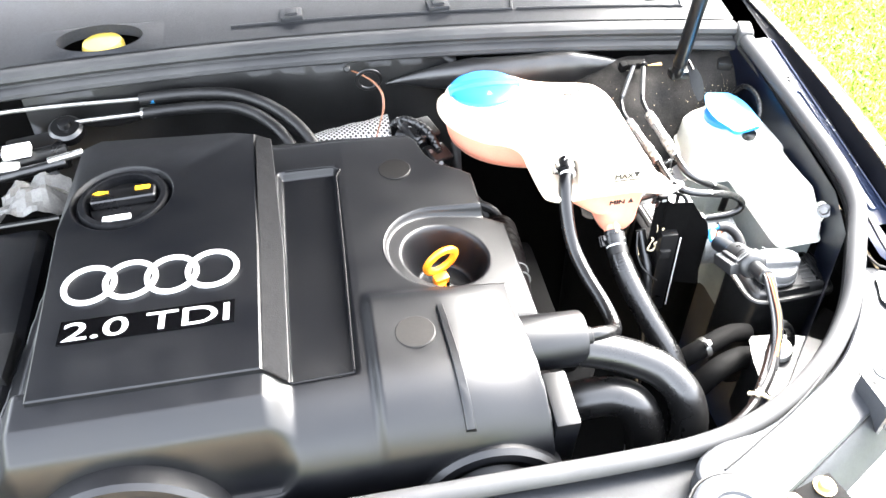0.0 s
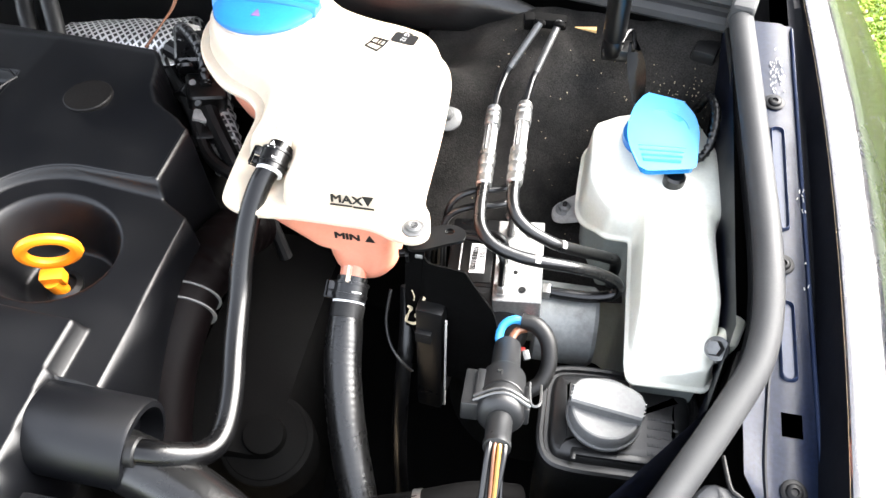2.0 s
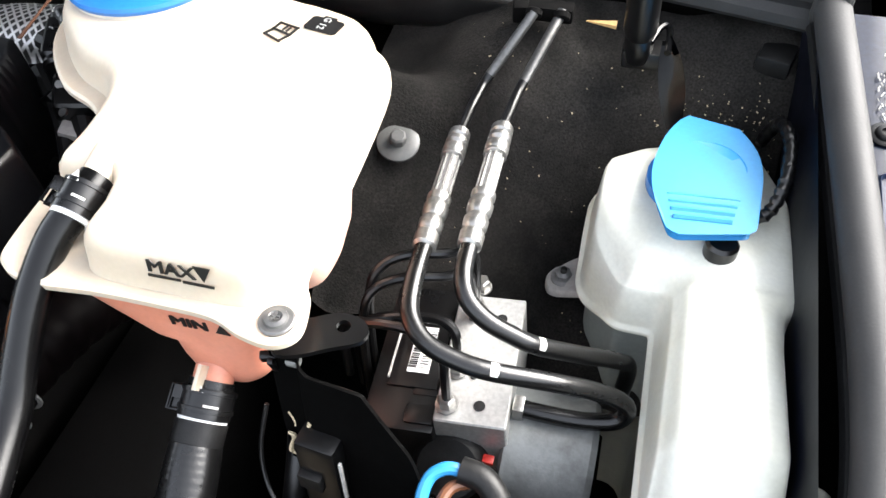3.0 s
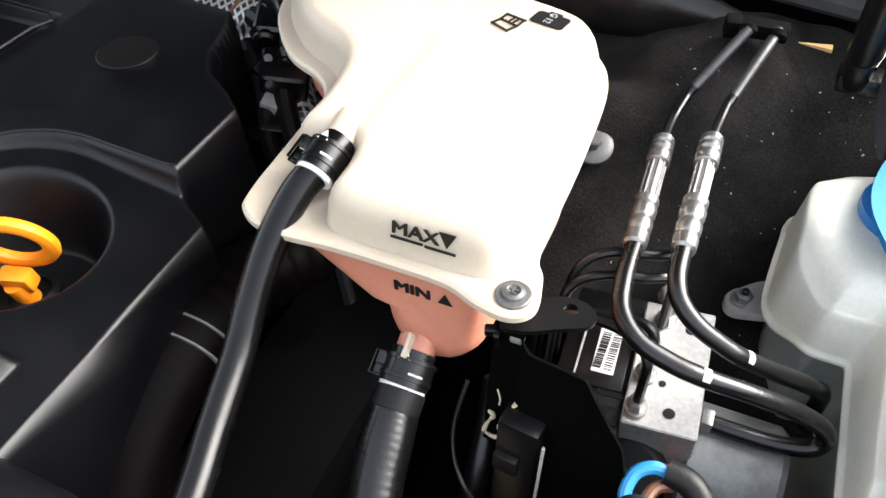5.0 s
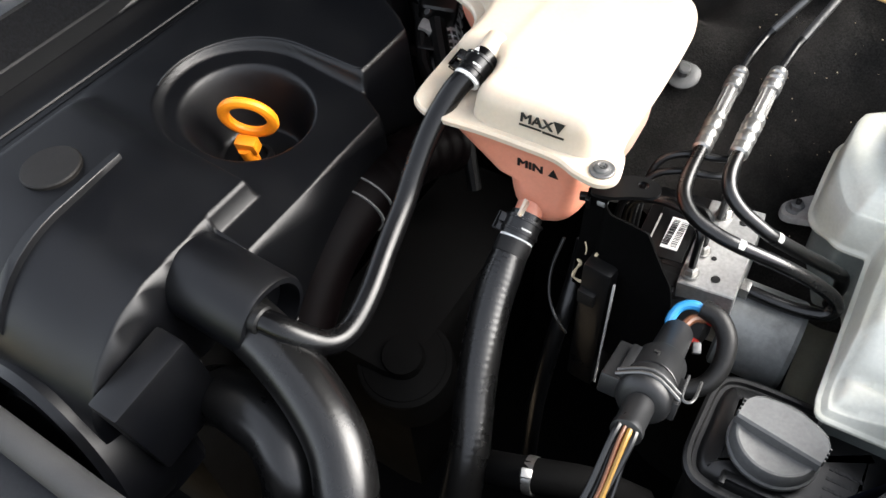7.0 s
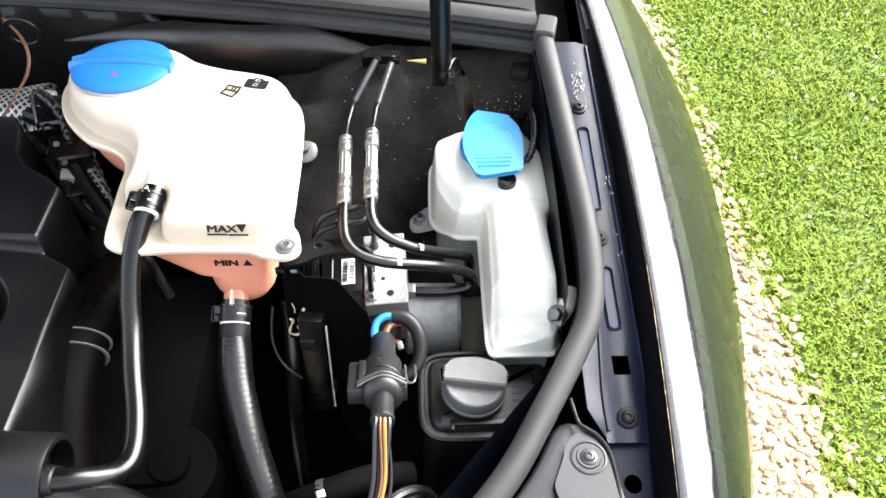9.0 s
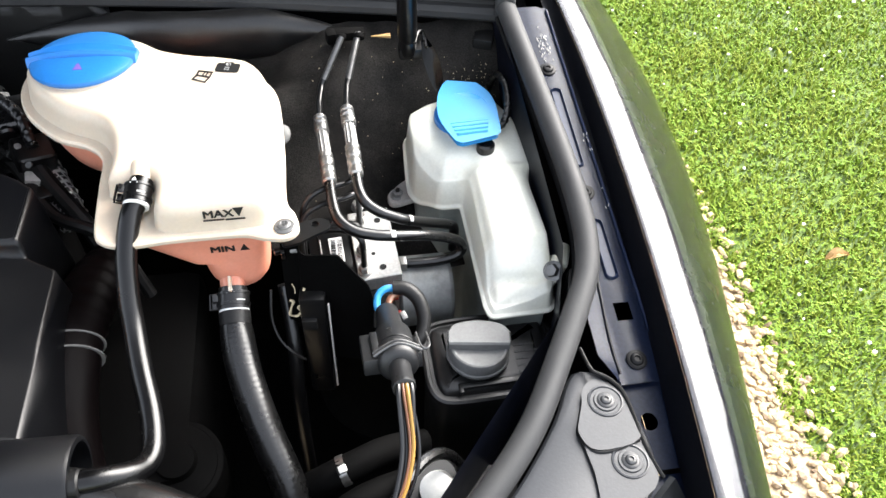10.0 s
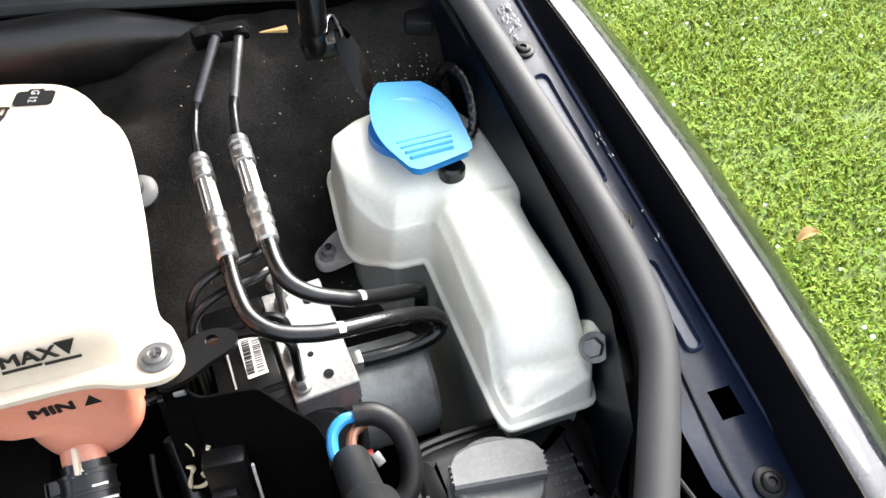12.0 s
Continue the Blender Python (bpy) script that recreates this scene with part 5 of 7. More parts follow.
    for k in range(15):
        s = -1 + 2 * k / 14
        w, hgt = 0.0088 * (1 - 0.25 * s * s), 0.0122 - 0.0060 * s * s
        m = basis(cap_axis, (1, -0.05, 0))
        rings.append([cap_at + m @ Vector((s * 0.0450, yy, zz)) for yy, zz in ((-w - 0.002, -0.001), (-w, hgt - 0.002), (-w + 0.0025, hgt), (-w * 0.3, hgt - 0.0022), (w * 0.3, hgt - 0.0022), (w - 0.0025, hgt), (w, hgt - 0.002), (w + 0.002, -0.001))])
    add_rings(bm, rings)
    part("grip", bm, BLUE, cap)
    part("warning_print", flat_shape([(-0.004, -0.004), (0.004, -0.004), (0.0, 0.004)], cap_at + Vector((0.0015, -0.024, 0.0091)), (1, 0, 0), (0, 1, 0.20)), material("faded_red_print", (0.13, 0.07, 0.30), 0.5), cap, "faded warning triangle")


def hose_clamp(name, at, axis, r, width, label):
    c = thing(name, at, label, "hose clamp")
    ax = Vector(axis).normalized()
    bm = bmesh.new()
    add_lathe(bm, [(r, -width / 2), (r + 0.0012, -width / 2), (r + 0.0012, width / 2), (r, width / 2)], at, ax, 28)
    part("band", bm, BLACK_SMOOTH, c)
    side = basis(ax, (-1, 0, 0.3))
    bm = bmesh.new()
    for s in (-1, 1):
        add_box(bm, Vector(at) + side @ Vector((r + 0.0026, 0.0022 * s, s * width * 0.2)), (0.005, 0.0012, width * 0.45), side, 0.0004)
    part("ear", bm, BLACK_SMOOTH, c)
    # open wire-like spring loop standing off the side
    loop = [(r + 0.001, 0.0045, -width * 0.42), (r + 0.0062, 0.0045, -width * 0.42), (r + 0.0066, 0.0045, width * 0.42), (r + 0.001, 0.0045, width * 0.42)]
    bm = bmesh.new()
    for lift in (0.0, 0.0045):
        add_tube(bm, [Vector(at) + side @ Vector((px, py - lift, pz)) for px, py, pz in loop], 0.0008, 6, 1)
    part("spring_loop", bm, BLACK_SMOOTH, c)
    bm = bmesh.new()
    for h in (-width * 0.5, width * 0.12):
        add_lathe(bm, [(r, h), (r + 0.0019, h + 0.0004), (r + 0.0019, h + 0.0022), (r, h + 0.0026)], at, ax, 28)
    part("band_edge", bm, BLACK_SMOOTH, c)
    bm = bmesh.new()
    face = basis(ax, (0.55, 0.2, 1))
    add_rings(bm, [[Vector(at) + face @ Vector(((r + 0.00135) * math.cos(g), (r + 0.00135) * math.sin(g), h)) for g in (-0.30, -0.15, 0.0, 0.15, 0.30)] for h in (width * 0.02, width * 0.10)], close=False)
    bmesh.ops.solidify(bm, geom=bm.faces[:], thickness=0.0003)
    part("paint_dab", bm, WHITE_INK, c, "white paint dab")
    bm = bmesh.new()
    add_lathe(bm, [(r - 0.001, width * 0.5), (r + 0.0004, width * 0.5), (r + 0.0004, width * 0.5 + 0.0022), (r - 0.001, width * 0.5 + 0.0022)], at, ax, 28)
    part("paint_ring", bm, WHITE_INK, c, "white painted ring on the hose")
    top = basis(ax, (0, 0.2, 1))
    part("arrow", flat_shape([(-0.003, 0.0), (0.003, 0.0), (0, 0.005)], Vector(at) + top @ Vector((r + 0.0016, 0, -width * 0.35)), top @ Vector((0, 1, 0)), top @ Vector((0, 0, -1)), 0.0003), WHITE_INK, c, "white arrow mark")


def build_coolant_hoses():
    h = thing("bleed_hose", (0.35, 0.65, 0.70), "glossy black rubber bleed hose from the coolant tank", "hose")
    bm = bmesh.new()
    add_tube(bm, [(0.3510, 0.757, 0.7605), (0.3485, 0.743, 0.7575), (0.3430, 0.727, 0.7500), (0.3390, 0.706, 0.7340), (0.3385, 0.684, 0.7145), (0.3410, 0.666, 0.7020), (0.3465, 0.637, 0.692), (0.3545, 0.604, 0.684), (0.357, 0.580, 0.680), (0.3535, 0.566, 0.683), (0.345, 0.5575, 0.6915), (0.330, 0.552, 0.700), (0.308, 0.550, 0.701)], lambda s: 0.0078 + 0.0010 * (1 - step(0.06, 0.14, s)), 16, 8)
    part("tube", bm, HOSE, h)
    bm = bmesh.new()
    add_cyl(bm, (0.322, 0.5505, 0.7008), (0.306, 0.550, 0.701), 0.0094, 20, 0.0012)
    part("end_cuff", bm, BLACK_DULL, h, "dull thick cuff at the duct end")
    hose_clamp("hose_clamp", (0.3489, 0.7450, 0.7582), (-0.12, -0.93, -0.33), 0.0088, 0.015, "black spring clamp with white marks on the bleed hose")
    h = thing("coolant_hose", (0.42, 0.62, 0.63), "thick glossy black ribbed coolant hose below the tank", "hose")
    bm = bmesh.new()
    pts = [(0.4045, 0.7165, 0.6775), (0.4045, 0.703, 0.6695), (0.4055, 0.685, 0.660), (0.409, 0.660, 0.648), (0.4165, 0.633, 0.634), (0.4265, 0.606, 0.618), (0.4365, 0.582, 0.601), (0.4415, 0.562, 0.580), (0.4430, 0.545, 0.552), (0.4435, 0.53, 0.51), (0.444, 0.52, 0.44)]
    add_tube(bm, pts, lambda s: 0.0110 + 0.0024 * step(0.1, 0.25, s) + (0.00006 * math.sin(s * 420) if 0.15 < s < 0.62 else 0), 18, 24)
    part("tube", bm, RUBBER, h)
    bm = bmesh.new()
    add_lathe(bm, [(0.0112, -0.006), (0.0124, -0.005), (0.0124, 0.005), (0.0112, 0.006)], (0.4048, 0.6945, 0.6650), (0.02, -0.88, -0.46), 24)
    part("end_cuff", bm, BLACK_DULL, h, "dull thickened end cuff")
    hose_clamp("hose_clamp", (0.4045, 0.7070, 0.6720), (0, -0.86, -0.5), 0.0113, 0.014, "black spring clamp with white marks on the coolant hose")
    # intake elbow and ribbed hose
    h = thing("intake_pipe", (0.38, 0.50, 0.60), "fat glossy black intake elbow leaving the air duct", "pipe")
    bm = bmesh.new()
    add_tube(bm, [(0.292, 0.5535, 0.686), (0.330, 0.546, 0.681), (0.364, 0.535, 0.674), (0.392, 0.520, 0.664), (0.409, 0.500, 0.648), (0.414, 0.484, 0.622), (0.411, 0.474, 0.585), (0.406, 0.468, 0.52), (0.40, 0.465, 0.42)], 0.0185, 22, 8)
    part("elbow", bm, RUBBER, h)
    h = thing("inner_hose", (0.345, 0.50, 0.60), "smooth dull black hose bending beneath the intake elbow", "hose")
    c = spline([(0.262, 0.525, 0.600), (0.285, 0.524, 0.622), (0.312, 0.521, 0.636), (0.340, 0.517, 0.640), (0.361, 0.506, 0.634), (0.371, 0.492, 0.608), (0.373, 0.483, 0.56), (0.372, 0.478, 0.45)], 8)
    bm = bmesh.new()
    add_tube(bm, c, 0.0205, 24, 1)
    tube = part("tube", bm, RUBBER, h)


build_cover()
build_tank()
build_coolant_hoses()


# ---- washer reservoir ----
def build_washer():
    t = thing("washer_reservoir", (0.63, 0.82, 0.45), "aged translucent washer reservoir with an open blue flip cap", "washer reservoir")
    corners = [(0.5685, 0.912), (0.5655, 0.902), (0.5650, 0.885), (0.5656, 0.861), (0.5680, 0.853), (0.5865, 0.8265), (0.5915, 0.8240), (0.6080, 0.8240), (0.6108, 0.8210), (0.6108, 0.7000), (0.6130, 0.6890), (0.6640, 0.6905), (0.6695, 0.7000), (0.6675, 0.79), (0.6685, 0.808), (0.6765, 0.8200), (0.6760, 0.845), (0.672, 0.89), (0.658, 0.925), (0.62, 0.937), (0.588, 0.926)]
    out = []
    for (ax, ay), (bx, by) in zip(corners, corners[1:] + corners[:1]):
        n = max(1, round(math.hypot(bx - ax, by - ay) / 0.0022))
        out += [Vector((ax + (bx - ax) * k / n, ay + (by - ay) * k / n, 0)) for k in range(n)]
    for _ in range(2):  # ease the corners a little
        out = [(out[k - 1] + out[k] * 2 + out[(k + 1) % len(out)]) / 4 for k in range(len(out))]

    def crease(x):
        return 0.7145 - 0.24 * (x - 0.6136)

    def fall(x, y):
        """Drop of the front slope: steep down to a crease, gentler below it."""
        k = 1.6 - 0.9 * min(1, max(0, (x - 0.6136) / 0.046))
        return k * min(max(0, 0.7335 - y), 0.7335 - crease(x)) + 0.45 * max(0, crease(x) - y)

    def fold(x, y):
        """Height of the upper edge of the side walls."""
        z = 0.668 + 0.014 * step(0.835, 0.812, y) + 0.019 * step(0.835, 0.878, y)
        z += (0.690 - z) * step(0.640, 0.668, x) * step(0.70, 0.74, y)
        return z - 0.009 * step(0.80, 0.738, y) * (1 - step(0.62, 0.66, x)) - min(0.027, 0.85 * fall(x, y))

    def roof(x, y):
        z = 0.693 + 0.002 * step(0.83, 0.80, y) - 0.005 * step(0.80, 0.735, y)
        return z - fall(x, y) - 0.0042 * math.exp(-((y - crease(x)) / 0.0030) ** 2)

    def seam(x, y):
        return 0.6255 + 0.013 * step(0.850, 0.824, y) + 0.026 * step(0.868, 0.898, y)

    def top(x, y, d):
        q = 1 - math.exp(-max(0, d - 0.0046) / (0.0036 if y < 0.82 else 0.0065))
        f = fold(x, y)
        return f + max(0.002, roof(x, y) - f) * q
    bm = bmesh.new()
    rings = []
    steps_up = [(-0.0030, 0.0, 0.0), (-0.0032, 0.0, 0.0018), (-0.0026, 0.0, 0.0026), (-0.0006, 0.0, 0.0030)] + [(-0.0004 + 0.0034 * q, q, 0.003 * (1 - q)) for q in (0.06, 0.2, 0.35, 0.5, 0.65, 0.8, 0.92)] + [(0.0034, 0.98, 0.0), (0.0046, 1.0, 0.0)]
    for d, f, h in steps_up:
        rings.append([bm.verts.new((p.x, p.y, h + seam(o.x, o.y) + (top(p.x, p.y, 0) - seam(o.x, o.y)) * f)) for p, o in zip(inset(out, d), out)])
    n = len(out)
    for a, b in zip(rings, rings[1:]):
        for k in range(n):
            bm.faces.new((a[k], a[(k + 1) % n], b[(k + 1) % n], b[k]))
    domed_cap(bm, rings[-1], out, top, 0.0021)
    body = part("upper_body", bm, WASHER, t, angle=75)
    # lower half, toned down for the shade below the seam and the fluid
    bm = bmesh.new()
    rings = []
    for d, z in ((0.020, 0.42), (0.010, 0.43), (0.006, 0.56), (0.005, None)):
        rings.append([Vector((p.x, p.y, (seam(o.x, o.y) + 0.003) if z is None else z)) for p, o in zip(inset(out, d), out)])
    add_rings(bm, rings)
    part("lower_body", bm, FLUID_SHADE, t, "grey-green lower half, fluid and shade put into its colour")
    # side lug with stud and nut
    lug = thing("washer_lug_nut", (0.554, 0.876, 0.612), "zinc nut on a stud through the washer reservoir lug", "nut")
    bm = bmesh.new()
    add_prism(bm, plan([(0.5435, 0.877), (0.546, 0.8665), (0.556, 0.864), (0.574, 0.862), (0.580, 0.866), (0.574, 0.912), (0.566, 0.914), (0.550, 0.889)], 4), [(0, 0.604), (0, 0.608), (0.001, 0.6095)])
    for v in bm.verts:
        v.co.z += 0.45 * max(0, v.co.x - 0.553)
    part("lug", bm, PALE, t, "grey moulded mounting lug")
    bm = bmesh.new()
    add_lathe(bm, [(0.0078, 0), (0.0078, 0.0016), (0.006, 0.002)], (0.554, 0.876, 0.6095), segs=24)
    add_lathe(bm, [(0.0055, 0.0), (0.0055, 0.004), (0.003, 0.005)], (0.554, 0.876, 0.6115), segs=6)
    part("flange_nut", bm, DULL_STEEL, lug)
    bm = bmesh.new()
    add_cyl(bm, (0.554, 0.876, 0.612), (0.554, 0.876, 0.620), 0.0022, 12, 0.0006)
    part("stud", bm, BLACK_SMOOTH, lug, "black threaded stud")
    # fixing bolt at the wing side
    bm = bmesh.new()
    add_box(bm, (0.672, 0.7155, 0.668), (0.012, 0.028, 0.034), Euler((0, 0.25, -0.35)).to_matrix(), 0.006, 3)
    part("mounting_ear", bm, WASHER, t)
    bm = bmesh.new()
    add_box(bm, (0.678, 0.686, 0.655), (0.012, 0.03, 0.05), Euler((0, 0, -0.3)).to_matrix(), 0.004)
    part("bolt_boss", bm, BLACK_DULL, t, "black rubber mounting boss")
    b = thing("fixing_bolt", (0.661, 0.697, 0.687), "dull hex bolt holding the washer reservoir", "bolt")
    ax = Vector((-0.55, -0.45, 0.7))
    bm = bmesh.new()
    add_lathe(bm, [(0.0085, 0), (0.0085, 0.0016), (0.006, 0.002)], (0.6635, 0.699, 0.680), ax, 20)
    add_lathe(bm, [(0.0058, 0.0), (0.0058, 0.005), (0.005, 0.006)], Vector((0.6635, 0.699, 0.680)) + ax.normalized() * 0.002, ax, 6)
    part("hex_head", bm, PIPE_STEEL, b, "dull grey hex head")
    # flip cap: neck, skirt, round lid with a ribbed tab
    bm = bmesh.new()
    add_lathe(bm, [(0.023, -0.014), (0.0240, 0.0), (0.0262, 0.002), (0.0262, 0.008), (0.023, 0.010)], (0.6175, 0.886, 0.693), segs=36)
    cap = part("cap_collar", bm, BLUE, t, "deep blue cap collar")
    bm = bmesh.new()
    lid = plan([(0.6095, 0.9245), (0.611, 0.9260), (0.635, 0.9205), (0.637, 0.9185), (0.6440, 0.905), (0.6465, 0.888), (0.6450, 0.868), (0.6425, 0.8445), (0.6405, 0.8415), (0.637, 0.8405), (0.612, 0.8345), (0.608, 0.8350), (0.6055, 0.8380), (0.5985, 0.862), (0.5975, 0.884), (0.602, 0.908)], 3)
    zl = lambda y: 0.706 + 0.004 * step(0.90, 0.83, y)
    rings = [[Vector((p.x, p.y, zl(p.y) + h)) for p in inset(lid, d)] for d, h in ((0.002, -0.0035), (0.0, -0.0025), (0.0, 0.001), (0.0015, 0.0025), (0.004, 0.003))]
    add_rings(bm, rings)
    lid_ob = part("lid", bm, LIGHT_BLUE, cap, "light blue flip lid with a ribbed tab")
    return t, lid_ob


def build_washer_details(t):
    bm = bmesh.new()
    add_lathe(bm, [(0.0215, 0), (0.0213, 0.0011), (0.0205, 0.0014), (0.0198, 0.0010), (0.004, 0.0012)], (0.6215, 0.8875, 0.7084), segs=40)
    part("lid_disc", bm, LIGHT_BLUE, washer_lid, "raised round field of the lid")
    for k in range(4):
        bm = bmesh.new()
        y = 0.8425 + k * 0.0058
        w = 0.0142 + k * 0.0013
        add_tube(bm, [(0.620 - w, y, 0.7125 - 0.0007 * k), (0.620 + w, y + 0.002, 0.7125 - 0.0007 * k)], 0.0017, 6, 1)
        part("tab_rib", bm, LIGHT_BLUE, washer_lid)
    bm = bmesh.new()
    add_lathe(bm, [(0.0085, -0.01), (0.0085, 0.006), (0.007, 0.008)], (0.633, 0.842, 0.693), segs=20)
    part("stopper", bm, BLACK_SMOOTH, t, "black rubber stopper below the lid")
    h = thing("washer_vent_hose", (0.65, 0.87, 0.70), "thin black convoluted hose behind the washer cap", "hose")
    bm = bmesh.new()
    add_tube(bm, [(0.638, 0.866, 0.695), (0.652, 0.862, 0.704), (0.659, 0.875, 0.715), (0.661, 0.90, 0.722), (0.658, 0.925, 0.716), (0.655, 0.94, 0.69)], lambda s: 0.0034 + 0.0005 * math.sin(s * 260), 10, 12)
    part("tube", bm, BLACK_SMOOTH, h)


# ---- power steering reservoir ----
def build_steering_reservoir():
    t = thing("steering_reservoir", (0.61, 0.665, 0.50), "black power steering reservoir with a grey knob cap", "fluid reservoir")
    out = plan([(0.553, 0.697), (0.552, 0.67), (0.553, 0.645), (0.560, 0.631), (0.575, 0.626), (0.61, 0.6265), (0.64, 0.6285), (0.662, 0.634), (0.668, 0.66), (0.669, 0.69), (0.66, 0.708), (0.62, 0.713), (0.585, 0.713), (0.562, 0.709)], 5)
    bm = bmesh.new()
    add_prism(bm, out, [(0.012, 0.44), (0.006, 0.45), (0.005, 0.604), (0.0, 0.606), (0.0, 0.611), (0.002, 0.6125), (0.0045, 0.6125), (0.0055, 0.610), (0.008, 0.610), (0.0095, 0.614), (0.012, 0.616), (0.02, 0.617)])
    part("body", bm, RESERVOIR, t)
    bm = bmesh.new()
    add_box(bm, (0.605, 0.6395, 0.6165), (0.055, 0.006, 0.004), Euler((0, 0, 0.03)).to_matrix(), 0.0015)
    add_box(bm, (0.579, 0.6365, 0.6165), (0.0035, 0.009, 0.004), None, 0.001)
    part("raised_rib", bm, RESERVOIR, t)
    c = Vector((0.5975, 0.665, 0.6230))
    bm = bmesh.new()
    add_lathe(bm, [(0.0262, 0.0), (0.0268, 0.001), (0.0268, 0.0035), (0.0255, 0.0045), (0.0252, 0.012), (0.0238, 0.0145), (0.0225, 0.015), (0.018, 0.0135), (0.004, 0.0128)], c, segs=48)
    add_lathe(bm, [(0.0225, -0.010), (0.0225, 0.001)], c, segs=40)
    cap = part("cap", bm, GREY_PLASTIC, t, "grey knurled screw cap")
    turn = Euler((0, 0, radians(-8))).to_matrix()
    bm = bmesh.new()
    rings = []
    for k in range(17):
        s = -1 + 2 * k / 16
        y_top = 0.0085 + 0.010 * math.sqrt(max(0, 1 - s * s))
        prof = ((-0.006, 0.013), (-0.0055, 0.020), (-0.004, 0.0215), (y_top - 0.002, 0.0225), (y_top, 0.021), (y_top + 0.0005, 0.013))
        rings.append([c + turn @ Vector((s * 0.0248, a, h)) for a, h in prof])
    add_rings(bm, rings)
    part("grip", bm, GREY_PLASTIC, cap)
    for s in (-1, 1):
        for k in range(4):
            bm = bmesh.new()
            add_box(bm, c + turn @ Vector((s * 0.0240, -0.002 + k * 0.0030, 0.0185)), (0.004, 0.0012, 0.0062), turn, 0.0003)
            part("knurl", bm, GREY_PLASTIC, cap)
    rnd = random.Random(12)
    for k in range(5):
        bm = bmesh.new()
        x = 0.630
        while x < 0.648:
            w = rnd.uniform(0.0012, 0.0034)
            add_box(bm, (x + w / 2, 0.646 + k * 0.0068, 0.6172), (w, 0.0022, 0.0005))
            x += w + 0.0009
        part("print_bar", bm, GREY_INK, t, "unreadable moulded print")


# ---- brake modulator with its pipes ----
def build_modulator():
    t = thing("brake_modulator", (0.53, 0.78, 0.57), "brake modulator with aluminium block, grey motor and black control box", "brake unit")
    rot = Euler((0.03, -0.06, 0.06)).to_matrix()
    bm = bmesh.new()
    add_box(bm, (0.5235, 0.7840, 0.615), (0.0380, 0.082, 0.056), rot, 0.0008, 1)
    block = part("valve_block", bm, ALU, t, "bright machined aluminium block")
    up = rot @ Vector((0, 0, 1))
    for x, y, r in ((0.5275, 0.7535, 0.0026), (0.5275, 0.8095, 0.0026), (0.5205, 0.77, 0.0016)):
        bm = bmesh.new()
        top = Vector((x, y, 0.6432 + (y - 0.7865) * 0.03 + (x - 0.5225) * -(-0.06)))
        add_lathe(bm, [(r * 1.15, 0.0), (r * 1.15, 0.0004), (r, 0.0004), (r * 0.98, 0.00042)], top, up, 20)
        part("port_hole", bm, HOLE, block)
    for x, y in ((0.511, 0.7505), (0.511, 0.7725), (0.513, 0.812), (0.511, 0.83)):
        bm = bmesh.new()
        add_lathe(bm, [(0.0062, 0), (0.0062, 0.001), (0.0050, 0.0012)], (x, y, 0.6427), up, 20)
        add_lathe(bm, [(0.0050, 0.0), (0.0050, 0.0055), (0.0038, 0.0065)], (x, y, 0.6437), up, 6)
        part("pipe_nut", bm, STEEL, block)
    bm = bmesh.new()
    add_lathe(bm, [(0.030, 0), (0.033, 0.002), (0.033, 0.046), (0.0305, 0.0495), (0.02, 0.0502)], (0.540, 0.7610, 0.5960), (1, 0.02, -0.02), 48)
    part("motor", bm, MOTOR, t, "stained grey pump motor casing")
    bm = bmesh.new()
    add_box(bm, (0.5465, 0.763, 0.633), (0.006, 0.010, 0.010), None, 0.001)
    part("side_fitting", bm, STEEL, block)
    bm = bmesh.new()
    add_box(bm, (0.4855, 0.784, 0.599), (0.040, 0.094, 0.068), rot, 0.003)
    ecu = part("control_box", bm, BLACK_SMOOTH, t, "glossy black control box")
    bm = bmesh.new()
    add_box(bm, (0.4865, 0.786, 0.6335), (0.028, 0.050, 0.003), rot, 0.001)
    part("label_field", bm, BLACK_SMOOTH, ecu)
    bm = bmesh.new()
    add_box(bm, (0.4880, 0.785, 0.6354), (0.0122, 0.030, 0.0006), rot)
    label = part("label", bm, WHITE_INK, ecu, "white bar code label")
    bm = bmesh.new()
    rnd = random.Random(3)
    for col, x in ((0, 0.4852), (1, 0.4911)):
        y = 0.7725
        while y < 0.7975:
            w = rnd.choice((0.0003, 0.0005, 0.0008))
            add_box(bm, (x, y, 0.6359 + (y - 0.785) * 0.03), (0.0046, w, 0.0004), rot)
            y += w + rnd.choice((0.0005, 0.0009))
    tagged(part("bar_code", bm, BLACK_INK, label), kind="stuff")
    for dy in (-0.035, -0.018):
        bm = bmesh.new()
        add_box(bm, (0.497, 0.782 + dy, 0.628), (0.016, 0.012, 0.012), rot, 0.002)
        part("socket_rib", bm, BLACK_SMOOTH, ecu)
    bm = bmesh.new()
    add_box(bm, (0.4746, 0.778, 0.6395), (0.0011, 0.034, 0.0011), Euler((0, 0, 0.06)).to_matrix())
    part("pale_edge_line", bm, PALE, ecu, "thin pale line on the box")
    # wiring socket below the block
    bm = bmesh.new()
    add_lathe(bm, [(0.0205, 0), (0.0205, 0.006), (0.018, 0.010), (0.0165, 0.012), (0.006, 0.0125)], (0.516, 0.7385, 0.606), (0.0, -0.75, 0.65), 32)
    part("socket_collar", bm, BLACK_DULL, t)
    bm = bmesh.new()
    add_box(bm, (0.513, 0.7275, 0.6165), (0.005, 0.004, 0.006), Euler((0.8, 0, 0)).to_matrix())
    part("socket_slot", bm, HOLE, t)
    bm = bmesh.new()
    add_box(bm, (0.536, 0.7375, 0.618), (0.006, 0.005, 0.003), None, 0.0008)
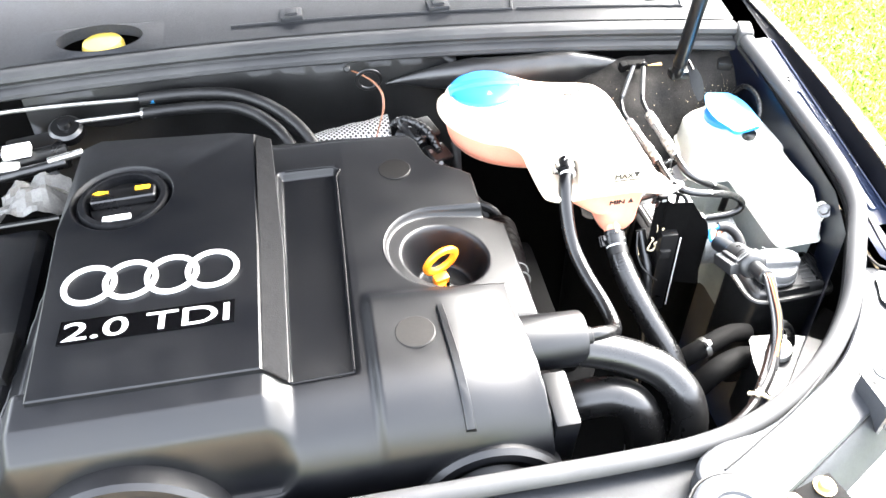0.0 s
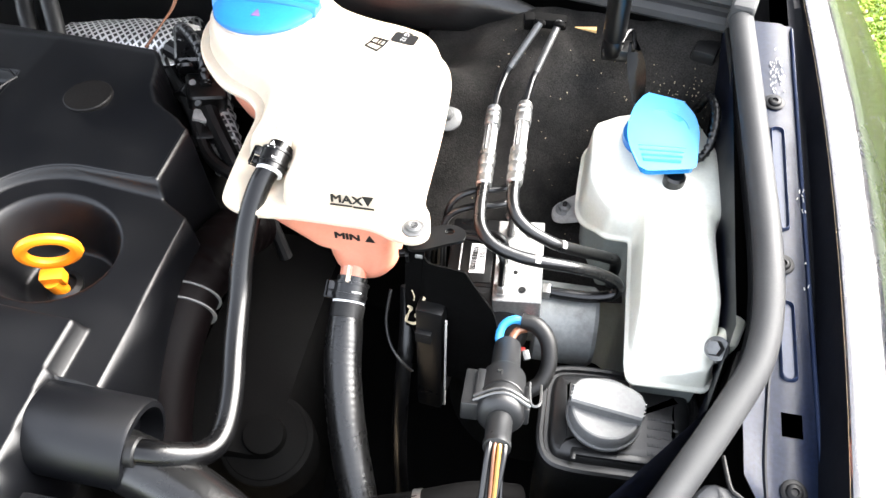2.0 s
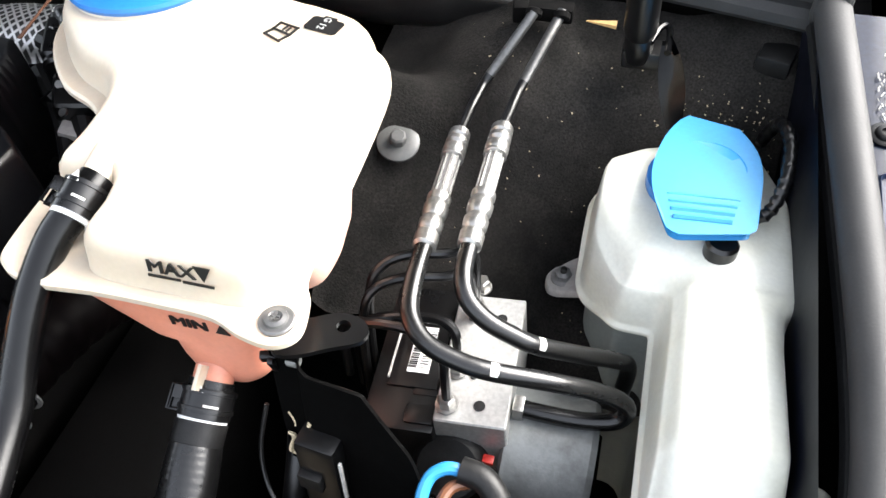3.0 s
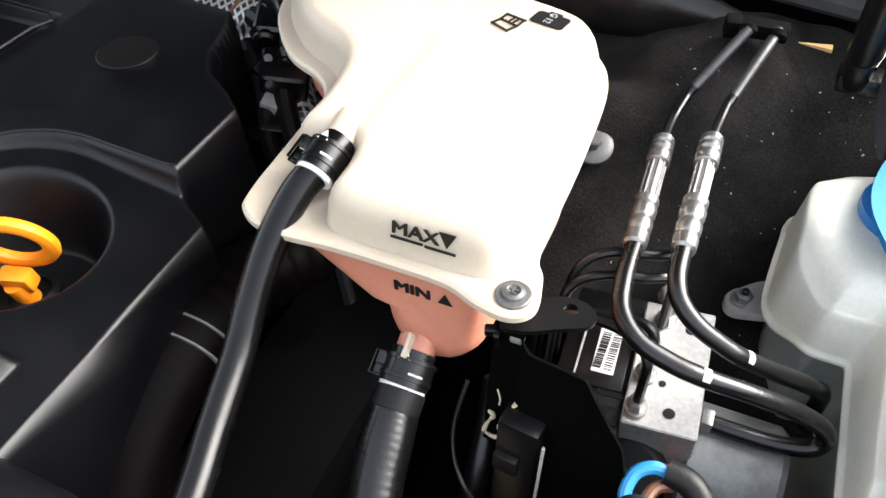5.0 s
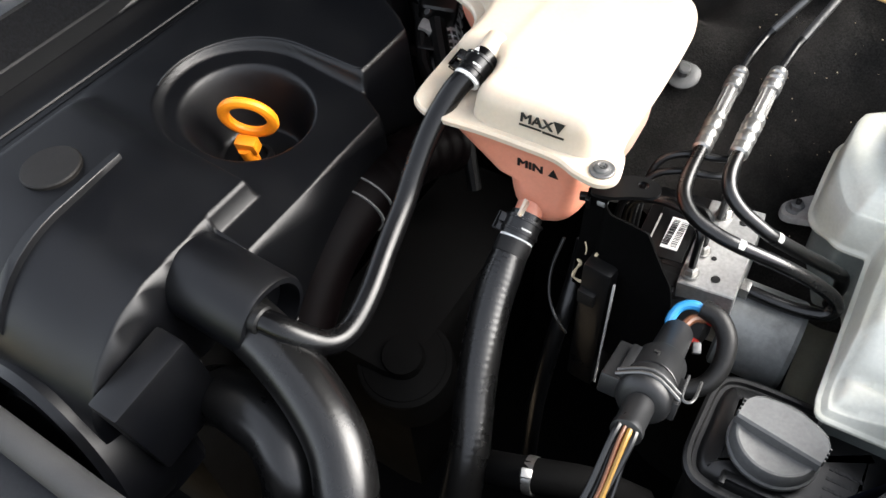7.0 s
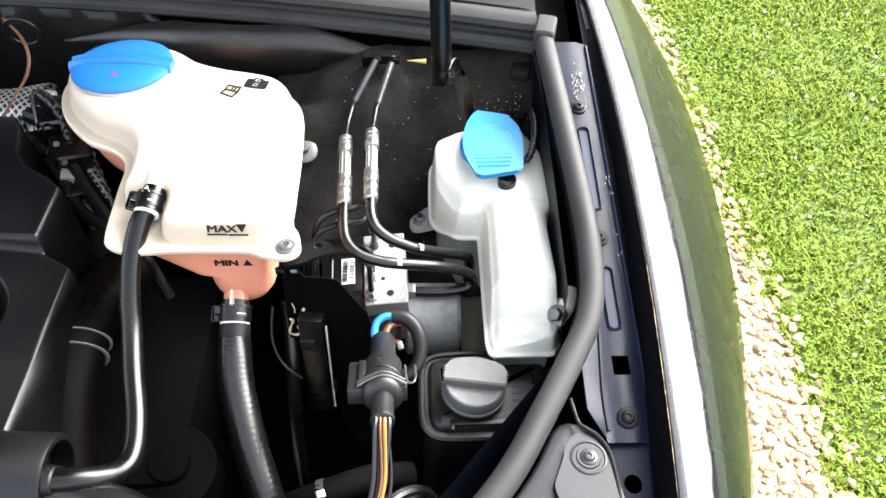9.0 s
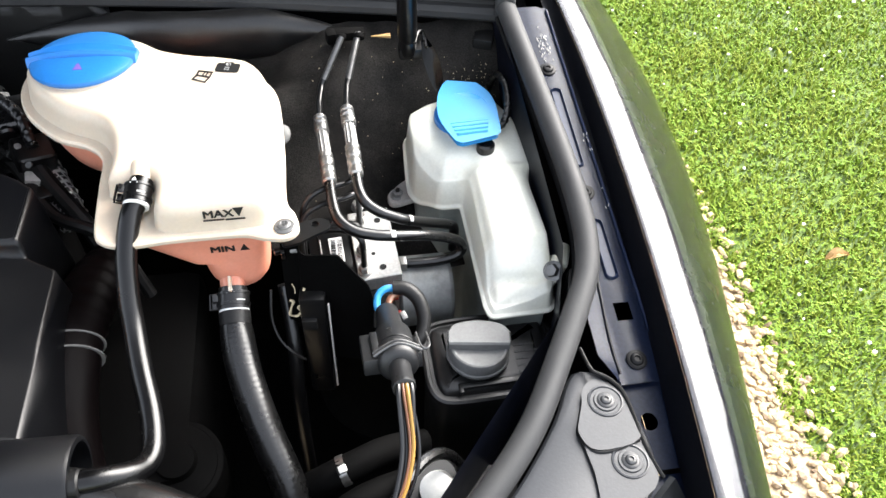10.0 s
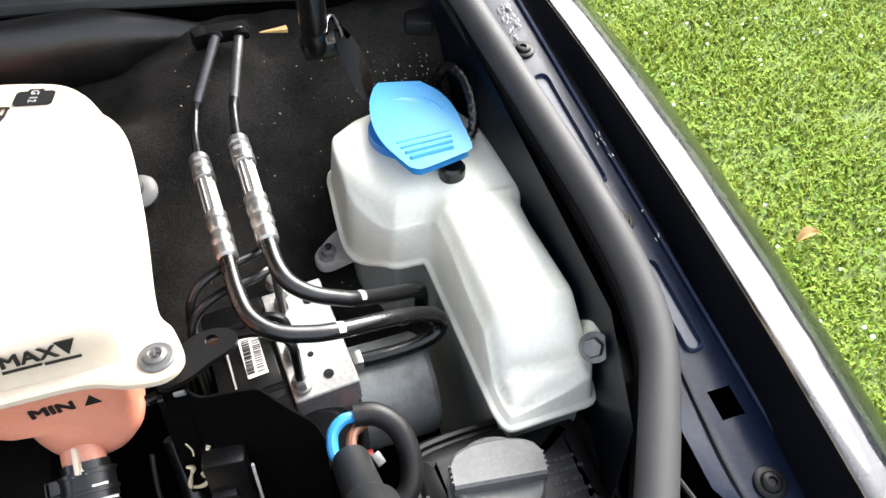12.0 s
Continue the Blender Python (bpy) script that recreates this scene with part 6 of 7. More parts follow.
    part("red_latch", bm, RED, t, "small red latch")


def brake_pipe(name, label, pts, r, mat=None):
    h = thing(name, pts[0], label, "pipe")
    bm = bmesh.new()
    add_tube(bm, pts, r, 10, 6)
    part("tube", bm, mat or BLACK_SMOOTH, h)
    return h


def build_lines():
    specs = [
        ((0.511, 0.966, 0.742), (0.4875, 0.936, 0.7085), (0.484, 0.914, 0.704), (0.4835, 0.891, 0.7045), (0.488, 0.798, 0.706),
         [(0.488, 0.798, 0.706), (0.4890, 0.776, 0.7045), (0.4925, 0.759, 0.7020), (0.5030, 0.748, 0.6985), (0.519, 0.7445, 0.6945), (0.535, 0.7450, 0.6905), (0.562, 0.7535, 0.6785), (0.582, 0.7625, 0.6645), (0.5965, 0.7685, 0.6510), (0.6010, 0.7685, 0.6420), (0.5960, 0.7660, 0.6350), (0.580, 0.7640, 0.6320), (0.562, 0.763, 0.6325), (0.548, 0.763, 0.633)], 0.535),
        ((0.5275, 0.971, 0.742), (0.5115, 0.922, 0.7165), (0.510, 0.905, 0.7145), (0.509, 0.889, 0.7145), (0.511, 0.799, 0.711),
         [(0.511, 0.799, 0.711), (0.5120, 0.784, 0.7085), (0.5165, 0.7735, 0.7040), (0.5265, 0.7685, 0.6970), (0.540, 0.7685, 0.6885), (0.552, 0.7710, 0.6805), (0.572, 0.783, 0.663), (0.592, 0.797, 0.6440), (0.600, 0.804, 0.630), (0.600, 0.806, 0.60)], 0.551),
    ]
    for top, kink, neck, f0, f1, hose, mark_x in specs:
        t = thing("hydraulic_line", f1, "steel pipe with silver crimped ferrule leading into a black hose", "hydraulic line", "hydraulic lines")
        bm = bmesh.new()
        k = Vector(kink)
        a, b = (Vector(top) - k).normalized(), (Vector(neck) - k).normalized()
        add_tube(bm, [top, Vector(top) * 0.5 + k * 0.5, k + a * 0.006], 0.0032, 12, 2)
        part("bare_pipe", bm, PIPE_STEEL, t, "dull bare steel pipe")
        bm = bmesh.new()
        add_tube(bm, [k + a * 0.007, k + (a + b) * 0.001, k + b * 0.008, neck, f0], 0.0031, 12, 4)
        part("coated_pipe", bm, BLACK_SMOOTH, t)
        ax = Vector(f1) - Vector(f0)
        L = ax.length
        # two crimped ferrules with a braided length between
        prof = lambda h0, s: [(0.0045, h0), (0.0062, h0 + s * 0.001), (0.0064, h0 + s * 0.007), (0.0048, h0 + s * 0.0085), (0.0064, h0 + s * 0.0105), (0.0066, h0 + s * 0.0145), (0.0050, h0 + s * 0.017), (0.0066, h0 + s * 0.019), (0.0068, h0 + s * 0.0235), (0.0056, h0 + s * 0.026), (0.0066, h0 + s * 0.0275), (0.0066, h0 + s * 0.0295), (0.0052, h0 + s * 0.0305)]
        for h0, s, n in ((0.0, 1, 0.8), (L, -1, 1.25)):
            bm = bmesh.new()
            add_lathe(bm, prof(h0, s * n), f0, ax, 20)
            part("ferrule", bm, STEEL, t, "silver crimped ferrule")
        bm = bmesh.new()
        add_lathe(bm, [(0.0046, 0.022), (0.0046, L - 0.034)], f0, ax, 18)
        braid = part("braid", bm, DULL_STEEL, t, "woven steel braid")
        m = basis(ax, (1, 0, 0))
        for q in range(9):
            bm = bmesh.new()
            an = 2 * math.pi * q / 9
            off = m @ Vector((0.0047 * math.cos(an), 0.0047 * math.sin(an), 0))
            u = ax.normalized()
            add_tube(bm, [Vector(f0) + off + u * 0.022, Vector(f0) + off + u * (L - 0.034)], 0.0008, 6, 1)
            part("strand", bm, STEEL, braid)
        bm = bmesh.new()
        add_tube(bm, hose, 0.0047, 14, 8)
        part("hose", bm, RUBBER, t, "glossy black rubber hose")
        i = min(range(len(hose)), key=lambda k_: abs(hose[k_][0] - mark_x) + (k_ > 8))
        d = (Vector(hose[i + 1]) - Vector(hose[i - 1])).normalized()
        bm = bmesh.new()
        fr = basis(d, (0, -0.3, 1))
        add_rings(bm, [[Vector(hose[i]) + fr @ Vector((0.00495 * math.cos(q), 0.00495 * math.sin(q), h * (1 - 0.3 * q * q))) for q in (-0.75, -0.4, 0, 0.4, 0.75)] for h in (-0.0022, 0.0022)], close=False)
        bmesh.ops.solidify(bm, geom=bm.faces[:], thickness=0.0003)
        part("paint_mark", bm, WHITE_INK, t, "white paint mark")
    # clip holding the pipe ends at the bulkhead
    c = thing("pipe_clip", (0.52, 0.972, 0.742), "black plastic clip holding two pipes at the bulkhead", "clip")
    bm = bmesh.new()
    add_box(bm, (0.519, 0.978, 0.737), (0.030, 0.012, 0.010), None, 0.003)
    add_box(bm, (0.501, 0.977, 0.736), (0.010, 0.010, 0.013), Euler((0.2, 0, 0.2)).to_matrix(), 0.002)
    part("block", bm, DEEP, c)
    for x in (0.5105, 0.5275):
        bm = bmesh.new()
        add_lathe(bm, [(0.0040, 0), (0.0052, 0.001), (0.0052, 0.004), (0.004, 0.005)], (x, 0.970, 0.742), (0, -0.75, -0.6), 16)
        part("collar", bm, DEEP, c)
    # small rigid pipes running left from the valve block
    for z, y, x in ((0.700, 0.800, 0.462), (0.690, 0.793, 0.460)):
        brake_pipe("brake_pipe", "thin black brake pipe bending down beside the tank", [(0.5115, y + 0.013, 0.645), (0.5115, y + 0.012, z - 0.012), (0.508, y + 0.008, z - 0.002), (0.498, y + 0.002, z), (0.480, y - 0.004, z + 0.001), (x + 0.006, y - 0.010, z - 0.004), (x, y - 0.016, z - 0.018), (x - 0.002, y - 0.02, z - 0.06), (x - 0.002, y - 0.02, z - 0.14)], 0.0026)
    brake_pipe("brake_pipe", "thin black brake pipe looping up from a valve block nut", [(0.511, 0.7505, 0.648), (0.511, 0.7495, 0.672), (0.510, 0.7515, 0.681), (0.504, 0.756, 0.686), (0.490, 0.761, 0.687), (0.470, 0.764, 0.682), (0.452, 0.768, 0.668), (0.448, 0.77, 0.62)], 0.0027)
    brake_pipe("brake_pipe", "thin black brake pipe looping up from a valve block nut", [(0.511, 0.7725, 0.648), (0.511, 0.773, 0.668), (0.507, 0.776, 0.675), (0.496, 0.778, 0.676), (0.470, 0.775, 0.672), (0.455, 0.776, 0.655), (0.452, 0.778, 0.60)], 0.0027)


# ---- stamped bracket and dark boxes under the tank ----
def build_bracket():
    t = thing("stamped_bracket", (0.47, 0.73, 0.62), "black stamped steel bracket between tank and brake unit", "bracket")
    tab = plan([(0.4500, 0.7075), (0.4607, 0.7080), (0.4727, 0.7143), (0.4830, 0.7195), (0.4858, 0.7234), (0.4857, 0.7275), (0.4817, 0.7315), (0.4748, 0.7329), (0.4674, 0.7312), (0.4606, 0.7275), (0.4500, 0.7230)], 4)
    hole = [Vector((0.4749 + 0.0031 * math.cos(q), 0.7264 + 0.0031 * math.sin(q), 0)) for q in (2 * math.pi * k / 20 for k in range(20))]
    bm = bmesh.new()
    loops = []
    for z in (0.7285, 0.7310):
        loops.append([[bm.verts.new((p.x, p.y, z)) for p in ring] for ring in (tab, hole)])
    for k in range(2):
        for ring in loops[k]:
            for i in range(len(ring)):
                bm.edges.new((ring[i], ring[(i + 1) % len(ring)]))
        bmesh.ops.triangle_fill(bm, edges=[e for e in bm.edges if all(abs(v.co.z - (0.7285, 0.7310)[k]) < 1e-5 for v in e.verts)], use_beauty=True)
    for low, high in zip(*loops):
        for i in range(len(low)):
            bm.faces.new((low[i], low[(i + 1) % len(low)], high[(i + 1) % len(low)], high[i]))
    part("tab", bm, BLACK_SMOOTH, t, "flat black tab with a round hole")
    # hanging web with a notch beside the tab
    edge = spline([(0.4480, 0.7092, 0.731), (0.4560, 0.7088, 0.730), (0.4606, 0.7082, 0.728), (0.4606, 0.7065, 0.725), (0.4636, 0.7046, 0.722), (0.4669, 0.7038, 0.721), (0.4762, 0.7028, 0.721), (0.4841, 0.7017, 0.721), (0.4892, 0.7016, 0.720), (0.4916, 0.7009, 0.717), (0.4963, 0.6993, 0.710), (0.5035, 0.6968, 0.700), (0.5108, 0.6942, 0.690), (0.5150, 0.6925, 0.672)], 4)
    bm = bmesh.new()
    add_rings(bm, [[p + Vector((0.0004, 0.0016, -0.0004)), p, p + Vector((-0.001, -0.001, -0.018)), p + Vector((-0.002, -0.004, -0.055)), Vector((p.x - 0.002, p.y - 0.010, min(p.z - 0.06, 0.60)))] for p in edge], close=False)
    bmesh.ops.solidify(bm, geom=bm.faces[:], thickness=0.0020)
    part("web", bm, DEEP, t)
    bm = bmesh.new()
    add_box(bm, (0.4475, 0.7105, 0.722), (0.010, 0.004, 0.006), Euler((0.3, 0, 0.3)).to_matrix(), 0.001)
    add_box(bm, (0.4490, 0.7075, 0.7205), (0.0025, 0.003, 0.011), Euler((0.3, 0, 0.1)).to_matrix(), 0.0006)
    part("boss", bm, BLACK_SMOOTH, t, "black moulded foot")
    bm = bmesh.new()
    add_cyl(bm, (0.4545, 0.7105, 0.722), (0.4600, 0.7100, 0.7225), 0.0028, 12, 0.0005)
    part("pin", bm, SPECK_GREY, t, "grey locating pin")
    # relay box standing below
    r = thing("relay_box", (0.472, 0.70, 0.50), "glossy black relay box standing below the tank", "box")
    bm = bmesh.new()
    add_box(bm, (0.4675, 0.706, 0.620), (0.0210, 0.036, 0.124), Euler((-0.05, 0, -0.10)).to_matrix(), 0.004)
    part("case", bm, BLACK_SMOOTH, r)
    bm = bmesh.new()
    add_box(bm, (0.4625, 0.690, 0.655), (0.012, 0.006, 0.012), Euler((0, 0, -0.10)).to_matrix(), 0.001)
    part("lid_step", bm, BLACK_DULL, r)
    bm = bmesh.new()
    add_box(bm, (0.4785, 0.6880, 0.622), (0.0014, 0.0018, 0.110), Euler((-0.05, 0, -0.10)).to_matrix(), 0.0005)
    part("edge_strip", bm, PALE, r, "pale edge strip")
    # taped cable
    c = thing("taped_cable", (0.445, 0.70, 0.62), "black cable with torn cream tape below the tank", "cable")
    bm = bmesh.new()
    pts = [(0.444, 0.725, 0.665), (0.446, 0.71, 0.645), (0.447, 0.695, 0.628), (0.446, 0.68, 0.60), (0.445, 0.66, 0.54), (0.445, 0.65, 0.45)]
    add_tube(bm, pts, 0.0062, 12, 6)
    part("sleeve", bm, BLACK_SMOOTH, c)
    for pts in ([(0.4478, 0.7285, 0.662), (0.4475, 0.726, 0.655)], [(0.4462, 0.7262, 0.650), (0.4455, 0.7235, 0.644), (0.4440, 0.7225, 0.642)], [(0.4440, 0.7225, 0.642), (0.4424, 0.7166, 0.634), (0.4473, 0.7143, 0.632), (0.4500, 0.7185, 0.634)], [(0.4535, 0.7275, 0.643), (0.4527, 0.7240, 0.640), (0.4500, 0.7200, 0.636), (0.4480, 0.7180, 0.635)], [(0.4440, 0.7125, 0.628), (0.4475, 0.7110, 0.627)]):
        bm = bmesh.new()
        add_tube(bm, pts, lambda q: 0.0010 + 0.0006 * abs(math.sin(q * 9)), 6, 3)
        part("tape_scrap", bm, TAPE, c, "torn cream tape")
    brake_pipe("thin_cable", "thin black cable hanging below the tank", [(0.434, 0.712, 0.675), (0.432, 0.700, 0.655), (0.436, 0.690, 0.640), (0.445, 0.682, 0.63), (0.455, 0.68, 0.62)], 0.0012)


# ---- wiring ----
def build_loom():
    t = thing("loom_connector", (0.525, 0.63, 0.69), "large black loom connector with blue and orange cables", "connector")
    a, b = Vector((0.5238, 0.6835, 0.6675)), Vector((0.5265, 0.606, 0.6995))
    d = (b - a).normalized()
    bm = bmesh.new()
    add_lathe(bm, [(0.0082, 0), (0.0094, 0.001), (0.0100, 0.030), (0.0122, 0.034), (0.0142, 0.037), (0.0146, 0.060), (0.0150, 0.062), (0.0150, 0.0735), (0.0132, 0.0765), (0.0100, 0.078)], a, d, 28)
    part("housing", bm, CONNECTOR, t)
    bm = bmesh.new()
    side = d.cross(Vector((0, 0, 1))).normalized()
    up = side.cross(d)
    q = a + d * 0.0685
    for h in (0.0, 0.0040):
        add_tube(bm, [q + side * 0.0175 + up * 0.0080 + d * h, q + up * 0.0158 + d * (h - 0.001), q - side * 0.0175 + up * 0.0080 + d * h], 0.0010, 6, 4)
    part("spring_wire", bm, PIPE_STEEL, t, "steel spring clip wire")
    bm = bmesh.new()
    add_tube(bm, [q - side * 0.0165 + up * 0.008 - d * 0.020, q - side * 0.0175 + up * 0.009 + d * 0.001, q - side * 0.021 + up * 0.009 + d * 0.004, q - side * 0.0235 + up * 0.010, q - side * 0.0235 + up * 0.010 - d * 0.016], 0.0009, 6, 4)
    part("spring_loop", bm, PIPE_STEEL, t)
    bm = bmesh.new()
    add_tube(bm, [q + side * 0.0147 * math.cos(g) + up * 0.0147 * math.sin(g) - d * (0.006 + 0.004 * math.sin(g)) for g in np.linspace(0.1, 3.04, 14)], 0.0007, 6, 1)
    part("wire_bow", bm, BLACK_SMOOTH, t)
    bm = bmesh.new()
    add_box(bm, a + d * 0.048 + up * 0.0143 + side * 0.003, (0.0035, 0.0012, 0.0008), None)
    add_box(bm, a + d * 0.0505 + up * 0.0143 + side * 0.0018, (0.0010, 0.005, 0.0008), None)
    part("moulded_number", bm, HOLE, t)
    turned = Matrix((side, -d, up)).transposed()
    bm = bmesh.new()
    add_box(bm, a + d * 0.054 + side * 0.0190 - up * 0.002, (0.0120, 0.036, 0.013), turned, 0.0015)
    add_box(bm, a + d * 0.054 + side * 0.0145 - up * 0.001, (0.006, 0.030, 0.018), turned, 0.0015)
    part("latch", bm, CONNECTOR, t, "square latch block on the connector")
    bm = bmesh.new()
    add_box(bm, a + d * 0.060 - side * 0.0150 - up * 0.001, (0.005, 0.024, 0.012), turned, 0.0012)
    part("latch", bm, CONNECTOR, t)
    bm = bmesh.new()
    c0 = a + d * 0.0775
    add_lathe(bm, [(0.0074, 0), (0.0080, 0.002), (0.0078, 0.018), (0.0084, 0.019), (0.0084, 0.023), (0.0066, 0.0240)], c0, d + Vector((0, 0, -0.12)), 22)
    part("boot", bm, CONNECTOR, t, "soft black cable boot")
    # cables out of the boot
    e = c0 + d * 0.02
    paths = [(WIRE_YELLOW, "yellow", (0.002, 0.003), 0.0015), (BLACK_SMOOTH, "black", (-0.003, 0.001), 0.0017), (RED, "red", (0.0, -0.002), 0.0010), (BLACK_SMOOTH, "black", (0.004, -0.002), 0.0014), (COPPER, "brown", (-0.001, 0.004), 0.0010), (BLACK_SMOOTH, "black", (-0.002, -0.003), 0.0017), (BLACK_SMOOTH, "black", (0.005, 0.002), 0.0018), (BLACK_SMOOTH, "black", (-0.0045, 0.003), 0.0018)]
    loom = thing("wiring_loom", e, "bare coloured cables bending down to a taped black loom", "wiring")
    rnd = random.Random(5)
    for mat, nm, (ox, oz), r in paths:
        w = rnd.uniform(-0.003, 0.003)
        bm = bmesh.new()
        add_tube(bm, [e + Vector((ox * 0.7, 0.004, oz * 0.7)), e + Vector((ox, -0.010, oz - 0.002)), (0.5265 + ox + w, 0.557, 0.683 + oz), (0.521 + ox * 0.9 + w, 0.537, 0.672 + oz), (0.512 + ox * 0.8, 0.519, 0.664 + oz), (0.500 + ox, 0.502, 0.659 + oz)], r, 8, 6)
        part("cable", bm, mat, loom, nm + " cable")
    bm = bmesh.new()
    add_tube(bm, [(0.512, 0.520, 0.664), (0.500, 0.502, 0.6595), (0.478, 0.480, 0.655), (0.452, 0.462, 0.650), (0.42, 0.45, 0.64), (0.38, 0.44, 0.62)], 0.0048, 10, 6)
    part("sleeve", bm, BLACK_SMOOTH, loom, "taped black loom sleeve")
    bm = bmesh.new()
    add_tube(bm, [(0.468, 0.474, 0.650), (0.482, 0.488, 0.656), (0.500, 0.510, 0.660), (0.518, 0.535, 0.664), (0.536, 0.556, 0.660), (0.553, 0.566, 0.648), (0.566, 0.564, 0.625), (0.57, 0.555, 0.58)], 0.0045, 10, 6)
    part("branch", bm, RUBBER, loom, "black branch cable arching over")
    bm = bmesh.new()
    add_tube(bm, [(0.470, 0.486, 0.653), (0.478, 0.478, 0.660), (0.486, 0.474, 0.656)], 0.0022, 6, 4)
    add_box(bm, (0.476, 0.480, 0.661), (0.009, 0.006, 0.005), Euler((0, 0.3, 0.6)).to_matrix(), 0.001)
    part("cable_tie", bm, TAPE, loom, "cream cable tie")
    # blue and orange pair into a corrugated sleeve
    bm = bmesh.new()
    add_tube(bm, [a - d * 0.001 + Vector((-0.003, 0, 0.002)), (0.5170, 0.687, 0.670), (0.5185, 0.696, 0.674), (0.5255, 0.7010, 0.676), (0.5345, 0.7015, 0.674)], 0.0030, 10, 6)
    part("feed_cable", bm, WIRE_BLUE, t, "sky blue feed cable")
    bm = bmesh.new()
    add_tube(bm, [a + Vector((0.003, 0, 0.001)), (0.5255, 0.687, 0.670), (0.5285, 0.695, 0.671), (0.535, 0.699, 0.670)], 0.0028, 10, 6)
    part("feed_cable", bm, COPPER, t, "orange brown feed cable")
    bm = bmesh.new()
    add_tube(bm, [(0.531, 0.7025, 0.674), (0.542, 0.7005, 0.6735), (0.551, 0.692, 0.668), (0.5535, 0.679, 0.659), (0.549, 0.667, 0.652), (0.538, 0.660, 0.648)], lambda s: 0.0062 - 0.0006 * s, 16, 6)
    part("sleeve_elbow", bm, BLACK_DULL, t, "thick black sleeve elbow")
    bm = bmesh.new()
    add_box(bm, (0.537, 0.681, 0.664), (0.005, 0.007, 0.005), Euler((0.4, 0, 0.4)).to_matrix(), 0.001)
    part("metal_clip", bm, PIPE_STEEL, t)
    bm = bmesh.new()
    add_box(bm, (0.5335, 0.6875, 0.659), (0.006, 0.004, 0.005), None, 0.001)
    part("seal_bit", bm, RED, t)


# ---- bulkhead and felt ----
def build_felt():
    bm = bmesh.new()
    rows = []
    for j in range(40):
        row = []
        for i in range(60):
            x = 0.405 + i * (0.668 - 0.405) / 59
            y = 0.818 + 0.006 * noise.noise((x * 30, 3, 3)) * (1 - j / 39) + j * 0.192 / 39
            z = 0.612 + 0.94 * (y - 0.868) - 0.34 * (min(x, 0.57) - 0.555)
            lim = 0.727 + 0.05 * (y - 0.97)
            z = lim - 0.010 * math.log1p(math.exp((lim - z) / 0.010))
            z += 0.007 * noise.noise((x * 14, y * 14, 1)) + 0.0030 * noise.noise((x * 45, y * 45, 5))
            z += 0.010 * step(0.60, 0.66, x) * step(0.90, 1.0, y) - 0.035 * step(0.500, 0.425, x) * step(0.925, 0.965, y)
            z -= 0.024 * math.exp(-((x - 0.556) / 0.026) ** 2 - ((y - 0.876) / 0.030) ** 2)
            row.append(Vector((x, y, z)))
        rows.append(row)
    add_rings(bm, rows, close=False)
    bmesh.ops.solidify(bm, geom=bm.faces[:], thickness=0.004)
    t = thing("insulation_mat", (0.5, 0.92, 0.6), "dusty black felt mat over the suspension tower", "insulation")
    part("mat", bm, FELT, t, angle=80)
    # soft rolled edge along the bulkhead behind the tank
    r = thing("bulkhead_padding", (0.3, 1.0, 0.70), "soft black moulded padding rolled along the bulkhead", "insulation")
    bm = bmesh.new()
    rings = []
    for k in range(30):
        s = k / 29
        x = 0.175 + 0.335 * s
        y = seal_y(x) - 0.016 + 0.004 * math.sin(s * 9)
        rr = 0.023 * min(1, 0.04 + 2.6 * s, 0.3 + 3.2 * (1 - s))
        zc = 0.708 + 0.012 * s
        rings.append([Vector((x, y + rr * 0.8 * math.cos(a) + 0.003 * noise.noise((x * 30, a, 0)), zc + rr * 1.2 * math.sin(a))) for a in (2 * math.pi * q / 16 for q in range(16))])
    add_rings(bm, rings)
    part("roll", bm, PADDING, r, angle=60)
    bm = bmesh.new()
    rows = []
    for j in range(12):
        row = []
        for i in range(40):
            x = -0.32 + i * 0.60 / 39
            y = seal_y(x) + 0.004 - j * 0.0035
            z = 0.742 - j * 0.018 + 0.006 * noise.noise((x * 12, j * 0.35, 3))
            row.append(Vector((x, y + 0.008 * noise.noise((x * 9, j * 0.3, 8)), z)))
        rows.append(row)
    add_rings(bm, rows, close=False)
    bmesh.ops.solidify(bm, geom=bm.faces[:], thickness=0.004)
    part("sheet", bm, PADDING, r, "creased black padding sheet", 60)
    # debris on the mat
    rnd = random.Random(9)
    bm = bmesh.new()
    for _ in range(240):
        x, y = rnd.gauss(0.640, 0.020), rnd.gauss(0.950, 0.014)
        if rnd.random() < 0.45:
            x, y = rnd.uniform(0.47, 0.66), rnd.uniform(0.85, 0.985)
        if x > 0.664:
            continue
        z = 0.612 + 0.94 * (y - 0.868) - 0.34 * (min(x, 0.57) - 0.555)
        lim = 0.727 + 0.05 * (y - 0.97)
        z = lim - 0.010 * math.log1p(math.exp((lim - z) / 0.010)) + 0.007 * noise.noise((x * 14, y * 14, 1)) + 0.0030 * noise.noise((x * 45, y * 45, 5)) + 0.010 * step(0.60, 0.66, x) * step(0.90, 1.0, y)
        s = 0.0002 + 0.0006 * rnd.random() ** 2
        add_box(bm, (x, y, z + 0.0004), (s, s * rnd.uniform(0.8, 2.4), s * 0.7), Euler((rnd.uniform(0, 3), rnd.uniform(0, 3), rnd.uniform(0, 3))).to_matrix())
    tagged(part("grit", bm, TAPE), "specks of pale grit and dry plant bits on the felt", "debris", kind="stuff")
    bm = bmesh.new()
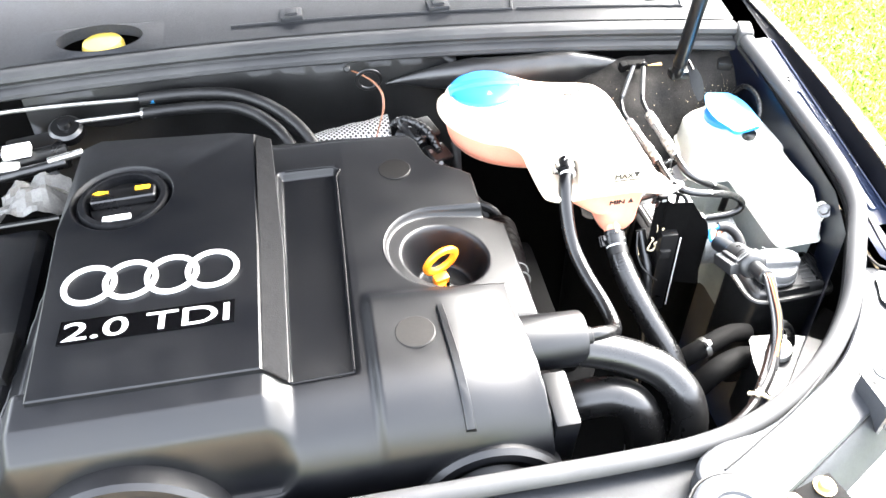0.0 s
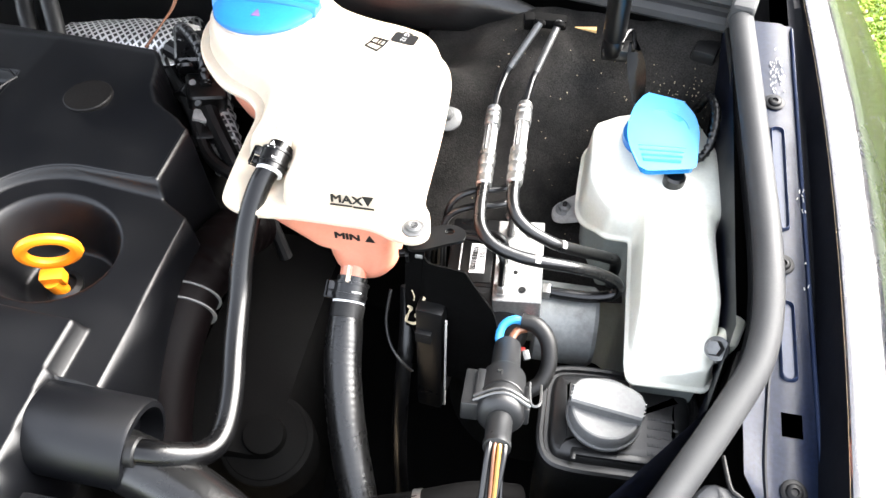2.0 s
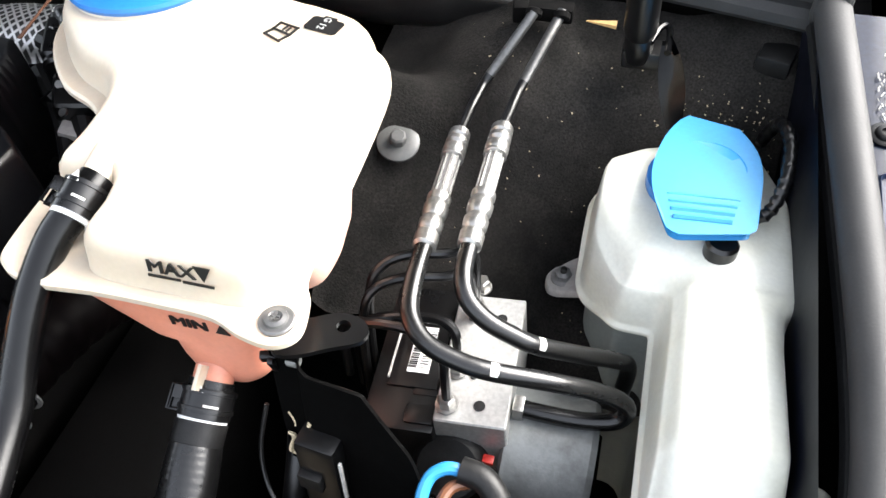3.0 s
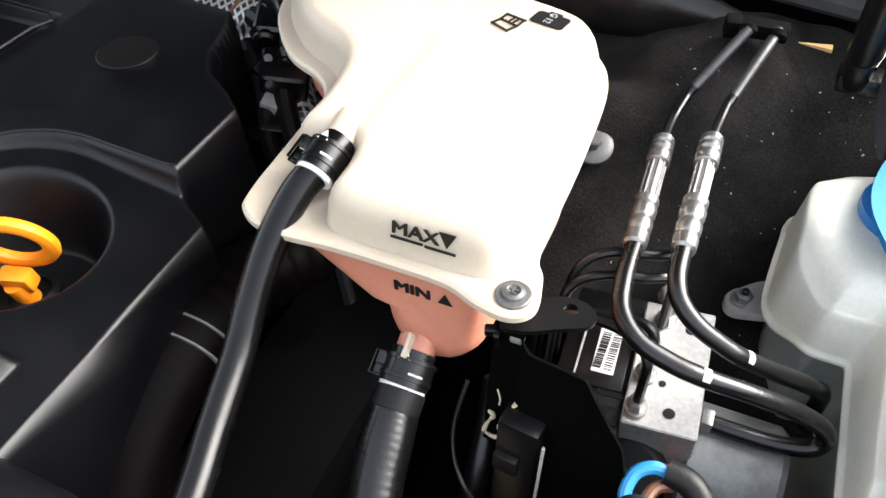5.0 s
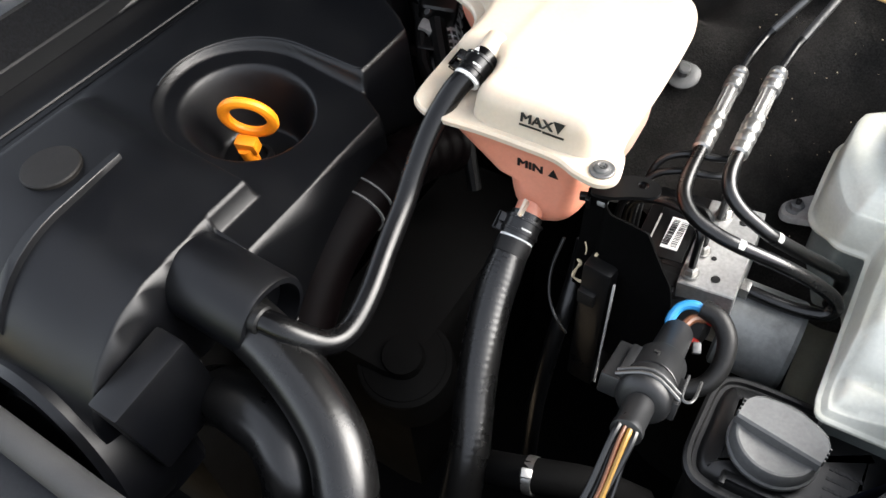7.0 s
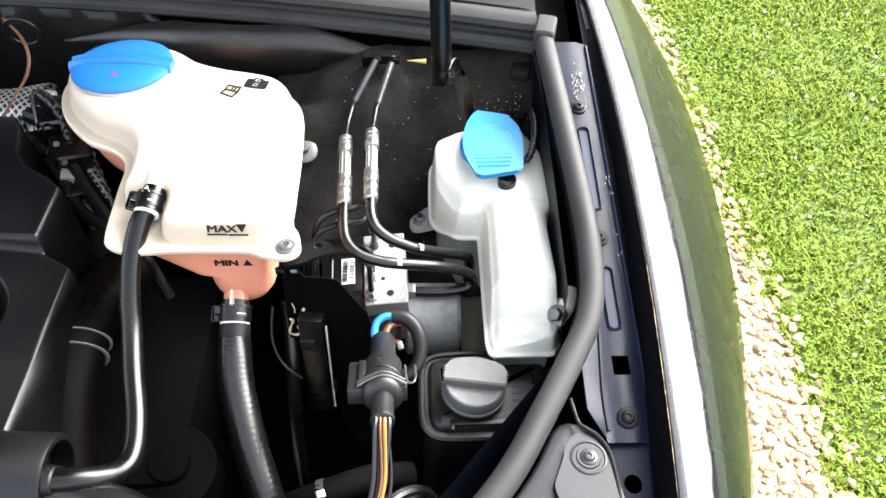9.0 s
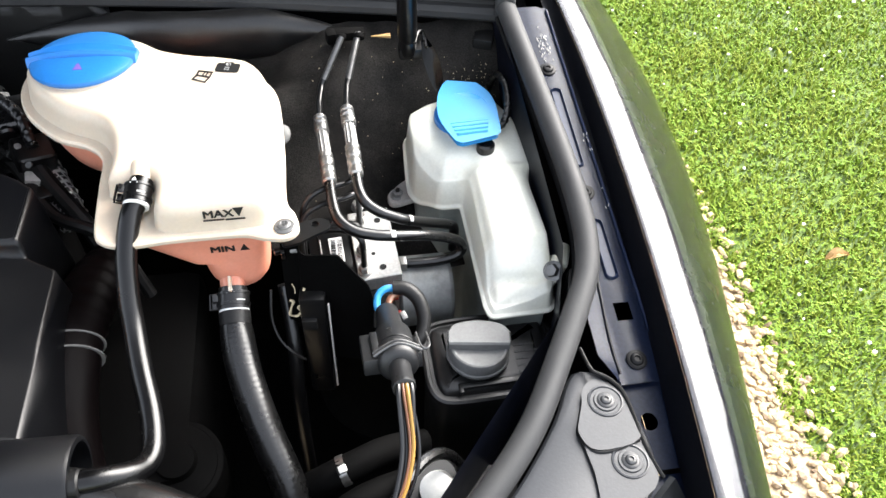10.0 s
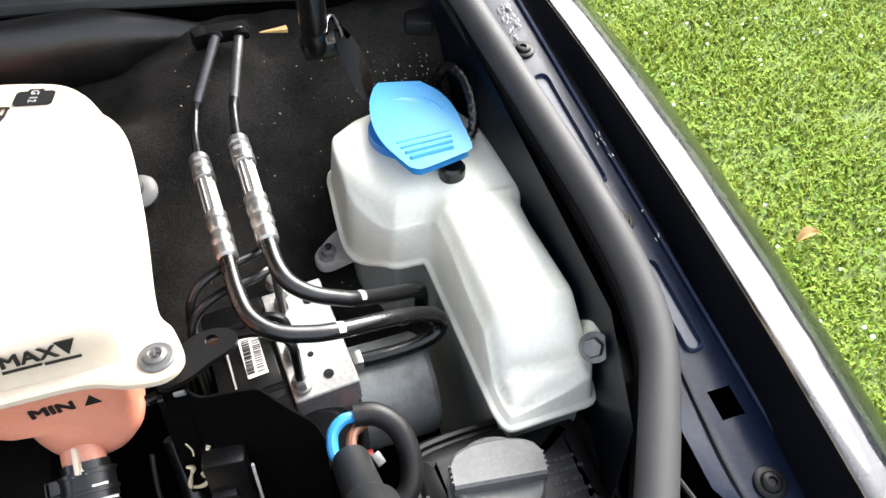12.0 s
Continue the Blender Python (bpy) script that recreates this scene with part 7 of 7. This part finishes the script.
    add_rings(bm, [[Vector(p) for p in ring] for ring in ([(0.541, 0.9850, 0.7285), (0.541, 0.9856, 0.7285), (0.541, 0.9856, 0.729), (0.541, 0.9850, 0.729)], [(0.560, 0.979, 0.7290), (0.560, 0.985, 0.7290), (0.560, 0.985, 0.7315), (0.560, 0.979, 0.7315)])])
    tagged(part("wood_splinter", bm, WOOD), "dry tan wood splinter lying on the felt", "splinter")
    k = thing("corner_clip", (0.657, 0.980, 0.714), "small black plastic clip at the bulkhead corner on the felt", "clip")
    bm = bmesh.new()
    add_box(bm, (0.656, 0.982, 0.7195), (0.020, 0.020, 0.013), Euler((0.1, 0, -0.3)).to_matrix(), 0.002)
    part("clip_body", bm, BLACK_DULL, k)
    bm = bmesh.new()
    add_cyl(bm, (0.640, 0.990, 0.7185), (0.648, 0.987, 0.7195), 0.0042, 14, 0.001)
    part("plug", bm, BLACK_SMOOTH, k)
    # retaining button
    b = thing("felt_button", (0.448, 0.893, 0.68), "grey plastic retaining button pressed into the felt", "button")
    n = Vector((0.15, -0.35, 0.9))
    bm = bmesh.new()
    add_lathe(bm, [(0.0135, 0), (0.0135, 0.0015), (0.0115, 0.0026), (0.006, 0.003)], (0.4405, 0.902, 0.680), n, 32)
    part("washer", bm, BUTTON, b)
    bm = bmesh.new()
    add_lathe(bm, [(0.0052, 0.0), (0.0052, 0.006), (0.004, 0.007)], Vector((0.4405, 0.902, 0.680)) + n.normalized() * 0.003, n, 8)
    part("nut", bm, BUTTON, b)


def build_strut():
    t = thing("gas_strut", (0.575, 0.96, 0.73), "black bonnet gas strut rising from a ball joint", "gas strut")
    foot, way = Vector((0.575, 0.960, 0.730)), Vector((-0.044, -0.234, 0.971))
    bm = bmesh.new()
    add_lathe(bm, [(0.0085, 0.012), (0.0095, 0.016), (0.0095, 0.50), (0.008, 0.503), (0.0045, 0.504), (0.0045, 0.72)], foot, way, 24)
    part("cylinder", bm, BLACK_SMOOTH, t)
    bm = bmesh.new()
    add_lathe(bm, [(0.006, -0.010), (0.0085, -0.006), (0.0085, 0.012), (0.006, 0.016)], foot, way, 18)
    add_box(bm, foot + Vector((0.006, 0.004, -0.006)), (0.03, 0.018, 0.012), None, 0.003)
    part("ball_socket", bm, BLACK_SMOOTH, t)
    bm = bmesh.new()
    add_tube(bm, [(0.581, 0.954, 0.7385), (0.5855, 0.966, 0.7415), (0.590, 0.968, 0.7415), (0.5915, 0.958, 0.7395), (0.5915, 0.948, 0.7365)], 0.0021, 8, 6)
    part("spring_clip", bm, PLATE, t, "glossy black spring clip")
    # hangs clear of the felt; placed to fit the camera's view
    f = thing("loose_strap", (0.605, 0.94, 0.71), "shiny black plastic strap tail above the felt, placed to fit the camera's view", "strap")
    bm = bmesh.new()
    rows = []
    for k in range(9):
        s = k / 8
        p = Vector((0.590 + 0.013 * s, 0.958 - 0.028 * s, 0.7385 - 0.039 * s + 0.003 * math.sin(s * 4)))
        w = 0.0022 + 0.0052 * math.sin(s * 2.8)
        rows.append([p + Vector((w * q, -w * q * 0.3, 0.0016 * q * q + 0.0025 * q)) for q in (-1, -0.3, 0.3, 1)])
    add_rings(bm, rows, close=False)
    bmesh.ops.solidify(bm, geom=bm.faces[:], thickness=0.0012)
    part("tail", bm, PLATE, f)


def build_far_side():
    """Pipes, valve and connectors along the bulkhead on the far side of the engine."""
    p = thing("fuel_pipe", (-0.2, 1.05, 0.72), "fuel pipe with blue collar and black hose by the bulkhead", "pipe", "fuel pipes")
    bm = bmesh.new()
    add_tube(bm, [(-0.42, 1.055, 0.722), (-0.30, 1.062, 0.722), (-0.16, 1.056, 0.722)], 0.0030, 10, 4)
    part("steel_end", bm, STEEL, p)
    bm = bmesh.new()
    add_tube(bm, [(-0.165, 1.056, 0.722), (-0.10, 1.053, 0.724), (-0.04, 1.040, 0.724), (0.0, 1.012, 0.724), (0.028, 0.982, 0.722), (0.05, 0.952, 0.716), (0.07, 0.92, 0.70)], 0.0082, 14, 6)
    part("hose", bm, BLACK_DULL, p)
    bm = bmesh.new()
    add_lathe(bm, [(0.0072, -0.008), (0.0078, -0.006), (0.0078, 0.006), (0.0072, 0.008)], (-0.152, 1.0555, 0.7222), (1, -0.04, 0), 18)
    part("collar", bm, WIRE_BLUE, p, "blue collar")
    p = thing("fuel_pipe", (-0.2, 1.02, 0.71), "fuel pipe with a steel clip and black hose by the bulkhead", "pipe", "fuel pipes")
    bm = bmesh.new()
    add_tube(bm, [(-0.27, 1.025, 0.716), (-0.22, 1.027, 0.716), (-0.155, 1.028, 0.716)], 0.0030, 10, 4)
    part("steel_end", bm, STEEL, p)
    bm = bmesh.new()
    add_tube(bm, [(-0.16, 1.028, 0.716), (-0.10, 1.026, 0.718), (-0.045, 1.018, 0.718), (-0.01, 0.995, 0.718), (0.016, 0.962, 0.716), (0.03, 0.94, 0.71), (0.05, 0.91, 0.69)], 0.0080, 14, 6)
    part("hose", bm, BLACK_DULL, p)
    bm = bmesh.new()
    add_lathe(bm, [(0.0072, -0.010), (0.0080, -0.008), (0.0074, 0.0), (0.0080, 0.008), (0.0072, 0.010)], (-0.152, 1.028, 0.7162), (1, 0, 0), 18)
    part("clip", bm, STEEL, p)
    v = thing("vacuum_valve", (-0.27, 1.03, 0.71), "black vacuum valve with white connector by the bulkhead", "valve")
    bm = bmesh.new()
    add_lathe(bm, [(0.020, 0), (0.022, 0.003), (0.022, 0.014), (0.018, 0.018), (0.008, 0.019), (0.007, 0.026), (0.004, 0.027)], (-0.262, 1.022, 0.700), (0.1, -0.3, 1), 28)
    part("head", bm, BLACK_SMOOTH, v)
    bm = bmesh.new()
    add_box(bm, (-0.300, 1.000, 0.695), (0.07, 0.035, 0.03), Euler((0, 0, 0.2)).to_matrix(), 0.004)
    add_box(bm, (-0.292, 0.967, 0.698), (0.08, 0.024, 0.024), Euler((0, 0, 0.25)).to_matrix(), 0.003)
    part("body", bm, BLACK_SMOOTH, v)
    bm = bmesh.new()
    add_box(bm, (-0.312, 0.972, 0.716), (0.034, 0.022, 0.010), Euler((0, 0, 0.15)).to_matrix(), 0.002)
    part("connector", bm, WHITE, v, "white plastic connector")
    bm = bmesh.new()
    add_box(bm, (-0.315, 0.941, 0.712), (0.022, 0.014, 0.012), Euler((0, 0.2, 0.1)).to_matrix(), 0.002)
    part("connector", bm, PALE, v)
    bm = bmesh.new()
    add_cyl(bm, (-0.27, 0.946, 0.712), (-0.228, 0.957, 0.714), 0.005, 14, 0.001)
    part("fitting", bm, STEEL, v)
    bm = bmesh.new()
    add_cyl(bm, (-0.33, 0.93, 0.706), (-0.25, 0.95, 0.706), 0.007, 14, 0.001)
    part("pipe_stub", bm, BLACK_SMOOTH, v)
    c = thing("crumpled_shield", (-0.27, 0.88, 0.70), "crumpled pale grey plastic sheath beside the engine cover", "shield")
    bm = bmesh.new()
    rows = []
    for j in range(14):
        row = []
        for i in range(14):
            u, w = i / 13, j / 13
            x, y = -0.312 + 0.082 * u - 0.01 * w, 0.845 + 0.085 * w * (1 - 0.35 * abs(u - 0.6))
            z = 0.700 + 0.024 * math.sin(math.pi * u) * math.sin(math.pi * min(1, w + 0.2)) + 0.016 * noise.noise((x * 45, y * 45, 0)) + 0.006 * noise.noise((x * 110, y * 110, 4))
            row.append(Vector((x, y, z)))
        rows.append(row)
    add_rings(bm, rows, close=False)
    bmesh.ops.solidify(bm, geom=bm.faces[:], thickness=0.0015)
    part("sheath", bm, material("cloudy_grey_plastic", (0.17, 0.165, 0.155), 0.35, grain=0.15, stain=0.6, stain_size=30), c, angle=20)
    b = thing("air_box", (-0.36, 0.68, 0.6), "smooth black plastic air box beside the engine cover", "air box")
    bm = bmesh.new()
    add_box(bm, (-0.345, 0.66, 0.63), (0.20, 0.35, 0.14), Euler((0, 0, 0.05)).to_matrix(), 0.02, 3)
    part("case", bm, BLACK, b)
    bm = bmesh.new()
    add_tube(bm, [(-0.44, 0.833, 0.70), (-0.3, 0.838, 0.703), (-0.24, 0.842, 0.703)], 0.003, 8, 3)
    part("lid_edge", bm, BLACK_SMOOTH, b)
    bm = bmesh.new()
    add_box(bm, (-0.262, 0.63, 0.70), (0.03, 0.06, 0.02), None, 0.005)
    part("clip", bm, BLACK_DULL, b)


def build_bulkhead_bits():
    g = thing("brown_cable", (0.14, 1.0, 0.74), "thin brown cable leaving a black grommet in the bulkhead", "cable")
    bm = bmesh.new()
    for off in (0, 0.0015):
        add_tube(bm, [(0.128 + off, 1.035, 0.742), (0.140 + off, 1.022, 0.742), (0.155 + off, 1.006, 0.738), (0.164 + off, 0.990, 0.728), (0.163 + off, 0.975, 0.715), (0.156, 0.955, 0.705), (0.148 - off, 0.935, 0.694)], 0.0009, 8, 6)
    part("wire", bm, COPPER, g)
    bm = bmesh.new()
    ring = []
    for k in range(28):
        a = 2 * math.pi * k / 28
        o_ = Vector((0.150 + 0.0165 * math.cos(a), 1.022 - 0.004 * math.sin(a), 0.733 + 0.0165 * math.sin(a)))
        ring.append([o_ + Vector((math.cos(a) * math.cos(q), -0.5 * math.sin(q), math.sin(a) * math.cos(q))) * 0.0028 for q in (2 * math.pi * n / 8 for n in range(8))])
    add_rings(bm, ring + [ring[0]], True, False, False)
    part("grommet", bm, BLACK_SMOOTH, g, "black rubber grommet ring")
    bm = bmesh.new()
    add_lathe(bm, [(0.005, 0), (0.005, 0.008), (0.003, 0.01)], (0.122, 1.040, 0.744), (0, -1, 0.4), 10)
    part("stud", bm, BLACK_DULL, g)
    # woven foil heat sleeve
    f = thing("heat_shield", (0.11, 0.96, 0.69), "silver woven foil heat sleeve behind the engine cover", "heat shield")
    bm = bmesh.new()
    rows = []
    for i in range(26):
        row = []
        for j in range(12):
            x = 0.055 + 0.115 * i / 25
            a = math.pi * j / 11
            row.append(Vector((x, 0.962 - 0.032 * math.cos(a) + 0.25 * (x - 0.1), 0.668 + 0.026 * math.sin(a) + 0.0025 * noise.noise((x * 50, a * 2, 0)))))
        rows.append(row)
    add_rings(bm, rows, close=False)
    bmesh.ops.solidify(bm, geom=bm.faces[:], thickness=0.001)
    base = part("sleeve", bm, FOIL, f, angle=60)
    s = thing("heat_shield", (0.21, 0.90, 0.66), "silver woven foil sleeve under the coolant tank", "heat shield")
    bm = bmesh.new()
    add_tube(bm, [(0.20, 0.945, 0.675), (0.215, 0.915, 0.665), (0.235, 0.880, 0.650), (0.250, 0.85, 0.63)], lambda q: 0.014 + 0.0012 * math.sin(q * 150), 16, 12)
    part("sleeve", bm, FOIL, s)
    # connector cluster behind the tank lobe
    c = thing("sensor_connector", (0.205, 0.905, 0.70), "black and silver sensor connectors beside the coolant tank", "connector")
    bm = bmesh.new()
    add_box(bm, (0.206, 0.926, 0.700), (0.042, 0.038, 0.028), Euler((0.2, 0.1, 0.4)).to_matrix(), 0.006, 3)
    add_box(bm, (0.222, 0.893, 0.684), (0.034, 0.030, 0.024), Euler((0.3, 0.2, 0.5)).to_matrix(), 0.005, 3)
    part("body", bm, BLACK_SMOOTH, c)
    bm = bmesh.new()
    add_cyl(bm, (0.185, 0.945, 0.71), (0.205, 0.90, 0.70), 0.009, 16, 0.002)
    part("plug", bm, BLACK_SMOOTH, c)
    bm = bmesh.new()
    add_box(bm, (0.186, 0.955, 0.703), (0.018, 0.012, 0.010), Euler((0.2, 0.3, 0.2)).to_matrix(), 0.003)
    part("clip", bm, SPECK_GREY, c)
    bm = bmesh.new()
    add_box(bm, (0.224, 0.872, 0.672), (0.018, 0.012, 0.010), Euler((0.2, 0.3, 0.2)).to_matrix(), 0.002)
    part("clip", bm, PALE, c)
    rnd = random.Random(21)
    for k in range(7):
        bm = bmesh.new()
        x, y = 0.196 + 0.006 * k, 0.925 - 0.012 * k
        add_box(bm, (x + rnd.uniform(-0.012, 0.008), y + rnd.uniform(-0.01, 0.01), 0.694 - 0.006 * k), (rnd.uniform(0.008, 0.016), rnd.uniform(0.008, 0.014), rnd.uniform(0.006, 0.012)), Euler((rnd.uniform(-0.6, 0.6), rnd.uniform(-0.6, 0.6), rnd.uniform(-0.8, 0.8))).to_matrix(), 0.0015)
        part("plug_housing", bm, BLACK_SMOOTH, c)
    for k in range(4):
        bm = bmesh.new()
        add_lathe(bm, [(0.0028, 0), (0.0034, 0.0006), (0.0030, 0.002)], (0.192 + 0.011 * k, 0.922 - 0.017 * k, 0.7135 - 0.008 * k), (rnd.uniform(-0.5, 0.5), -0.5, 0.8), 10)
        part("pin", bm, PIPE_STEEL, c, "small metal pin")
    bm = bmesh.new()
    add_tube(bm, [(0.172, 0.955, 0.700), (0.190, 0.940, 0.716), (0.214, 0.916, 0.712), (0.226, 0.890, 0.694)], lambda q: 0.0052 + 0.0006 * math.sin(q * 160), 10, 14)
    part("conduit", bm, BLACK_SMOOTH, c, "ribbed black conduit")
    for k, pts in enumerate(([(0.175, 0.93, 0.70), (0.20, 0.915, 0.695), (0.235, 0.87, 0.668), (0.27, 0.83, 0.64), (0.29, 0.80, 0.60)], [(0.18, 0.91, 0.69), (0.21, 0.88, 0.675), (0.24, 0.84, 0.655), (0.285, 0.82, 0.64), (0.31, 0.80, 0.58)])):
        brake_pipe("engine_cable", "black sleeved engine cable running down beside the cover", pts, 0.008 - 0.002 * k, BLACK_DULL)


# ---- lower depths ----
def build_depths():
    e = thing("turbo_pipe", (0.28, 0.70, 0.58), "reddish black turbo pipe low beside the cover", "pipe")
    bm = bmesh.new()
    add_tube(bm, [(0.286, 0.80, 0.622), (0.281, 0.765, 0.638), (0.277, 0.725, 0.646), (0.274, 0.69, 0.643), (0.272, 0.64, 0.618), (0.280, 0.58, 0.57)], lambda q: 0.0235 + (0.0008 * math.sin(q * 90) if q < 0.45 else 0), 22, 12)
    part("pipe", bm, material("dark_reddish_rubber", (0.0016, 0.0009, 0.0010), 0.5, specular=0.08, grain=0.3, stain=0.6, stain_colour=(0.004, 0.002, 0.002)), e)
    for k in range(2):
        bm = bmesh.new()
        y = 0.700 - 0.012 * k
        add_lathe(bm, [(0.0240, -0.0009), (0.0254, -0.0006), (0.0254, 0.0006), (0.0240, 0.0009)], (0.2745, y, 0.6445 - 0.003 * k), (0.08, -1, -0.15), 28)
        part("band", bm, SPECK_GREY, e, "thin grey hose band")
    g = thing("generator", (0.345, 0.60, 0.52), "generator casing deep beside the engine, blackened for shade", "engine part")
    bm = bmesh.new()
    add_lathe(bm, [(0.036, -0.05), (0.040, -0.046), (0.040, 0.0), (0.034, 0.010), (0.018, 0.014), (0.016, 0.022), (0.006, 0.024)], (0.335, 0.645, 0.530), (0.1, -0.2, 1), 32)
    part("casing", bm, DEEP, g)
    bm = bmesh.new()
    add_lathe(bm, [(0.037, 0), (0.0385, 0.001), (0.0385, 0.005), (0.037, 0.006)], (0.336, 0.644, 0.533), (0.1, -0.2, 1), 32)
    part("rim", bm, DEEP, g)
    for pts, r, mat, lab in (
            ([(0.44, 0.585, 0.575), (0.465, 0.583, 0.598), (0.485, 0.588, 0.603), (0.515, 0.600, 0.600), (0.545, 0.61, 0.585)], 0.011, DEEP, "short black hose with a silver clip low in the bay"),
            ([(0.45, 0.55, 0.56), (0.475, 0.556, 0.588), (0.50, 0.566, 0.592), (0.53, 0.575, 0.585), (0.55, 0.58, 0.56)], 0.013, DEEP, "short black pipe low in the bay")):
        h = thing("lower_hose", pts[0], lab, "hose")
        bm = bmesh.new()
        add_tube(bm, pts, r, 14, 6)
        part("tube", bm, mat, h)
    c = thing("spring_clip", (0.478, 0.584, 0.608), "small shiny steel hose clip low in the bay", "hose clamp")
    bm = bmesh.new()
    add_lathe(bm, [(0.011, -0.003), (0.0122, -0.003), (0.0122, 0.003), (0.011, 0.003)], (0.479, 0.586, 0.6015), (1, 0.2, 0.2), 20)
    part("band", bm, STEEL, c)
    bm = bmesh.new()
    add_box(bm, (0.478, 0.580, 0.6155), (0.007, 0.006, 0.005), Euler((0.3, 0.2, 0.4)).to_matrix(), 0.001)
    part("ear", bm, STEEL, c)
    p = thing("grey_cover_plate", (0.575, 0.55, 0.56), "plain grey plastic plate with a round white cap behind the headlamp", "cover plate")
    bm = bmesh.new()
    add_prism(bm, plan([(0.518, 0.530), (0.528, 0.568), (0.535, 0.573), (0.58, 0.565), (0.60, 0.55), (0.59, 0.52), (0.55, 0.495), (0.520, 0.497)], 3), [(0.001, 0.50), (0, 0.612), (0.002, 0.616), (0.006, 0.617)])
    part("plate", bm, CONNECTOR, p)
    bm = bmesh.new()
    add_lathe(bm, [(0.0135, 0), (0.0138, 0.004), (0.012, 0.012), (0.006, 0.015)], (0.548, 0.553, 0.618), (-0.3, -0.3, 1), 24)
    part("white_cap", bm, WHITE, p, "round white cap")
    bm = bmesh.new()
    add_cyl(bm, (0.512, 0.512, 0.585), (0.535, 0.512, 0.585), 0.009, 16, 0.001)
    part("stub", bm, LAMP_GREY, p)
    b = thing("engine_block", (0.02, 0.68, 0.4), "near-black engine block beneath the cover, shade in its colour", "engine")
    bm = bmesh.new()
    add_box(bm, (0.0, 0.70, 0.46), (0.46, 0.40, 0.34), None, 0.02, 2)
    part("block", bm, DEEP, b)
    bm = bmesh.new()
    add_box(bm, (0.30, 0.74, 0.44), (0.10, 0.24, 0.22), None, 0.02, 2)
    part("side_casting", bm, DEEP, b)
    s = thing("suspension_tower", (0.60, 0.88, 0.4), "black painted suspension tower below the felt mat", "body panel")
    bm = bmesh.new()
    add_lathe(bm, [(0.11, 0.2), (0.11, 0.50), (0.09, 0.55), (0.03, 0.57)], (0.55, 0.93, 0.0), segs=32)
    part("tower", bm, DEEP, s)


def build_torn_tape():
    # laid on the bracket's plane to fit the camera's view
    t = thing("torn_tape", (0.4483, 0.7025, 0.6715), "scrap of curled cream tape, set on the bracket's plane to fit the camera's view", "tape scrap")
    bm = bmesh.new()
    add_tube(bm, [(0.4483, 0.7025, 0.6715), (0.451, 0.7025, 0.669), (0.449, 0.7025, 0.6634), (0.4467, 0.7025, 0.6547), (0.4473, 0.7025, 0.6516), (0.4527, 0.7025, 0.6506), (0.4557, 0.7025, 0.6558), (0.4541, 0.7025, 0.6611), (0.4577, 0.7025, 0.6647), (0.4597, 0.7025, 0.6721), (0.4585, 0.7025, 0.6763), (0.4615, 0.7025, 0.6851)], lambda s: 0.0006 + 0.0007 * abs(math.sin(s * 17)), 6, 4)
    part("loop", bm, TAPE, t)
    bm = bmesh.new()
    add_tube(bm, [(0.4523, 0.7025, 0.691), (0.4537, 0.7025, 0.6848), (0.4534, 0.7025, 0.6794)], 0.0004, 6, 4)
    part("strand", bm, TAPE, t)


washer, washer_lid = build_washer()
build_washer_details(washer)
build_steering_reservoir()
build_modulator()
build_lines()
build_bracket()
build_loom()
build_felt()
build_strut()
build_far_side()
build_bulkhead_bits()
build_depths()
build_torn_tape()
